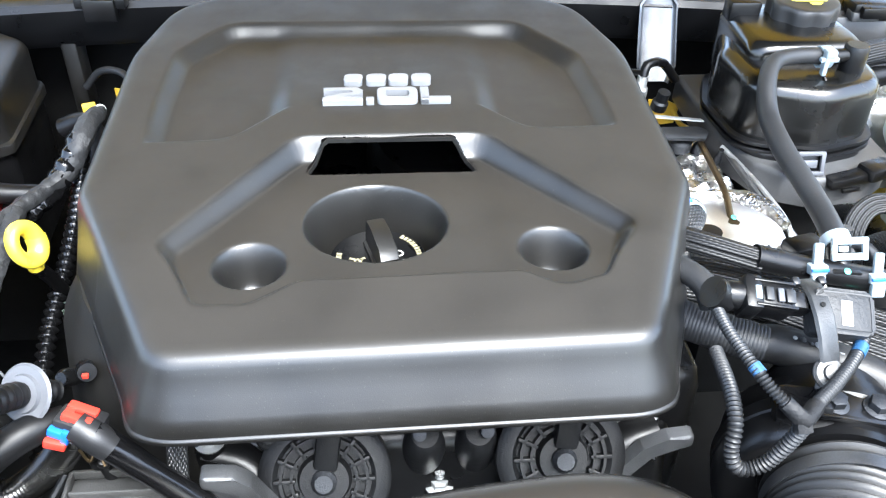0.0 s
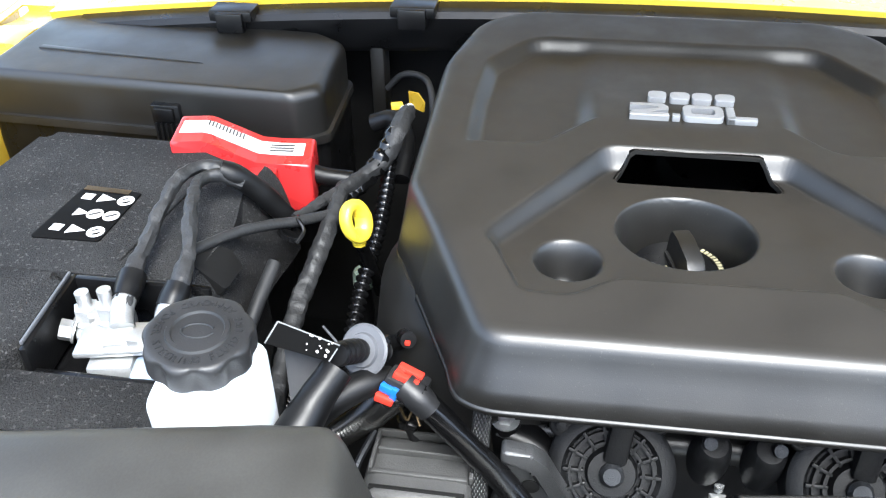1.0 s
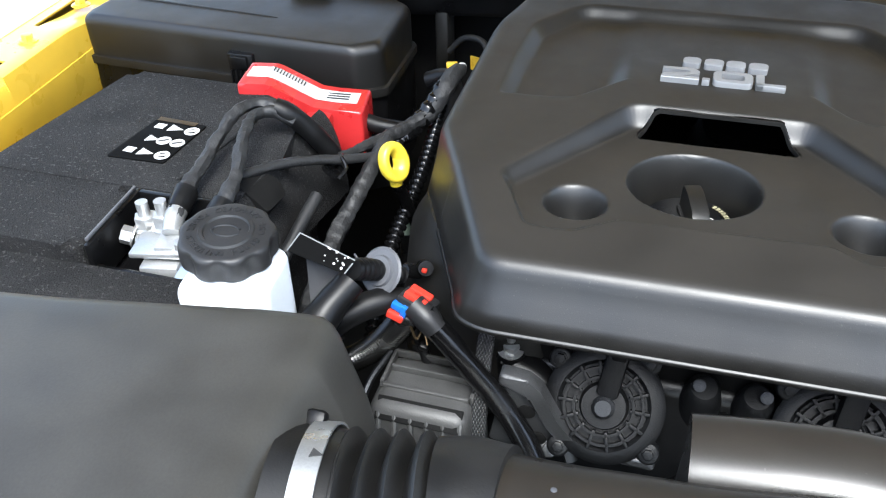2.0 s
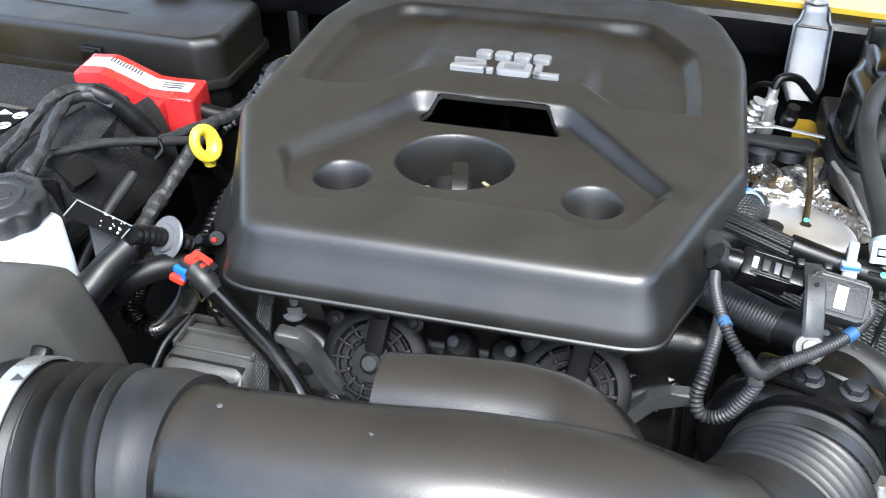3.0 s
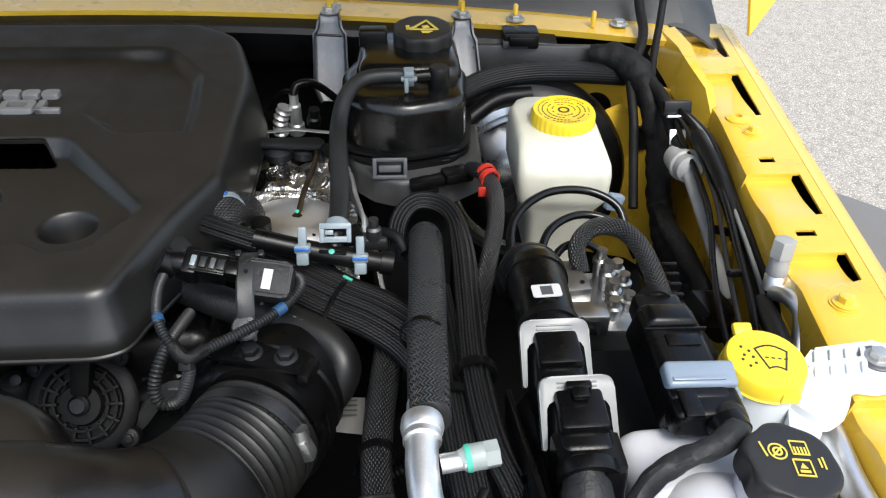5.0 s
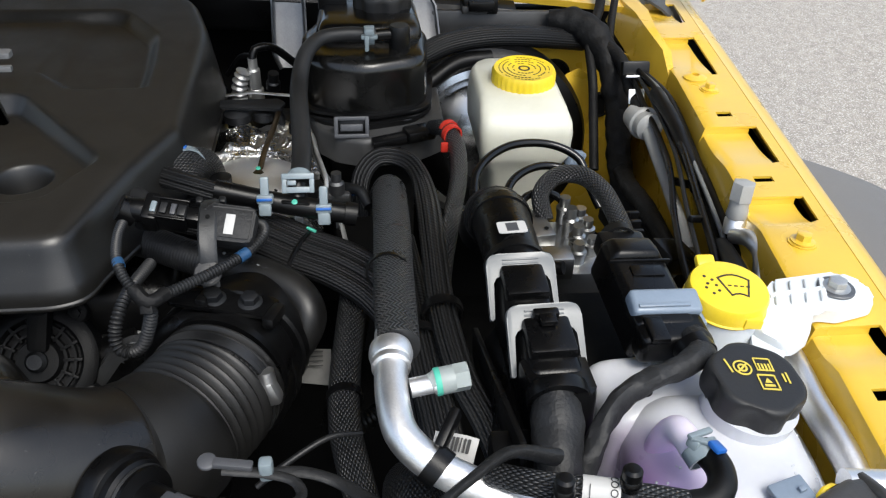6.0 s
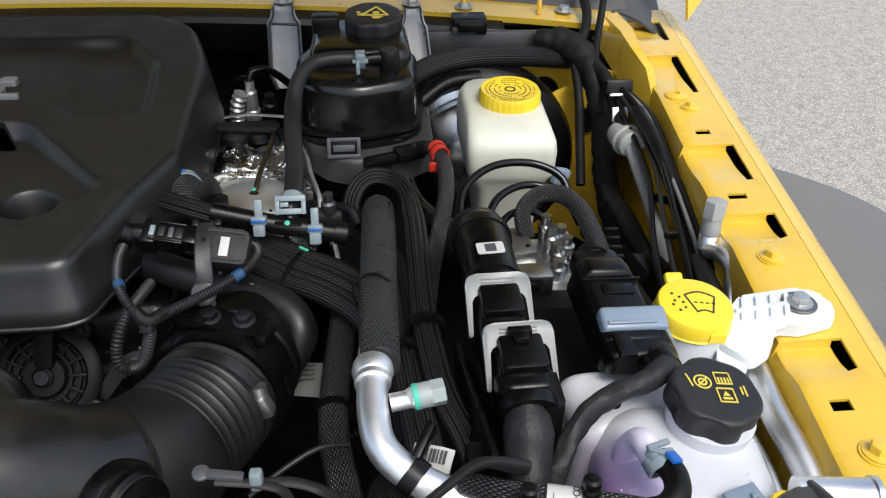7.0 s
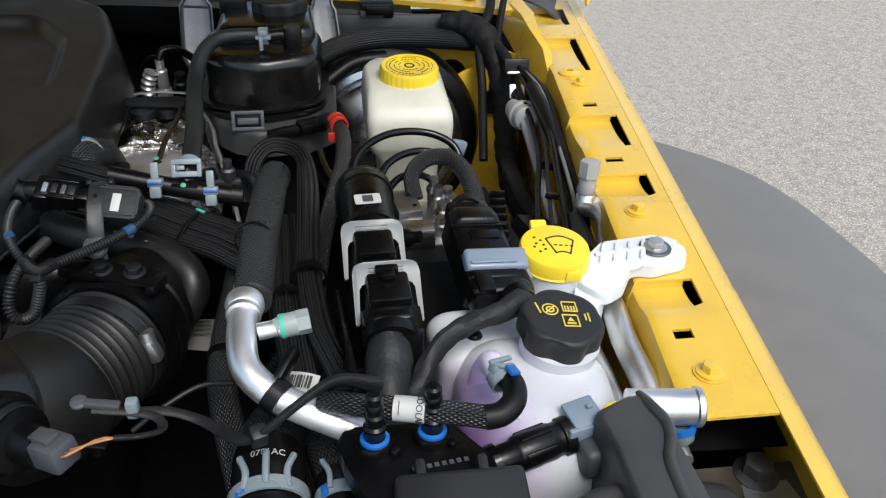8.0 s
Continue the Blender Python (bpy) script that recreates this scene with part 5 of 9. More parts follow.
earth = thing("battery_cable", (-0.37, -0.17, 1.07), "pair of tape-wrapped earth cables arching from battery clamp", "cable")
LEGS = ([(-0.383, -0.168, 1.081), (-0.386, -0.140, 1.090), (-0.390, -0.107, 1.094), (-0.391, -0.074, 1.103), (-0.388, -0.048, 1.110), (-0.379, -0.028, 1.109), (-0.366, -0.025, 1.106), (-0.350, -0.022, 1.096)],
        [(-0.350, -0.172, 1.081), (-0.348, -0.150, 1.092), (-0.352, -0.122, 1.099), (-0.362, -0.092, 1.106), (-0.371, -0.062, 1.108), (-0.372, -0.042, 1.107), (-0.362, -0.032, 1.105), (-0.348, -0.026, 1.096)])
for k, leg in enumerate(LEGS):
    part("cable", tube(leg, [0.0074, 0.0066, 0.0050, 0.0047, 0.0047, 0.0052, 0.0056, 0.0056], 14, 0.003, corr=(0.011, 0.00049), wob=0.0018), M_TAPE, earth)
    a, b = Vector(leg[0]), Vector(leg[1])
    part("boot", tube([tuple(a.lerp(b, 0.25)), tuple(a.lerp(b, 0.6)), tuple(a.lerp(b, 0.95))], [0.0088, 0.0096, 0.0090], 14, 0.003, wob=0.0010), M_RUBBER, earth)
    part("lug", join(tube([tuple(a + V(0.003, -0.010, -0.006)), tuple(a), tuple(a.lerp(b, 0.3))], 0.0078, 14, 0.003), box(0.018, 0.022, 0.004, at(a.x + 0.002, a.y - 0.014, 1.070, 0, 0, 15), 0.0015)), M_STEEL, earth)
part("sheath", tube([(-0.364, -0.028, 1.107), (-0.354, -0.025, 1.101), (-0.342, -0.017, 1.085), (-0.330, -0.009, 1.064), (-0.322, -0.006, 1.050)], [0.0085, 0.0092, 0.0092, 0.0088, 0.0080], 14, 0.004, wob=0.0006), M_RUBBER, earth)
# light grey strip: the highlight along the sheath, put into colour
part("seam", tube([(-0.354, -0.029, 1.1098), (-0.3435, -0.0225, 1.0940), (-0.334, -0.0150, 1.0790)], 0.0011, 6, 0.006), M_GREYPL, earth)

# red terminal cover
red = thing("terminal_cover", (-0.39, 0.06, 1.03), "red plastic terminal cover with a white printed label", "terminal cover")
rm = at(-0.385, 0.074, 1.049, 0, 0, 10)


def red_top(x):
    """Height of the cover's top along its length."""
    return 0.040 if x < -0.030 else 0.040 - 0.024 * min(1.0, (x + 0.030) / 0.045) - 0.05 * max(0.0, x - 0.015)


xs = [-0.060, -0.050, -0.032, -0.026, -0.005, 0.012, 0.03, 0.060]
side_profile = [(-0.060, -0.035), (0.060, -0.035)] + [(x, red_top(x)) for x in xs[::-1]]
part("cover", join(prism(rounded(side_profile, 0.004, 3), -0.024, 0.024, rm @ at(0, 0, 0, 90), 0.004, 3),
                   box(0.026, 0.024, 0.045, rm @ at(0.018, -0.030, -0.010), 0.004), box(0.050, 0.014, 0.05, rm @ at(-0.030, -0.028, -0.006), 0.005, 3)), M_RED, red)
lbl = part("label", sheet([[tuple(rm @ V(x, y, red_top(x) + 0.0012)) for y in (-0.009, 0.013)] for x in (-0.054, -0.044, -0.033, -0.026, -0.012, 0.004, 0.012, 0.03, 0.052)], 0.0005), M_LABEL, red, "white printed label")
for i in range(11):
    x = -0.030 + 0.0028 * i
    part("print_bar", box(0.0012, 0.008, 0.0006, rm @ at(x, 0.007, red_top(x) + 0.0020, 0, 26), 0), M_INK, lbl)
for i in range(3):
    part("print_bar", box(0.022, 0.0013, 0.0006, rm @ at(0.032, -0.003 + 0.005 * i, red_top(0.032) + 0.0020, 0, 3), 0), M_INK, lbl)
part("cable_stub", tube([(-0.330, 0.085, 1.040), (-0.312, 0.086, 1.036), (-0.292, 0.088, 1.034)], 0.0085, 14, 0.004, wob=0.0008), M_RUBBER, red)

# fuse box
fuse = thing("fuse_box", (-0.52, 0.23, 0.95), "large black lidded fuse box", "fuse box")
FL = [(-0.700, 0.156), (-0.360, 0.138), (-0.334, 0.158), (-0.340, 0.270), (-0.372, 0.292), (-0.665, 0.318), (-0.700, 0.30)]
part("base", prism(rounded(FL, 0.012, 4), 0.92, 1.036, None, 0.002), M_BLACK, fuse)
lid = part("lid", join(prism(rounded([(x * 1.0 + (0.004 if x > -0.5 else -0.004), y + (-0.004 if y < 0.2 else 0.003)) for x, y in FL], 0.012, 4), 1.035, 1.044, None, 0.002),
                       dome(rounded(FL, 0.016, 5), 1.044, 1.092, 0.012, 6)), M_AIRBOX, fuse, "satin black fuse box lid")
part("fin", prism([(-0.10, -0.003), (0.09, 0.0), (-0.10, 0.005)], 0, 0.0025, at(-0.56, 0.205, 1.091, 0, 0, -6), 0.001), M_AIRBOX, lid)
part("latch", join(box(0.030, 0.012, 0.040, at(-0.492, 0.144, 1.052), 0.002), box(0.020, 0.006, 0.014, at(-0.492, 0.137, 1.063), 0.0015)), M_BLACK, lid)
for i in range(5):
    part("rib", box(0.002, 0.004, 0.022, at(-0.503 + 0.0055 * i, 0.137, 1.042), 0.0005), M_BLACK, lid)
part("clip", box(0.03, 0.008, 0.008, at(-0.475, 0.312, 1.092), 0.002), M_BLACK, lid)

# hose fitting with yellow locks behind the battery
fit_ = thing("hose_coupling", (-0.63, -0.02, 1.0), "black hose with brass and yellow quick coupling", "hose")
part("hose", tube([(-0.60, 0.10, 1.02), (-0.615, 0.055, 1.015), (-0.625, 0.02, 1.005)], 0.014, 16), M_RUBBER, fit_)
part("lock", join(box(0.03, 0.02, 0.02, at(-0.632, -0.005, 1.005, 0, 0, 20), 0.004), box(0.02, 0.03, 0.012, at(-0.645, -0.02, 1.0), 0.003)), M_YELCAP, fit_)
part("fitting", lathe([(0, 0), (0.011, 0), (0.011, 0.014), (0.008, 0.016), (0.008, 0.03), (0, 0.03)], axis((-0.628, 0.012, 1.008), (-0.4, -1, 0)), 16), M_STEEL, fit_)

# ---- steering fluid bottle ----
ps = thing("fluid_bottle", (-0.29, -0.245, 0.95), "white steering fluid bottle with a scalloped black cap", "bottle")
part("bottle", join(dome(rounded([(-0.314, -0.270), (-0.304, -0.281), (-0.264, -0.278), (-0.258, -0.255), (-0.262, -0.214), (-0.310, -0.208), (-0.316, -0.25)], 0.012, 5), 0.95, 1.113, 0.010),
                    lathe([(0.0255, 0), (0.025, 0.022), (0.023, 0.026), (0, 0.026)], at(-0.292, -0.236, 1.098), 28)), M_WHITE, ps)
cm = at(-0.293, -0.236, 1.116, 3, 3, 10)
cap = part("cap", join(grip_cap(cm @ at(0, 0, 0.0002), 0.0312, 0.0170, 9, 0.0042, 0.5), lathe([(0.0138, 0.0168), (0.0148, 0.0186), (0.0172, 0.0186), (0.0182, 0.0168)], cm, 40)), M_CAP, ps, "black scalloped screw cap")
word = "STEERING FLUID USE APPROVED POWER "
for i, ch in enumerate(word):
    if ch == " ":
        continue
    a = math.radians(205) + 2 * math.pi * i / len(word)
    part("letter", letters(ch, 0.0064, cm @ at(0.0226 * math.cos(a), 0.0226 * math.sin(a), 0.0173, 0, 0, math.degrees(a) + 90), 0.0004), M_GREYRUB, cap)
part("emblem", tube([tuple(cm @ V(0.009 * math.cos(a) * 1.0, 0.0055 * math.sin(a), 0.0175)) for a in [0.4 + 0.7 * i for i in range(9)]], 0.0008, 6, 0.002), M_GREYRUB, cap)

# ---- purge line bracket, disc and connectors ----
tag = thing("bracket_plate", (-0.243, -0.20, 1.06), "chipped black bracket plate holding a hose", "bracket")
T1, T2, T3, T4 = V(-0.261, -0.200, 1.112), V(-0.228, -0.190, 1.088), V(-0.233, -0.199, 1.082), V(-0.266, -0.212, 1.105)
part("plate", sheet([[tuple(T1.lerp(T2, f)) for f in (0, 0.25, 0.5, 0.75, 1)], [tuple(T4.lerp(T3, f)) for f in (0, 0.25, 0.5, 0.75, 1)]], 0.003), M_LABELB, tag)
for a, b in ((T1, T2), (T2.lerp(T3, 0.2), T3), (T4, T1)):
    part("worn_edge", tube([tuple(a), tuple(a.lerp(b, 0.5)), tuple(b)], 0.0005, 6, 0.008), M_GREYPL, tag)
part("drop_plate", sheet([[(-0.262, -0.195, 1.090), (-0.235, -0.185, 1.075)], [(-0.262, -0.200, 1.03), (-0.240, -0.190, 1.03)]], 0.003), M_MIDGREY, tag)
random.seed(4)
for i in range(16):
    f, g = random.random(), random.random()
    q = T1.lerp(T2, 0.45 + 0.5 * f).lerp(T4.lerp(T3, 0.45 + 0.5 * f), g)
    part("chip", disc(0.0004 + 0.0006 * random.random(), 0.0006, axis(q + V(0.0005, -0.0008, 0.0016), (0.35, -0.5, 0.8)), 0.0001, 7), M_LABEL, tag)

vac = thing("vacuum_hose", (-0.23, -0.21, 1.03), "ribbed black hose with a grey washer", "hose")
part("hose", tube([(-0.262, -0.262, 1.035), (-0.250, -0.238, 1.050), (-0.238, -0.215, 1.066), (-0.229, -0.198, 1.076)], [0.0150, 0.0135, 0.0115, 0.010], 16, 0.004, wob=0.0012), M_RUBBER, vac)
part("sleeve", tube([(-0.272, -0.268, 1.028), (-0.262, -0.262, 1.035)], 0.0175, 16, 0.004), M_GLOSS, vac)
part("stem", tube([(-0.230, -0.190, 1.080), (-0.226, -0.177, 1.071), (-0.2205, -0.163, 1.060), (-0.210, -0.150, 1.048)], [0.0075, 0.0080, 0.0075, 0.0065], 14, 0.003, corr=(0.006, 0.001)), M_RUBBER, vac)
part("washer", join(lathe([(0.007, -0.0015), (0.0165, -0.0015), (0.0180, 0.0), (0.0165, 0.0015), (0.007, 0.0015), (0.007, -0.0015)], axis((-0.2210, -0.163, 1.0600), (-0.32, -0.72, 0.60)), 32), lathe([(0.006, 0.001), (0.0120, 0.001), (0.0110, 0.004), (0.006, 0.0045), (0.006, 0.001)], axis((-0.2210, -0.163, 1.0600), (-0.32, -0.72, 0.60)), 28)), M_MIDGREY, vac, "grey plastic washer")

purge = thing("purge_hose", (-0.18, -0.18, 0.98), "glossy black hose with a red and blue locked connector", "hose")
part("hose", tube([(-0.184, -0.180, 1.042), (-0.168, -0.183, 1.026), (-0.148, -0.186, 1.004), (-0.124, -0.190, 0.977), (-0.104, -0.200, 0.955), (-0.088, -0.215, 0.935)], [0.0095, 0.0088, 0.0086, 0.0088, 0.0090, 0.0090], 16, 0.004, wob=0.0006), M_GLOSS, purge)
part("socket", tube([(-0.192, -0.177, 1.046), (-0.182, -0.181, 1.040), (-0.174, -0.183, 1.032)], [0.0092, 0.0098, 0.0090], 20, 0.003), M_MIDBLACK, purge)
qm_ = at(-0.192, -0.174, 1.043, -6, 16, -14)
part("body", join(box(0.026, 0.017, 0.014, qm_, 0.003), box(0.010, 0.020, 0.017, qm_ @ at(0.010, 0, 0), 0.003)), M_MIDBLACK, purge)
part("red_lock", join(box(0.018, 0.0060, 0.005, qm_ @ at(0.0, 0.0048, 0.0085), 0.0012), box(0.018, 0.0052, 0.005, qm_ @ at(0.0, -0.0034, 0.0085), 0.0012), box(0.006, 0.014, 0.004, qm_ @ at(-0.006, 0.0008, 0.0080), 0.001)), M_REDCLIP, purge, "red orange lock tab")
part("red_lock", box(0.013, 0.007, 0.006, qm_ @ at(-0.008, -0.0105, -0.0085, 0, 0, 8), 0.0012), M_REDCLIP, purge, "red orange lock tab")
part("blue_lock", join(box(0.009, 0.005, 0.006, qm_ @ at(-0.009, -0.0095, -0.001), 0.001), box(0.005, 0.004, 0.010, qm_ @ at(-0.003, -0.0098, -0.002), 0.001)), M_BLUE, purge, "blue lock tab")
part("spring_clip", tube([(-0.196, -0.176, 1.024), (-0.191, -0.178, 1.014), (-0.187, -0.174, 1.021), (-0.182, -0.180, 1.012)], 0.001, 6, 0.002), M_BRASS, purge)

loop = thing("breather_hose", (-0.25, -0.16, 0.93), "corrugated black breather hose bent in a loop", "hose")
part("corrugated", tube([(-0.196, -0.170, 1.036), (-0.208, -0.160, 1.012), (-0.226, -0.149, 0.982), (-0.249, -0.141, 0.953), (-0.272, -0.138, 0.934), (-0.290, -0.136, 0.936), (-0.296, -0.134, 0.952), (-0.286, -0.130, 0.978), (-0.262, -0.128, 1.004)], 0.0100, 18, 0.002, corr=(0.0046, 0.0030)), M_TANK, loop)
part("plain", tube([(-0.203, -0.166, 1.040), (-0.220, -0.178, 1.043), (-0.240, -0.194, 1.038), (-0.258, -0.206, 1.022), (-0.272, -0.214, 0.995), (-0.280, -0.22, 0.965)], [0.0085, 0.0100, 0.0105, 0.0115, 0.012, 0.012], 18, 0.005), M_RUBBER, loop)
part("band", ring_band((-0.251, -0.2015, 1.029), (-1, -0.7, -0.8), 0.0112, 0.012, 0.0015), M_BLACK, loop)
inj = thing("wiring_plug", (-0.185, -0.125, 1.03), "small black wiring plug with a red lock", "plug")
part("body", join(lathe([(0, 0), (0.006, 0), (0.006, 0.016), (0.004, 0.020), (0, 0.020)], axis((-0.210, -0.116, 1.026), (-0.2, -0.6, 0.5)), 16), tube([(-0.205, -0.10, 1.015), (-0.204, -0.118, 1.034), (-0.198, -0.13, 1.042)], 0.006, 12)), M_BLACK, inj)
part("lock", box(0.004, 0.003, 0.003, at(-0.198, -0.134, 1.043), 0.0006), M_REDCLIP, inj)

small = thing("wiring_lead", (-0.17, -0.19, 1.0), "thin black lead with a strap", "cable")
part("lead", tube([(-0.200, -0.158, 1.018), (-0.198, -0.153, 0.990), (-0.188, -0.158, 0.965), (-0.165, -0.175, 0.935), (-0.145, -0.20, 0.905)], 0.0044, 12, 0.004), M_BLACK, small)
part("strap", join(ring_band((-0.1975, -0.153, 0.985), (0.15, -0.1, -1), 0.0048, 0.006, 0.0016), box(0.008, 0.006, 0.008, at(-0.192, -0.160, 0.990, 20, 20, 0), 0.002)), M_BLACK, small)
cable("braided_lead", [(-0.140, -0.150, 1.04), (-0.142, -0.172, 1.00), (-0.140, -0.195, 0.95), (-0.138, -0.21, 0.90)], 0.0065, M_BRAID, "braided black lead hanging beside the engine")

# ---- harness between battery and engine ----
cable("taped_harness", [(-0.292, 0.055, 1.048), (-0.288, 0.010, 1.050), (-0.292, -0.031, 1.034), (-0.298, -0.080, 1.014), (-0.29, -0.17, 0.99), (-0.262, -0.26, 0.96)], [0.006, 0.0068, 0.0074, 0.0074, 0.007, 0.007], M_TAPE, "tape-wrapped wiring harness running down beside the engine", corr=(0.012, 0.00063), wob=0.0016)
cable("taped_harness", [(-0.312, -0.018, 1.060), (-0.295, 0.030, 1.052), (-0.280, 0.060, 1.052), (-0.262, 0.085, 1.058), (-0.252, 0.10, 1.075), (-0.250, 0.125, 1.080), (-0.252, 0.16, 1.07)], [0.004, 0.0055, 0.0062, 0.008, 0.009, 0.0085, 0.007], M_TAPE, "tape-wrapped wiring harness behind the engine cover", corr=(0.010, 0.00054), wob=0.0014)
cable("glossy_tape_harness", [(-0.292, 0.055, 1.036), (-0.276, 0.070, 1.046), (-0.262, 0.088, 1.062), (-0.252, 0.105, 1.079)], 0.0088, M_GLOSS, "harness wrapped in glossy black tape", corr=(0.011, 0.0016), wob=0.0016)
cable("thin_lead", [(-0.360, -0.105, 1.085), (-0.342, -0.070, 1.078), (-0.325, -0.045, 1.070), (-0.308, -0.025, 1.062), (-0.292, 0.005, 1.050)], 0.0042, M_TAPE, "thin taped lead held by a spring clip", wob=0.0006)
cable("thin_lead", [(-0.318, -0.060, 1.045), (-0.322, -0.10, 1.03), (-0.325, -0.14, 1.01), (-0.32, -0.2, 0.97)], 0.0055, M_GREYRUB, "grey lead hanging beside the battery")
cable("arched_lead", [(-0.300, 0.280, 1.035), (-0.280, 0.275, 1.055), (-0.252, 0.255, 1.060), (-0.240, 0.225, 1.045), (-0.238, 0.19, 1.02)], 0.0035, M_GREYRUB, "grey lead arching out of the firewall")
ring = thing("spring_clip", (-0.312, -0.028, 1.05), "black spring clip gathering the leads", "clip")
part("ring", lathe([(0.0085, -0.002), (0.0105, -0.002), (0.0105, 0.002), (0.0085, 0.002), (0.0085, -0.002)], axis((-0.312, -0.034, 1.056), (0.5, 0.2, 1)), 20), M_GLOSS, ring)
part("arm", tube([(-0.309, -0.018, 1.062), (-0.306, -0.028, 1.066), (-0.300, -0.034, 1.060), (-0.304, -0.044, 1.054)], 0.0018, 8, 0.003), M_GLOSS, ring)
wj = thing("wire_fitting", (-0.262, 0.16, 1.05), "small plug with a yellow and a white sleeve", "plug")
part("sleeve", lathe([(0, 0), (0.005, 0), (0.005, 0.012), (0, 0.012)], axis((-0.258, 0.165, 1.068), (0.6, -0.4, 0.4)), 12), M_LABEL, wj)
part("sleeve", box(0.012, 0.008, 0.006, at(-0.270, 0.19, 1.060, 0, 0, 20), 0.001), M_PAINT, wj)
part("hose", tube([(-0.290, 0.17, 1.05), (-0.268, 0.165, 1.058), (-0.252, 0.14, 1.05), (-0.25, 0.10, 1.03)], 0.009, 14), M_RUBBER, wj)

dip = thing("dipstick", (-0.262, -0.015, 0.98), "yellow plastic dipstick loop", "dipstick")
dm = axis((-0.260, -0.026, 1.067), (0.84, -0.36, 0.32), spin=0)
part("loop", tube([tuple(dm @ V(0.0098 * math.cos(a), 0.0128 * math.sin(a), 0.0)) for a in [2 * math.pi * i / 14 for i in range(15)]], 0.0050, 14, 0.003, flat=1.5), M_LEMON, dip)
part("stopper", lathe([(0, 0), (0.0055, 0), (0.006, 0.006), (0.005, 0.012), (0, 0.012)], axis((-0.258, -0.026, 1.045), (0, 0, 1)), 20), M_LEMON, dip)
part("tube", tube([(-0.258, -0.026, 1.046), (-0.258, -0.008, 1.02), (-0.258, 0.03, 0.95)], 0.0052, 12), M_BLACK, dip)
pc = thing("tube_cap", (-0.245, -0.085, 1.0), "pale green translucent cap on a black tube", "cap")
part("cap", lathe([(0, 0), (0.0098, 0), (0.0098, 0.015), (0.0084, 0.0180), (0, 0.0186)], axis((-0.279, 0.048, 0.943) , (0.05, -0.1, 1)), 22), M_NEUTRAL, pc)
part("tube", tube([(-0.279, 0.048, 0.943), (-0.278, 0.045, 0.90), (-0.276, 0.04, 0.84)], 0.0075, 14), M_BLACK, pc)
cable("ribbed_tube", [(-0.262, 0.13, 1.05), (-0.258, 0.05, 1.02), (-0.262, -0.05, 0.98), (-0.25, -0.14, 0.94)], 0.006, M_GLOSS, "glossy ribbed tube low beside the engine", corr=(0.007, 0.003))
cable("thin_wire", [(-0.270, -0.100, 1.02), (-0.255, -0.115, 1.018), (-0.243, -0.128, 1.012)], 0.0010, M_MIDGREY, "short pale wire end beside the engine")

# ---- pressure tank, its hose and bracket ----
deg = thing("pressure_tank", (0.368, 0.14, 1.02), "glossy black coolant pressure tank on a plastic tray", "tank")
part("tank", join(dome(rounded([(0.308, 0.090), (0.368, 0.070), (0.428, 0.090), (0.434, 0.16), (0.420, 0.215), (0.322, 0.215), (0.302, 0.16)], [0.035, 0.05, 0.035, 0.03, 0.02, 0.02, 0.03], 7), 1.056, 1.120, 0.013, 8),
                  dome(rounded([(0.318, 0.128), (0.427, 0.128), (0.425, 0.23), (0.320, 0.23)], 0.02, 6), 1.08, 1.136, 0.014, 6)), M_TANK, deg)
part("mould_seam", sheet([[(0.3715, 0.074, 1.066), (0.3715, 0.080, 1.066)], [(0.3715, 0.0745, 1.096), (0.3715, 0.082, 1.096)], [(0.3715, 0.080, 1.112), (0.3715, 0.088, 1.110)], [(0.3715, 0.096, 1.1235), (0.3715, 0.098, 1.118)]], 0.0016), M_TANK, deg)
part("seam", prism(rounded([(0.303, 0.085), (0.368, 0.064), (0.433, 0.085), (0.440, 0.16), (0.424, 0.22), (0.318, 0.22), (0.297, 0.16)], [0.035, 0.05, 0.035, 0.03, 0.02, 0.02, 0.03], 6), 1.057, 1.0605, None, 0.001), M_BLACK, deg)
part("seam", prism(rounded([(0.303, 0.085), (0.368, 0.064), (0.433, 0.085), (0.440, 0.16), (0.424, 0.22), (0.318, 0.22), (0.297, 0.16)], [0.035, 0.05, 0.035, 0.03, 0.02, 0.02, 0.03], 6), 1.0635, 1.0665, None, 0.001), M_BLACK, deg)
cm = at(0.388, 0.196, 1.130, 4)
part("collar", lathe([(0.029, -0.01), (0.029, 0.001), (0.0, 0.001)], cm, 32), M_TANK, deg)
dcap = part("cap", grip_cap(cm, 0.0325, 0.023, 8, 0.0034, 0.3), M_CAP, deg, "black scalloped pressure cap")
for a, b in (((-0.013, -0.009), (0.015, -0.009)), ((0.015, -0.009), (0.004, 0.013)), ((0.004, 0.013), (-0.013, -0.009))):
    part("sign", box(math.hypot(b[0] - a[0], b[1] - a[1]) + 0.002, 0.0026, 0.0006, cm @ at((a[0] + b[0]) / 2, (a[1] + b[1]) / 2, 0.0242, 0, 0, math.degrees(math.atan2(b[1] - a[1], b[0] - a[0]))), 0), M_YELINK, dcap, "yellow warning sign")
for x, y, w, h, rz in ((0.003, -0.003, 0.007, 0.006, 20), (-0.012, -0.006, 0.012, 0.003, 30), (-0.016, -0.002, 0.004, 0.005, 0), (0.004, -0.014, 0.012, 0.002, 0), (0.003, -0.017, 0.008, 0.002, 0)):
    part("sign", box(w, h, 0.0005, cm @ at(x, y, 0.0243, 0, 0, rz), 0), M_YELINK, dcap)
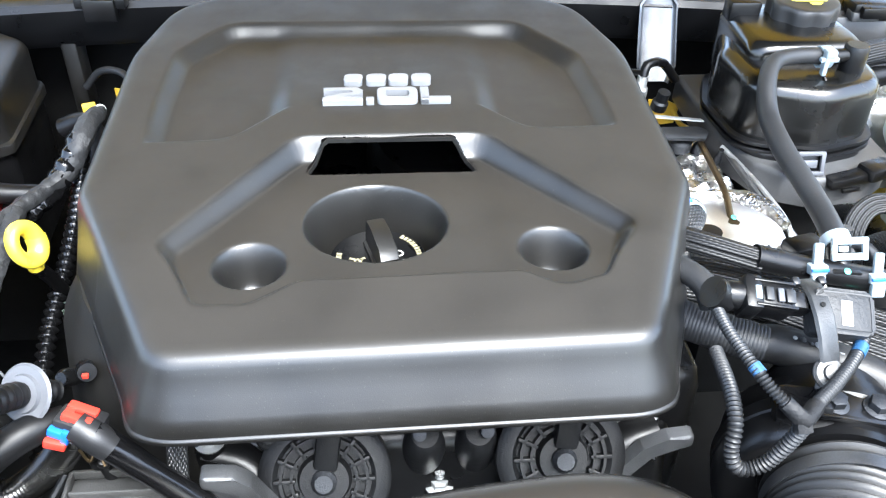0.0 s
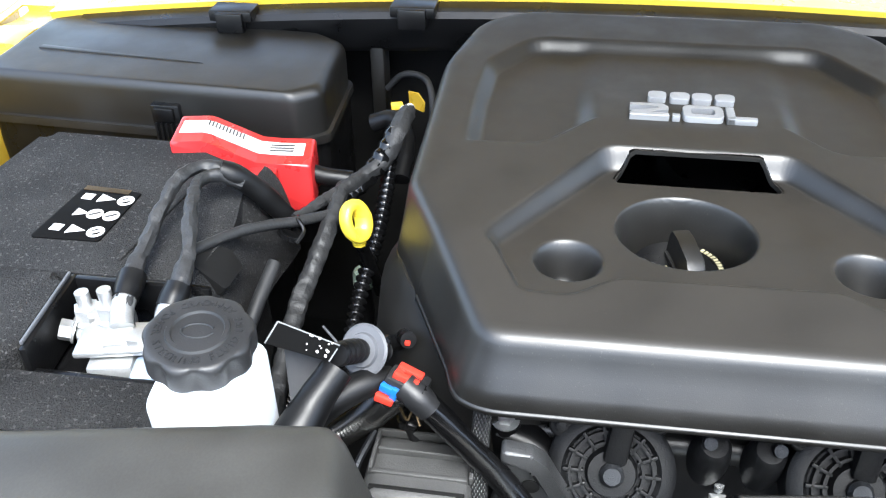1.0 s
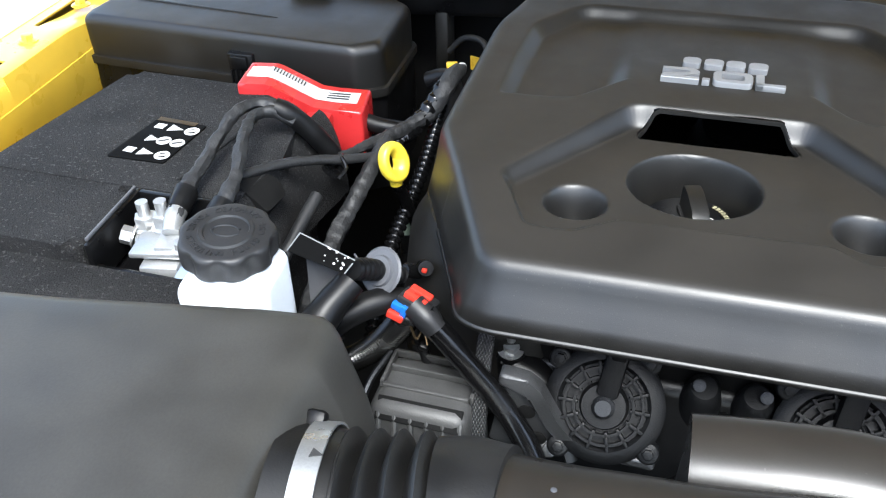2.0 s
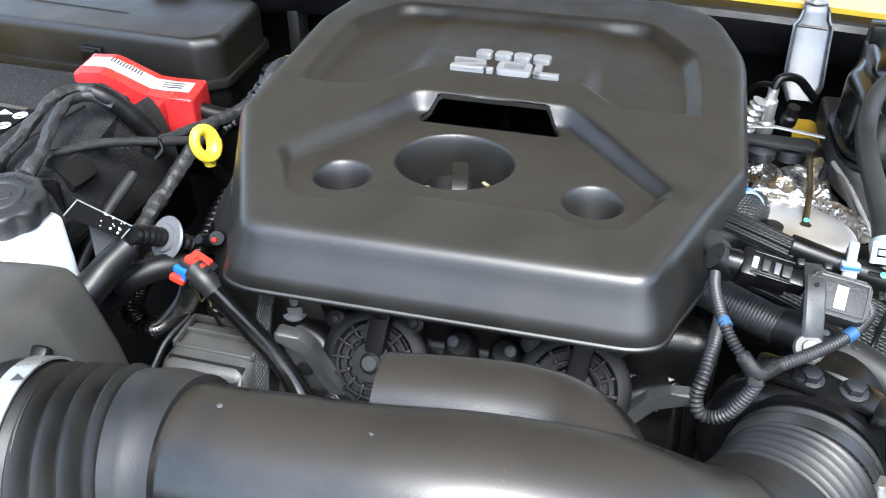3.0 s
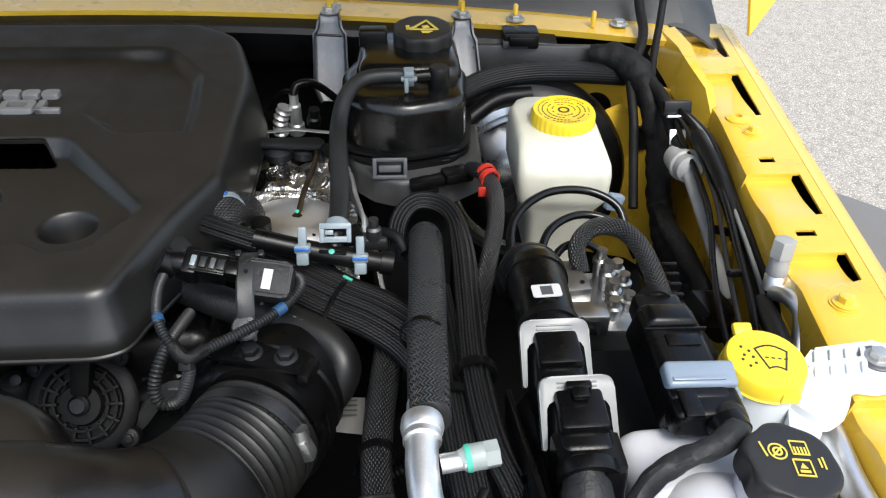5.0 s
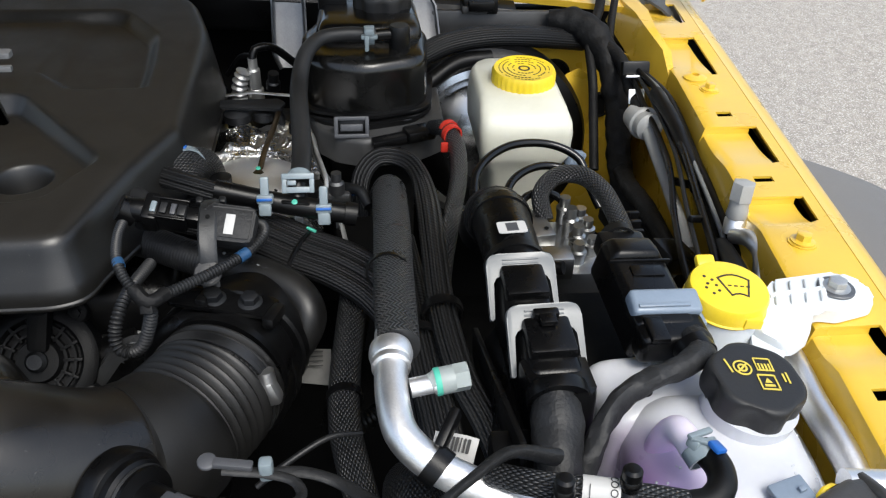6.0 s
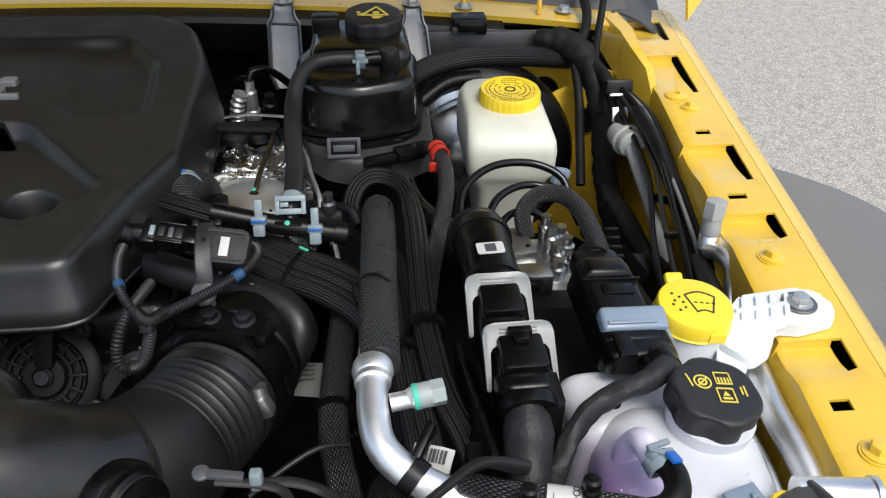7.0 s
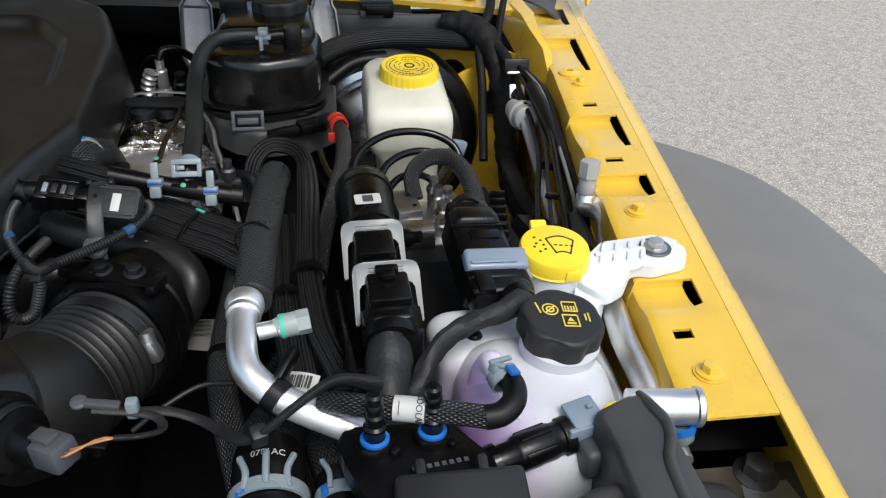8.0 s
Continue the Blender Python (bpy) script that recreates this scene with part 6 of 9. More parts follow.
part("neck", join(lathe([(0, 0), (0.0095, 0), (0.0105, 0.004), (0.0105, 0.022), (0.009, 0.025), (0, 0.025)], at(0.402, 0.112, 1.118), 20), tube([(0.40, 0.112, 1.134), (0.385, 0.110, 1.134), (0.372, 0.108, 1.133)], 0.006, 12)), M_BLACK, deg)
part("nub", box(0.03, 0.02, 0.02, at(0.335, 0.205, 1.138), 0.003), M_BLACK, deg)
deg.location.y += 0.012
tray = thing("tank_tray", (0.37, 0.10, 0.98), "dusty black plastic tray under the pressure tank", "bracket")
TRAY = rounded([(0.302, 0.26), (0.302, 0.125), (0.318, 0.084), (0.336, 0.064), (0.362, 0.053), (0.414, 0.060), (0.446, 0.085), (0.448, 0.26)], [0.004, 0.02, 0.02, 0.02, 0.02, 0.02, 0.02, 0.004], 5)
part("tray", dome(TRAY, 1.024, 1.053, 0.006, 5), M_TRAY, tray)
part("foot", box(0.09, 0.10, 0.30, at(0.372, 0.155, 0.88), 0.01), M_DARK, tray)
part("shelf", prism(rounded([(0.312, 0.092), (0.368, 0.075), (0.424, 0.092), (0.43, 0.2), (0.31, 0.2)], 0.03, 5), 1.04, 1.058, None, 0.002), M_BLACK, tray)
part("clasp", join(*[box(*a) for a in ((0.034, 0.004, 0.004, at(0.352, 0.066, 1.071, -18), 0.001), (0.034, 0.004, 0.004, at(0.352, 0.060, 1.055, -18), 0.001), (0.004, 0.004, 0.020, at(0.337, 0.063, 1.063, -18), 0.001), (0.004, 0.004, 0.020, at(0.367, 0.063, 1.063, -18), 0.001), (0.022, 0.003, 0.007, at(0.352, 0.064, 1.062, -18), 0.001))]), M_MIDGREY, tray)
part("clasp_back", box(0.032, 0.003, 0.018, at(0.352, 0.067, 1.062, -18), 0.001), M_BLACK, tray)
part("lever", join(box(0.055, 0.014, 0.010, at(0.398, 0.058, 1.052, 0, -6, 10), 0.003), box(0.03, 0.02, 0.012, at(0.418, 0.062, 1.056, 0, 0, 20), 0.003), box(0.016, 0.004, 0.004, at(0.392, 0.050, 1.044, 0, -5, 8), 0.001)), M_BLACK, tray)
part("guide", tube([(0.312, 0.20, 1.04), (0.306, 0.10, 1.045), (0.318, 0.045, 1.035), (0.335, 0.010, 1.020), (0.338, -0.02, 1.00)], 0.003, 8), M_GALV, tray)

hose = thing("overflow_hose", (0.31, -0.06, 1.08), "bent rubber hose with pale spring clips", "hose")
part("hose", tube([(0.378, 0.121, 1.134), (0.350, 0.119, 1.136), (0.325, 0.110, 1.135), (0.311, 0.088, 1.128), (0.305, 0.060, 1.112), (0.306, 0.025, 1.101), (0.309, -0.015, 1.094), (0.310, -0.052, 1.088), (0.309, -0.075, 1.083)], [0.0070, 0.0070, 0.0072, 0.0076, 0.0082, 0.0085, 0.0085, 0.0085, 0.0085], 20, 0.004), M_GREYRUB, hose)
part("clip", join(ring_band((0.372, 0.120, 1.134), (1, 0, 0), 0.0080, 0.010, 0.0014, 20), box(0.010, 0.010, 0.007, at(0.372, 0.112, 1.141), 0.002), box(0.004, 0.006, 0.016, at(0.3695, 0.110, 1.130), 0.001), box(0.016, 0.005, 0.004, at(0.372, 0.1105, 1.136), 0.001)), M_CLIPW, hose, "pale spring clip")
part("clip", join(box(0.026, 0.003, 0.005, at(0.309, -0.086, 1.0950, -35), 0.0008), box(0.026, 0.003, 0.005, at(0.309, -0.0915, 1.0855, -35), 0.0008), box(0.004, 0.003, 0.016, at(0.298, -0.0888, 1.0900, -35), 0.0008), box(0.004, 0.003, 0.016, at(0.320, -0.0888, 1.0900, -35), 0.0008), box(0.007, 0.003, 0.004, at(0.304, -0.0888, 1.0905, -35), 0.0006), ring_band((0.309, -0.072, 1.084), (0, -1, -0.3), 0.0088, 0.008, 0.0014, 20)), M_CLIPW, hose, "pale slotted clip")

# ---- fuel line tee with clips ----
tee = thing("coolant_tee", (0.30, -0.09, 1.06), "black plastic tee line with white clips", "pipe")
for k in range(5):
    part("strand", tube([(0.182, -0.052 - 0.005 * (k - 2), 1.086 + 0.003 * math.cos(k - 2)), (0.212, -0.074 - 0.0042 * (k - 2), 1.088 + 0.004 * math.cos(k - 2)), (0.246, -0.0885 - 0.003 * (k - 2), 1.083 + 0.005 * math.cos(k - 2))], 0.0038, 12, 0.004), M_BRAIDTH, tee, "ribbed sleeve")
part("pipe", tube([(0.243, -0.088, 1.085), (0.285, -0.092, 1.076), (0.330, -0.094, 1.067), (0.352, -0.094, 1.062)], [0.0092, 0.0085, 0.0085, 0.008], 18, 0.004), M_BLACK, tee)
part("branch", join(tube([(0.308, -0.078, 1.083), (0.307, -0.088, 1.074)], 0.008, 14), box(0.024, 0.012, 0.010, at(0.306, -0.094, 1.074, 0, 8), 0.002)), M_BLACK, tee)
part("end_collar", lathe([(0, 0), (0.0098, 0), (0.0098, 0.010), (0, 0.010)], axis((0.345, -0.094, 1.064), (1, 0, -0.2)), 16), M_BLACK, tee)
part("green_dot", disc(0.0025, 0.0006, axis((0.306, -0.0995, 1.079), (0, -0.5, 1)), 0.0002, 10), M_GREEN, tee)
for x, z in ((0.283, 1.077), (0.329, 1.067)):
    part("clip", join(box(0.007, 0.004, 0.022, at(x, -0.097, z + 0.012, -25), 0.0015), box(0.013, 0.012, 0.007, at(x, -0.098, z + 0.005, -20), 0.0015), box(0.010, 0.005, 0.010, at(x, -0.105, z - 0.001, -20), 0.0015)), M_CLIPW, tee, "white plastic clip")
    part("blue_mark", box(0.012, 0.002, 0.0022, at(x, -0.1040, z + 0.0075, -25), 0.0004), M_BLUE, tee)

# ---- turbo side: heat shield, sensor, brass stay ----
sh = thing("heat_shield", (0.27, 0.06, 1.0), "crumpled bright foil heat shield", "heat shield")
rows = []
for i in range(41):
    u = i / 40
    row = []
    for j in range(37):
        v = j / 36
        x = 0.200 + 0.122 * v
        y = -0.030 + 0.185 * u
        z = 1.022 + 0.022 * math.sin(u * 2.6) * math.sin(v * 2.6 + 0.4) + 0.010 * noise.noise(V(x * 45, y * 45, 1)) + 0.005 * noise.noise(V(x * 110, y * 110, 4))
        d = math.hypot(x - 0.262, y - 0.0)
        z = min(z, 1.034) if d < 0.06 else z
        row.append((x, y, z - 0.16 * max(0, v - 0.8)))
    rows.append(row)
part("foil", sheet(rows, 0.001), M_FOIL, sh)
part("dome", lathe([(0, 0.010), (0.020, 0.009), (0.040, 0.006), (0.049, 0.001), (0.052, -0.004), (0.053, -0.020), (0, -0.02)], at(0.260, 0.000, 1.043, -6), 48), M_SATIN, sh, "pale satin metal dome")
part("crimp", tube([tuple(V(0.260 + 0.057 * math.cos(a), 0.000 + 0.057 * math.sin(a), 1.040 + 0.003 * math.sin(3 * a))) for a in [0.1 + 0.30 * i for i in range(11)]], 0.0055, 12, 0.003, wob=0.0030), M_FOIL, sh, "crimped foil edge")
part("edge", tube([(0.300, 0.115, 1.050), (0.312, 0.085, 1.044), (0.318, 0.05, 1.042), (0.326, 0.02, 1.034), (0.328, 0.005, 1.024), (0.336, -0.012, 1.020), (0.345, -0.05, 1.0)], 0.0022, 8), M_STEEL, sh)
part("edge", sheet([[(0.210, 0.158, 1.056), (0.210, 0.150, 1.058)], [(0.250, 0.162, 1.058), (0.250, 0.154, 1.060)], [(0.295, 0.160, 1.054), (0.295, 0.152, 1.056)]], 0.0014), M_STEEL, sh)
tb = thing("turbocharger", (0.26, 0.16, 0.98), "dull grey and brown turbo castings behind the shield", "turbocharger")
part("housing", join(box(0.11, 0.05, 0.06, at(0.260, 0.160, 1.000), 0.008), box(0.060, 0.030, 0.02, at(0.252, 0.130, 1.030, 10), 0.006), lathe([(0, 0), (0.014, 0), (0.014, 0.008), (0.008, 0.012), (0, 0.012)], at(0.236, 0.118, 1.046), 20), lathe([(0, 0), (0.011, 0), (0.011, 0.008), (0.006, 0.011), (0, 0.011)], at(0.262, 0.120, 1.046), 20)), M_CASTDARK, tb)
for x, y, z, s in ((0.221, 0.135, 1.050, 0.004), (0.279, 0.118, 1.050, 0.0045), (0.292, 0.100, 1.048, 0.004)):
    part("stud", lathe([(0, -0.01), (s, -0.01), (s, 0), (s * 0.6, 0.004), (s * 0.6, 0.010), (0, 0.010)], axis((x, y, z), (0, -0.3, 1)), 14), M_CASTDARK, tb)
part("link_plate", prism(rounded([(-0.034, -0.006), (0.030, -0.010), (0.036, 0.0), (0.028, 0.007), (-0.034, 0.006)], 0.004), 0, 0.003, at(0.250, 0.118, 1.062, 12), 0.0008), M_CASTDARK, tb)
part("oxygen_sensor", lathe([(0, 0), (0.009, 0), (0.009, 0.012), (0.007, 0.014), (0.007, 0.036), (0.005, 0.038), (0.005, 0.05), (0, 0.05)], axis((0.246, 0.205, 1.03), (0, -0.1, 1)), 16), M_STEEL, tb, "steel oxygen sensor")
part("lead", tube([(0.246, 0.200, 1.078), (0.250, 0.205, 1.088), (0.268, 0.215, 1.085), (0.29, 0.23, 1.06)], 0.0045, 12), M_BLACK, tb)
part("lead", tube([(0.246, 0.200, 1.082), (0.232, 0.212, 1.076), (0.214, 0.225, 1.05)], 0.003, 10), M_BLACK, tb)
part("fitting", tube([(0.228, 0.200, 1.03), (0.230, 0.197, 1.05), (0.236, 0.196, 1.066)], 0.007, 14, 0.003, corr=(0.007, 0.004)), M_STEEL, tb)
part("fitting", lathe([(0, 0), (0.008, 0), (0.008, 0.008), (0.006, 0.010), (0.006, 0.02), (0, 0.02)], axis((0.266, 0.198, 1.045), (0.1, -0.2, 1)), 14), M_CASTDARK, tb)
part("stay", tube([(0.278, 0.112, 1.056), (0.275, 0.07, 1.057), (0.271, 0.03, 1.058), (0.267, -0.002, 1.050)], 0.0028, 10), M_BRASS, tb, "brown stay rod")
part("stay_foot", join(disc(0.010, 0.005, axis((0.267, -0.004, 1.044), (0, -0.1, 1)), 0.001, 18), hex_bolt((0.267, -0.004, 1.048), (0, -0.1, 1), 0.0045)), M_BRASS, tb)
part("green_dot", disc(0.0022, 0.0006, axis((0.267, -0.002, 1.0560), (0, -0.3, 1)), 0.0001, 10), M_GREEN, tb)
part("bracket", join(box(0.05, 0.02, 0.012, at(0.262, -0.026, 1.046), 0.003), box(0.03, 0.02, 0.012, at(0.312, -0.035, 1.050, 0, 0, 15), 0.003), lathe([(0, 0), (0.009, 0), (0.009, 0.018), (0, 0.019)], at(0.238, -0.028, 1.045), 16)), M_BLACK, tb)
part("valve", join(lathe([(0, 0), (0.007, 0), (0.007, 0.01), (0.0045, 0.012), (0.0045, 0.020), (0, 0.020)], at(0.338, -0.038, 1.050), 14), box(0.03, 0.014, 0.012, at(0.335, -0.036, 1.045), 0.002)), M_CAST, tb)
part("pipe", tube([(0.345, -0.030, 1.050), (0.358, -0.040, 1.052), (0.366, -0.055, 1.045)], 0.0050, 14), M_CASTDARK, tb)

# ---- pressure sensor on its bracket, with its leads ----
sen = thing("pressure_sensor", (0.245, -0.17, 1.05), "black pressure sensor on a steel strap", "sensor")
part("strap", sheet([[(0.2430, -0.138, 1.106), (0.2445, -0.139, 1.1075), (0.2550, -0.138, 1.107), (0.2565, -0.137, 1.1055)], [(0.2430, -0.148, 1.110), (0.2445, -0.149, 1.1115), (0.2550, -0.148, 1.111), (0.2565, -0.147, 1.1095)], [(0.2430, -0.158, 1.109), (0.2445, -0.159, 1.1105), (0.2550, -0.158, 1.110), (0.2565, -0.157, 1.1085)], [(0.2430, -0.170, 1.104), (0.2445, -0.171, 1.1055), (0.2550, -0.170, 1.105), (0.2565, -0.169, 1.1035)], [(0.2435, -0.180, 1.096), (0.2450, -0.181, 1.0975), (0.2550, -0.180, 1.097), (0.2565, -0.179, 1.0955)], [(0.244, -0.188, 1.086), (0.246, -0.189, 1.087), (0.255, -0.188, 1.087), (0.257, -0.187, 1.086)], [(0.245, -0.192, 1.066), (0.247, -0.193, 1.066), (0.255, -0.192, 1.066), (0.257, -0.191, 1.066)]], 0.0020), M_STRAP, sen, "dull grey steel strap")
for sx in (0.2415, 0.2580):
    part("ear", box(0.005, 0.006, 0.006, at(sx, -0.143, 1.1085, 20), 0.0015), M_GREYRUB, sen)
part("slot", disc(0.0016, 0.0006, axis((0.250, -0.1640, 1.1085), (0, -0.5, 0.85)), 0.0001, 10), M_DARK, sen)
part("bolt", lathe([(0, 0), (0.0095, 0), (0.0098, 0.002), (0.0085, 0.004), (0.005, 0.0045), (0.0045, 0.0065), (0, 0.007)], axis((0.250, -0.191, 1.078), (0, -0.6, 0.7)), 22), M_TRAY, sen)
sm = at(0.266, -0.163, 1.0990, 34, 6, -6)
bd = part("body", prism(rounded([(-0.020, -0.014), (0.0165, -0.014), (0.0165, 0.014), (-0.020, 0.014)], 0.005, 5), -0.010, 0.006, sm, 0.0015, 2), M_TAPE, sen)
part("rim", tube([tuple(sm @ V(x, y, 0.0056)) for x, y in ((-0.015, -0.0115), (0.012, -0.0115), (0.0143, -0.009), (0.0143, 0.009), (0.012, 0.0115), (-0.015, 0.0115))], 0.0009, 6, 0.002), M_GREYRUB, sen)
part("label", box(0.0068, 0.0155, 0.0006, sm @ at(-0.0010, -0.001, 0.0063), 0.0002), M_LABEL, bd, "white printed label")
pm = at(0.222, -0.153, 1.1040, 24, 8, -6)
part("plug", join(box(0.026, 0.019, 0.017, pm, 0.0025), box(0.012, 0.023, 0.020, pm @ at(-0.013, 0, 0), 0.003), box(0.016, 0.012, 0.014, pm @ at(0.016, 0, 0), 0.002)), M_BLACK, sen)
for x, w, mt in ((-0.011, 0.004, M_CLIPW), (-0.004, 0.005, M_GREYRUB), (0.003, 0.004, M_MIDGREY), (0.009, 0.006, M_GREYRUB)):
    part("latch", box(w, 0.009, 0.002, pm @ at(x, -0.001, 0.0098), 0.0008), mt, sen)
part("rail", join(box(0.026, 0.0018, 0.003, pm @ at(0, 0.0075, 0.009), 0.0005), box(0.026, 0.0018, 0.003, pm @ at(0, -0.0085, 0.009), 0.0005)), M_BLACK, sen)
part("boot", join(lathe([(0, -0.008), (0.0085, -0.008), (0.0092, 0.0), (0.0085, 0.006), (0, 0.006)], pm @ at(-0.022, 0, 0, 0, -90), 20), lathe([(0, -0.006), (0.010, -0.006), (0.010, 0.006), (0, 0.006)], pm @ at(-0.031, -0.001, -0.001, 0, -60), 20)), M_BLACK, sen)
lead = thing("sensor_lead", (0.21, -0.20, 1.05), "corrugated leads with blue tape joined in a branch", "cable")
part("conduit", tube([(0.189, -0.156, 1.102), (0.189, -0.176, 1.102), (0.193, -0.200, 1.101), (0.200, -0.216, 1.096), (0.210, -0.226, 1.089), (0.217, -0.230, 1.084)], 0.0033, 12, 0.002, corr=(0.0024, 0.0011)), M_GREYRUB, lead)
part("conduit", tube([(0.217, -0.230, 1.084), (0.232, -0.217, 1.084), (0.248, -0.204, 1.084), (0.266, -0.187, 1.084), (0.279, -0.172, 1.085), (0.287, -0.158, 1.088), (0.285, -0.146, 1.088), (0.277, -0.140, 1.086)], 0.0037, 12, 0.002, corr=(0.0024, 0.0011)), M_GREYRUB, lead)
part("conduit", tube([(0.200, -0.150, 1.060), (0.194, -0.190, 1.066), (0.190, -0.212, 1.062), (0.187, -0.221, 1.050), (0.190, -0.226, 1.041), (0.198, -0.227, 1.039), (0.206, -0.228, 1.045), (0.212, -0.229, 1.058), (0.217, -0.230, 1.074), (0.217, -0.231, 1.082)], 0.0042, 14, 0.002, corr=(0.0030, 0.0012)), M_GREYRUB, lead)
part("tape", ring_band((0.1955, -0.206, 1.0996), (0.40, -0.85, -0.22), 0.0036, 0.006, 0.0004, 16), M_BLUETAPE, lead, "blue tape")
part("tape", ring_band((0.2735, -0.179, 1.0843), (0.65, 0.75, 0.05), 0.0040, 0.009, 0.0004, 16), M_BLUETAPE, lead, "blue tape")
part("branch", join(tube([(0.207, -0.223, 1.091), (0.217, -0.230, 1.085), (0.228, -0.221, 1.085)], 0.0048, 12, 0.002, wob=0.0012), tube([(0.216, -0.227, 1.087), (0.217, -0.233, 1.078)], 0.0054, 12, 0.002, wob=0.0012)), M_TAPEDARK, lead)

# ---- wiring looms and hoses in the middle ----
main = thing("wiring_loom", (0.28, -0.10, 1.0), "broad bundle of ribbed black sleeves crossing behind the intake", "cable")
LOOM = [(0.190, -0.060, 1.050), (0.234, -0.074, 1.050), (0.276, -0.094, 1.046), (0.314, -0.115, 1.040), (0.346, -0.132, 1.036), (0.374, -0.152, 1.026), (0.394, -0.18, 1.005), (0.405, -0.24, 0.96)]
for k in range(6):
    o = (k - 2.5) * 0.0085
    lift = 0.004 * math.cos((k - 2.5) * 0.6) + (0.003 if k % 2 else 0)
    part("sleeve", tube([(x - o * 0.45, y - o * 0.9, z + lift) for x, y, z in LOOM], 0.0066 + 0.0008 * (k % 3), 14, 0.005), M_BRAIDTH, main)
part("band", tube([(0.318, -0.094, 1.036), (0.319, -0.096, 1.0485), (0.313, -0.112, 1.0535), (0.306, -0.130, 1.0525), (0.301, -0.144, 1.046), (0.300, -0.147, 1.034)], 0.0019, 8, 0.003), M_BLACK, main)
part("mark", box(0.009, 0.0025, 0.002, at(0.318, -0.103, 1.0545, 0, 10, -30), 0.0006), M_GREEN, main)
part("clip", ring_band((0.212, -0.036, 1.080), (-0.4, 1, -0.1), 0.0145, 0.008, 0.0015), M_CLIPW, main, "pale band with blue mark")
part("elbow", tube([(0.178, -0.062, 1.074), (0.196, -0.052, 1.080), (0.212, -0.036, 1.080), (0.222, -0.014, 1.068), (0.224, 0.006, 1.04)], 0.0140, 20, 0.004), M_BRAID, main)
part("mark", box(0.010, 0.006, 0.002, at(0.209, -0.034, 1.0962, -8), 0.0006), M_BLUE, main)
cable("grey_hose", [(0.176, -0.092, 1.086), (0.188, -0.106, 1.090), (0.196, -0.122, 1.090), (0.198, -0.135, 1.084)], 0.0085, M_GREYRUB, "short grey hose end behind the sensor", "hose")
cool = thing("charge_pipe", (0.28, -0.15, 0.98), "dark hose, ribbed then smooth, bending down beside the throttle", "pipe")
part("corrugated", tube([(0.165, -0.100, 1.052), (0.190, -0.112, 1.053), (0.215, -0.126, 1.052), (0.240, -0.138, 1.050)], 0.0132, 24, 0.003, corr=(0.0024, 0.0003)), M_GREYRUB, cool, "finely ribbed part")
part("pipe", tube([(0.230, -0.132, 1.048), (0.252, -0.139, 1.050), (0.281, -0.154, 1.048), (0.306, -0.170, 1.044), (0.317, -0.186, 1.032), (0.308, -0.194, 1.012), (0.292, -0.196, 0.995)], [0.0125, 0.0135, 0.0140, 0.0140, 0.0140, 0.0135, 0.013], 24, 0.004), M_BELLOWS, cool)
random.seed(21)
for i in range(9):
    f = i / 8
    q = Vector((0.254, -0.1425, 1.0630)).lerp(Vector((0.290, -0.1620, 1.0600)), f)
    part("scuff", disc(0.0012 + 0.0018 * random.random(), 0.0006, axis(q + V(0, -0.004 * random.random(), 0.0), (0, -0.15, 1)), 0.0001, 9), M_GREYRUB if i % 3 else M_GREYPL, cool)

acline = thing("air_conditioning_line", (0.372, -0.25, 1.05), "aluminium pipe in a braided sleeve with a service port", "pipe")
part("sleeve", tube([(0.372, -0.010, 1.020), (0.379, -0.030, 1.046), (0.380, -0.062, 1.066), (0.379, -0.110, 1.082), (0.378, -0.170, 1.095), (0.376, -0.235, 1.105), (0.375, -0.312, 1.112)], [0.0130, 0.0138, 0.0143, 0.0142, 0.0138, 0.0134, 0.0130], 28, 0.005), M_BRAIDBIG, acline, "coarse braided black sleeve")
part("seam", tube([(0.3895, -0.075, 1.083), (0.387, -0.17, 1.102), (0.3850, -0.25, 1.111), (0.3835, -0.31, 1.115)], 0.0013, 8), M_BLACK, acline)
part("tie", ring_band((0.3725, -0.232, 1.107), (0, -1, 0.1), 0.0136, 0.0030, 0.0012), M_BLACK, acline)
part("pipe", tube([(0.371, -0.300, 1.111), (0.370, -0.330, 1.112), (0.370, -0.352, 1.109), (0.374, -0.372, 1.104), (0.388, -0.386, 1.097), (0.408, -0.394, 1.089), (0.44, -0.404, 1.078), (0.48, -0.416, 1.064)], 0.0094, 26, 0.004), M_ALU, acline, "drawn aluminium pipe")
part("ferrule", lathe([(0.0094, -0.006), (0.0122, -0.005), (0.0128, 0.0), (0.0120, 0.004), (0.0112, 0.006), (0.0094, 0.007), (0.0094, -0.006)], axis((0.3705, -0.3185, 1.112), (0, -1, 0.05)), 32), M_ALU, acline)
part("ferrule", lathe([(0.0094, -0.002), (0.0112, -0.002), (0.0112, 0.002), (0.0094, 0.003), (0.0094, -0.002)], axis((0.3703, -0.3275, 1.112), (0, -1, 0.0)), 32), M_ALU, acline)
port = part("port", lathe([(0, 0), (0.0055, 0), (0.0055, 0.012), (0.007, 0.014), (0.007, 0.018), (0, 0.018)], axis((0.380, -0.346, 1.112), (1, 0.12, 0.10)), 18), M_ALU, acline)
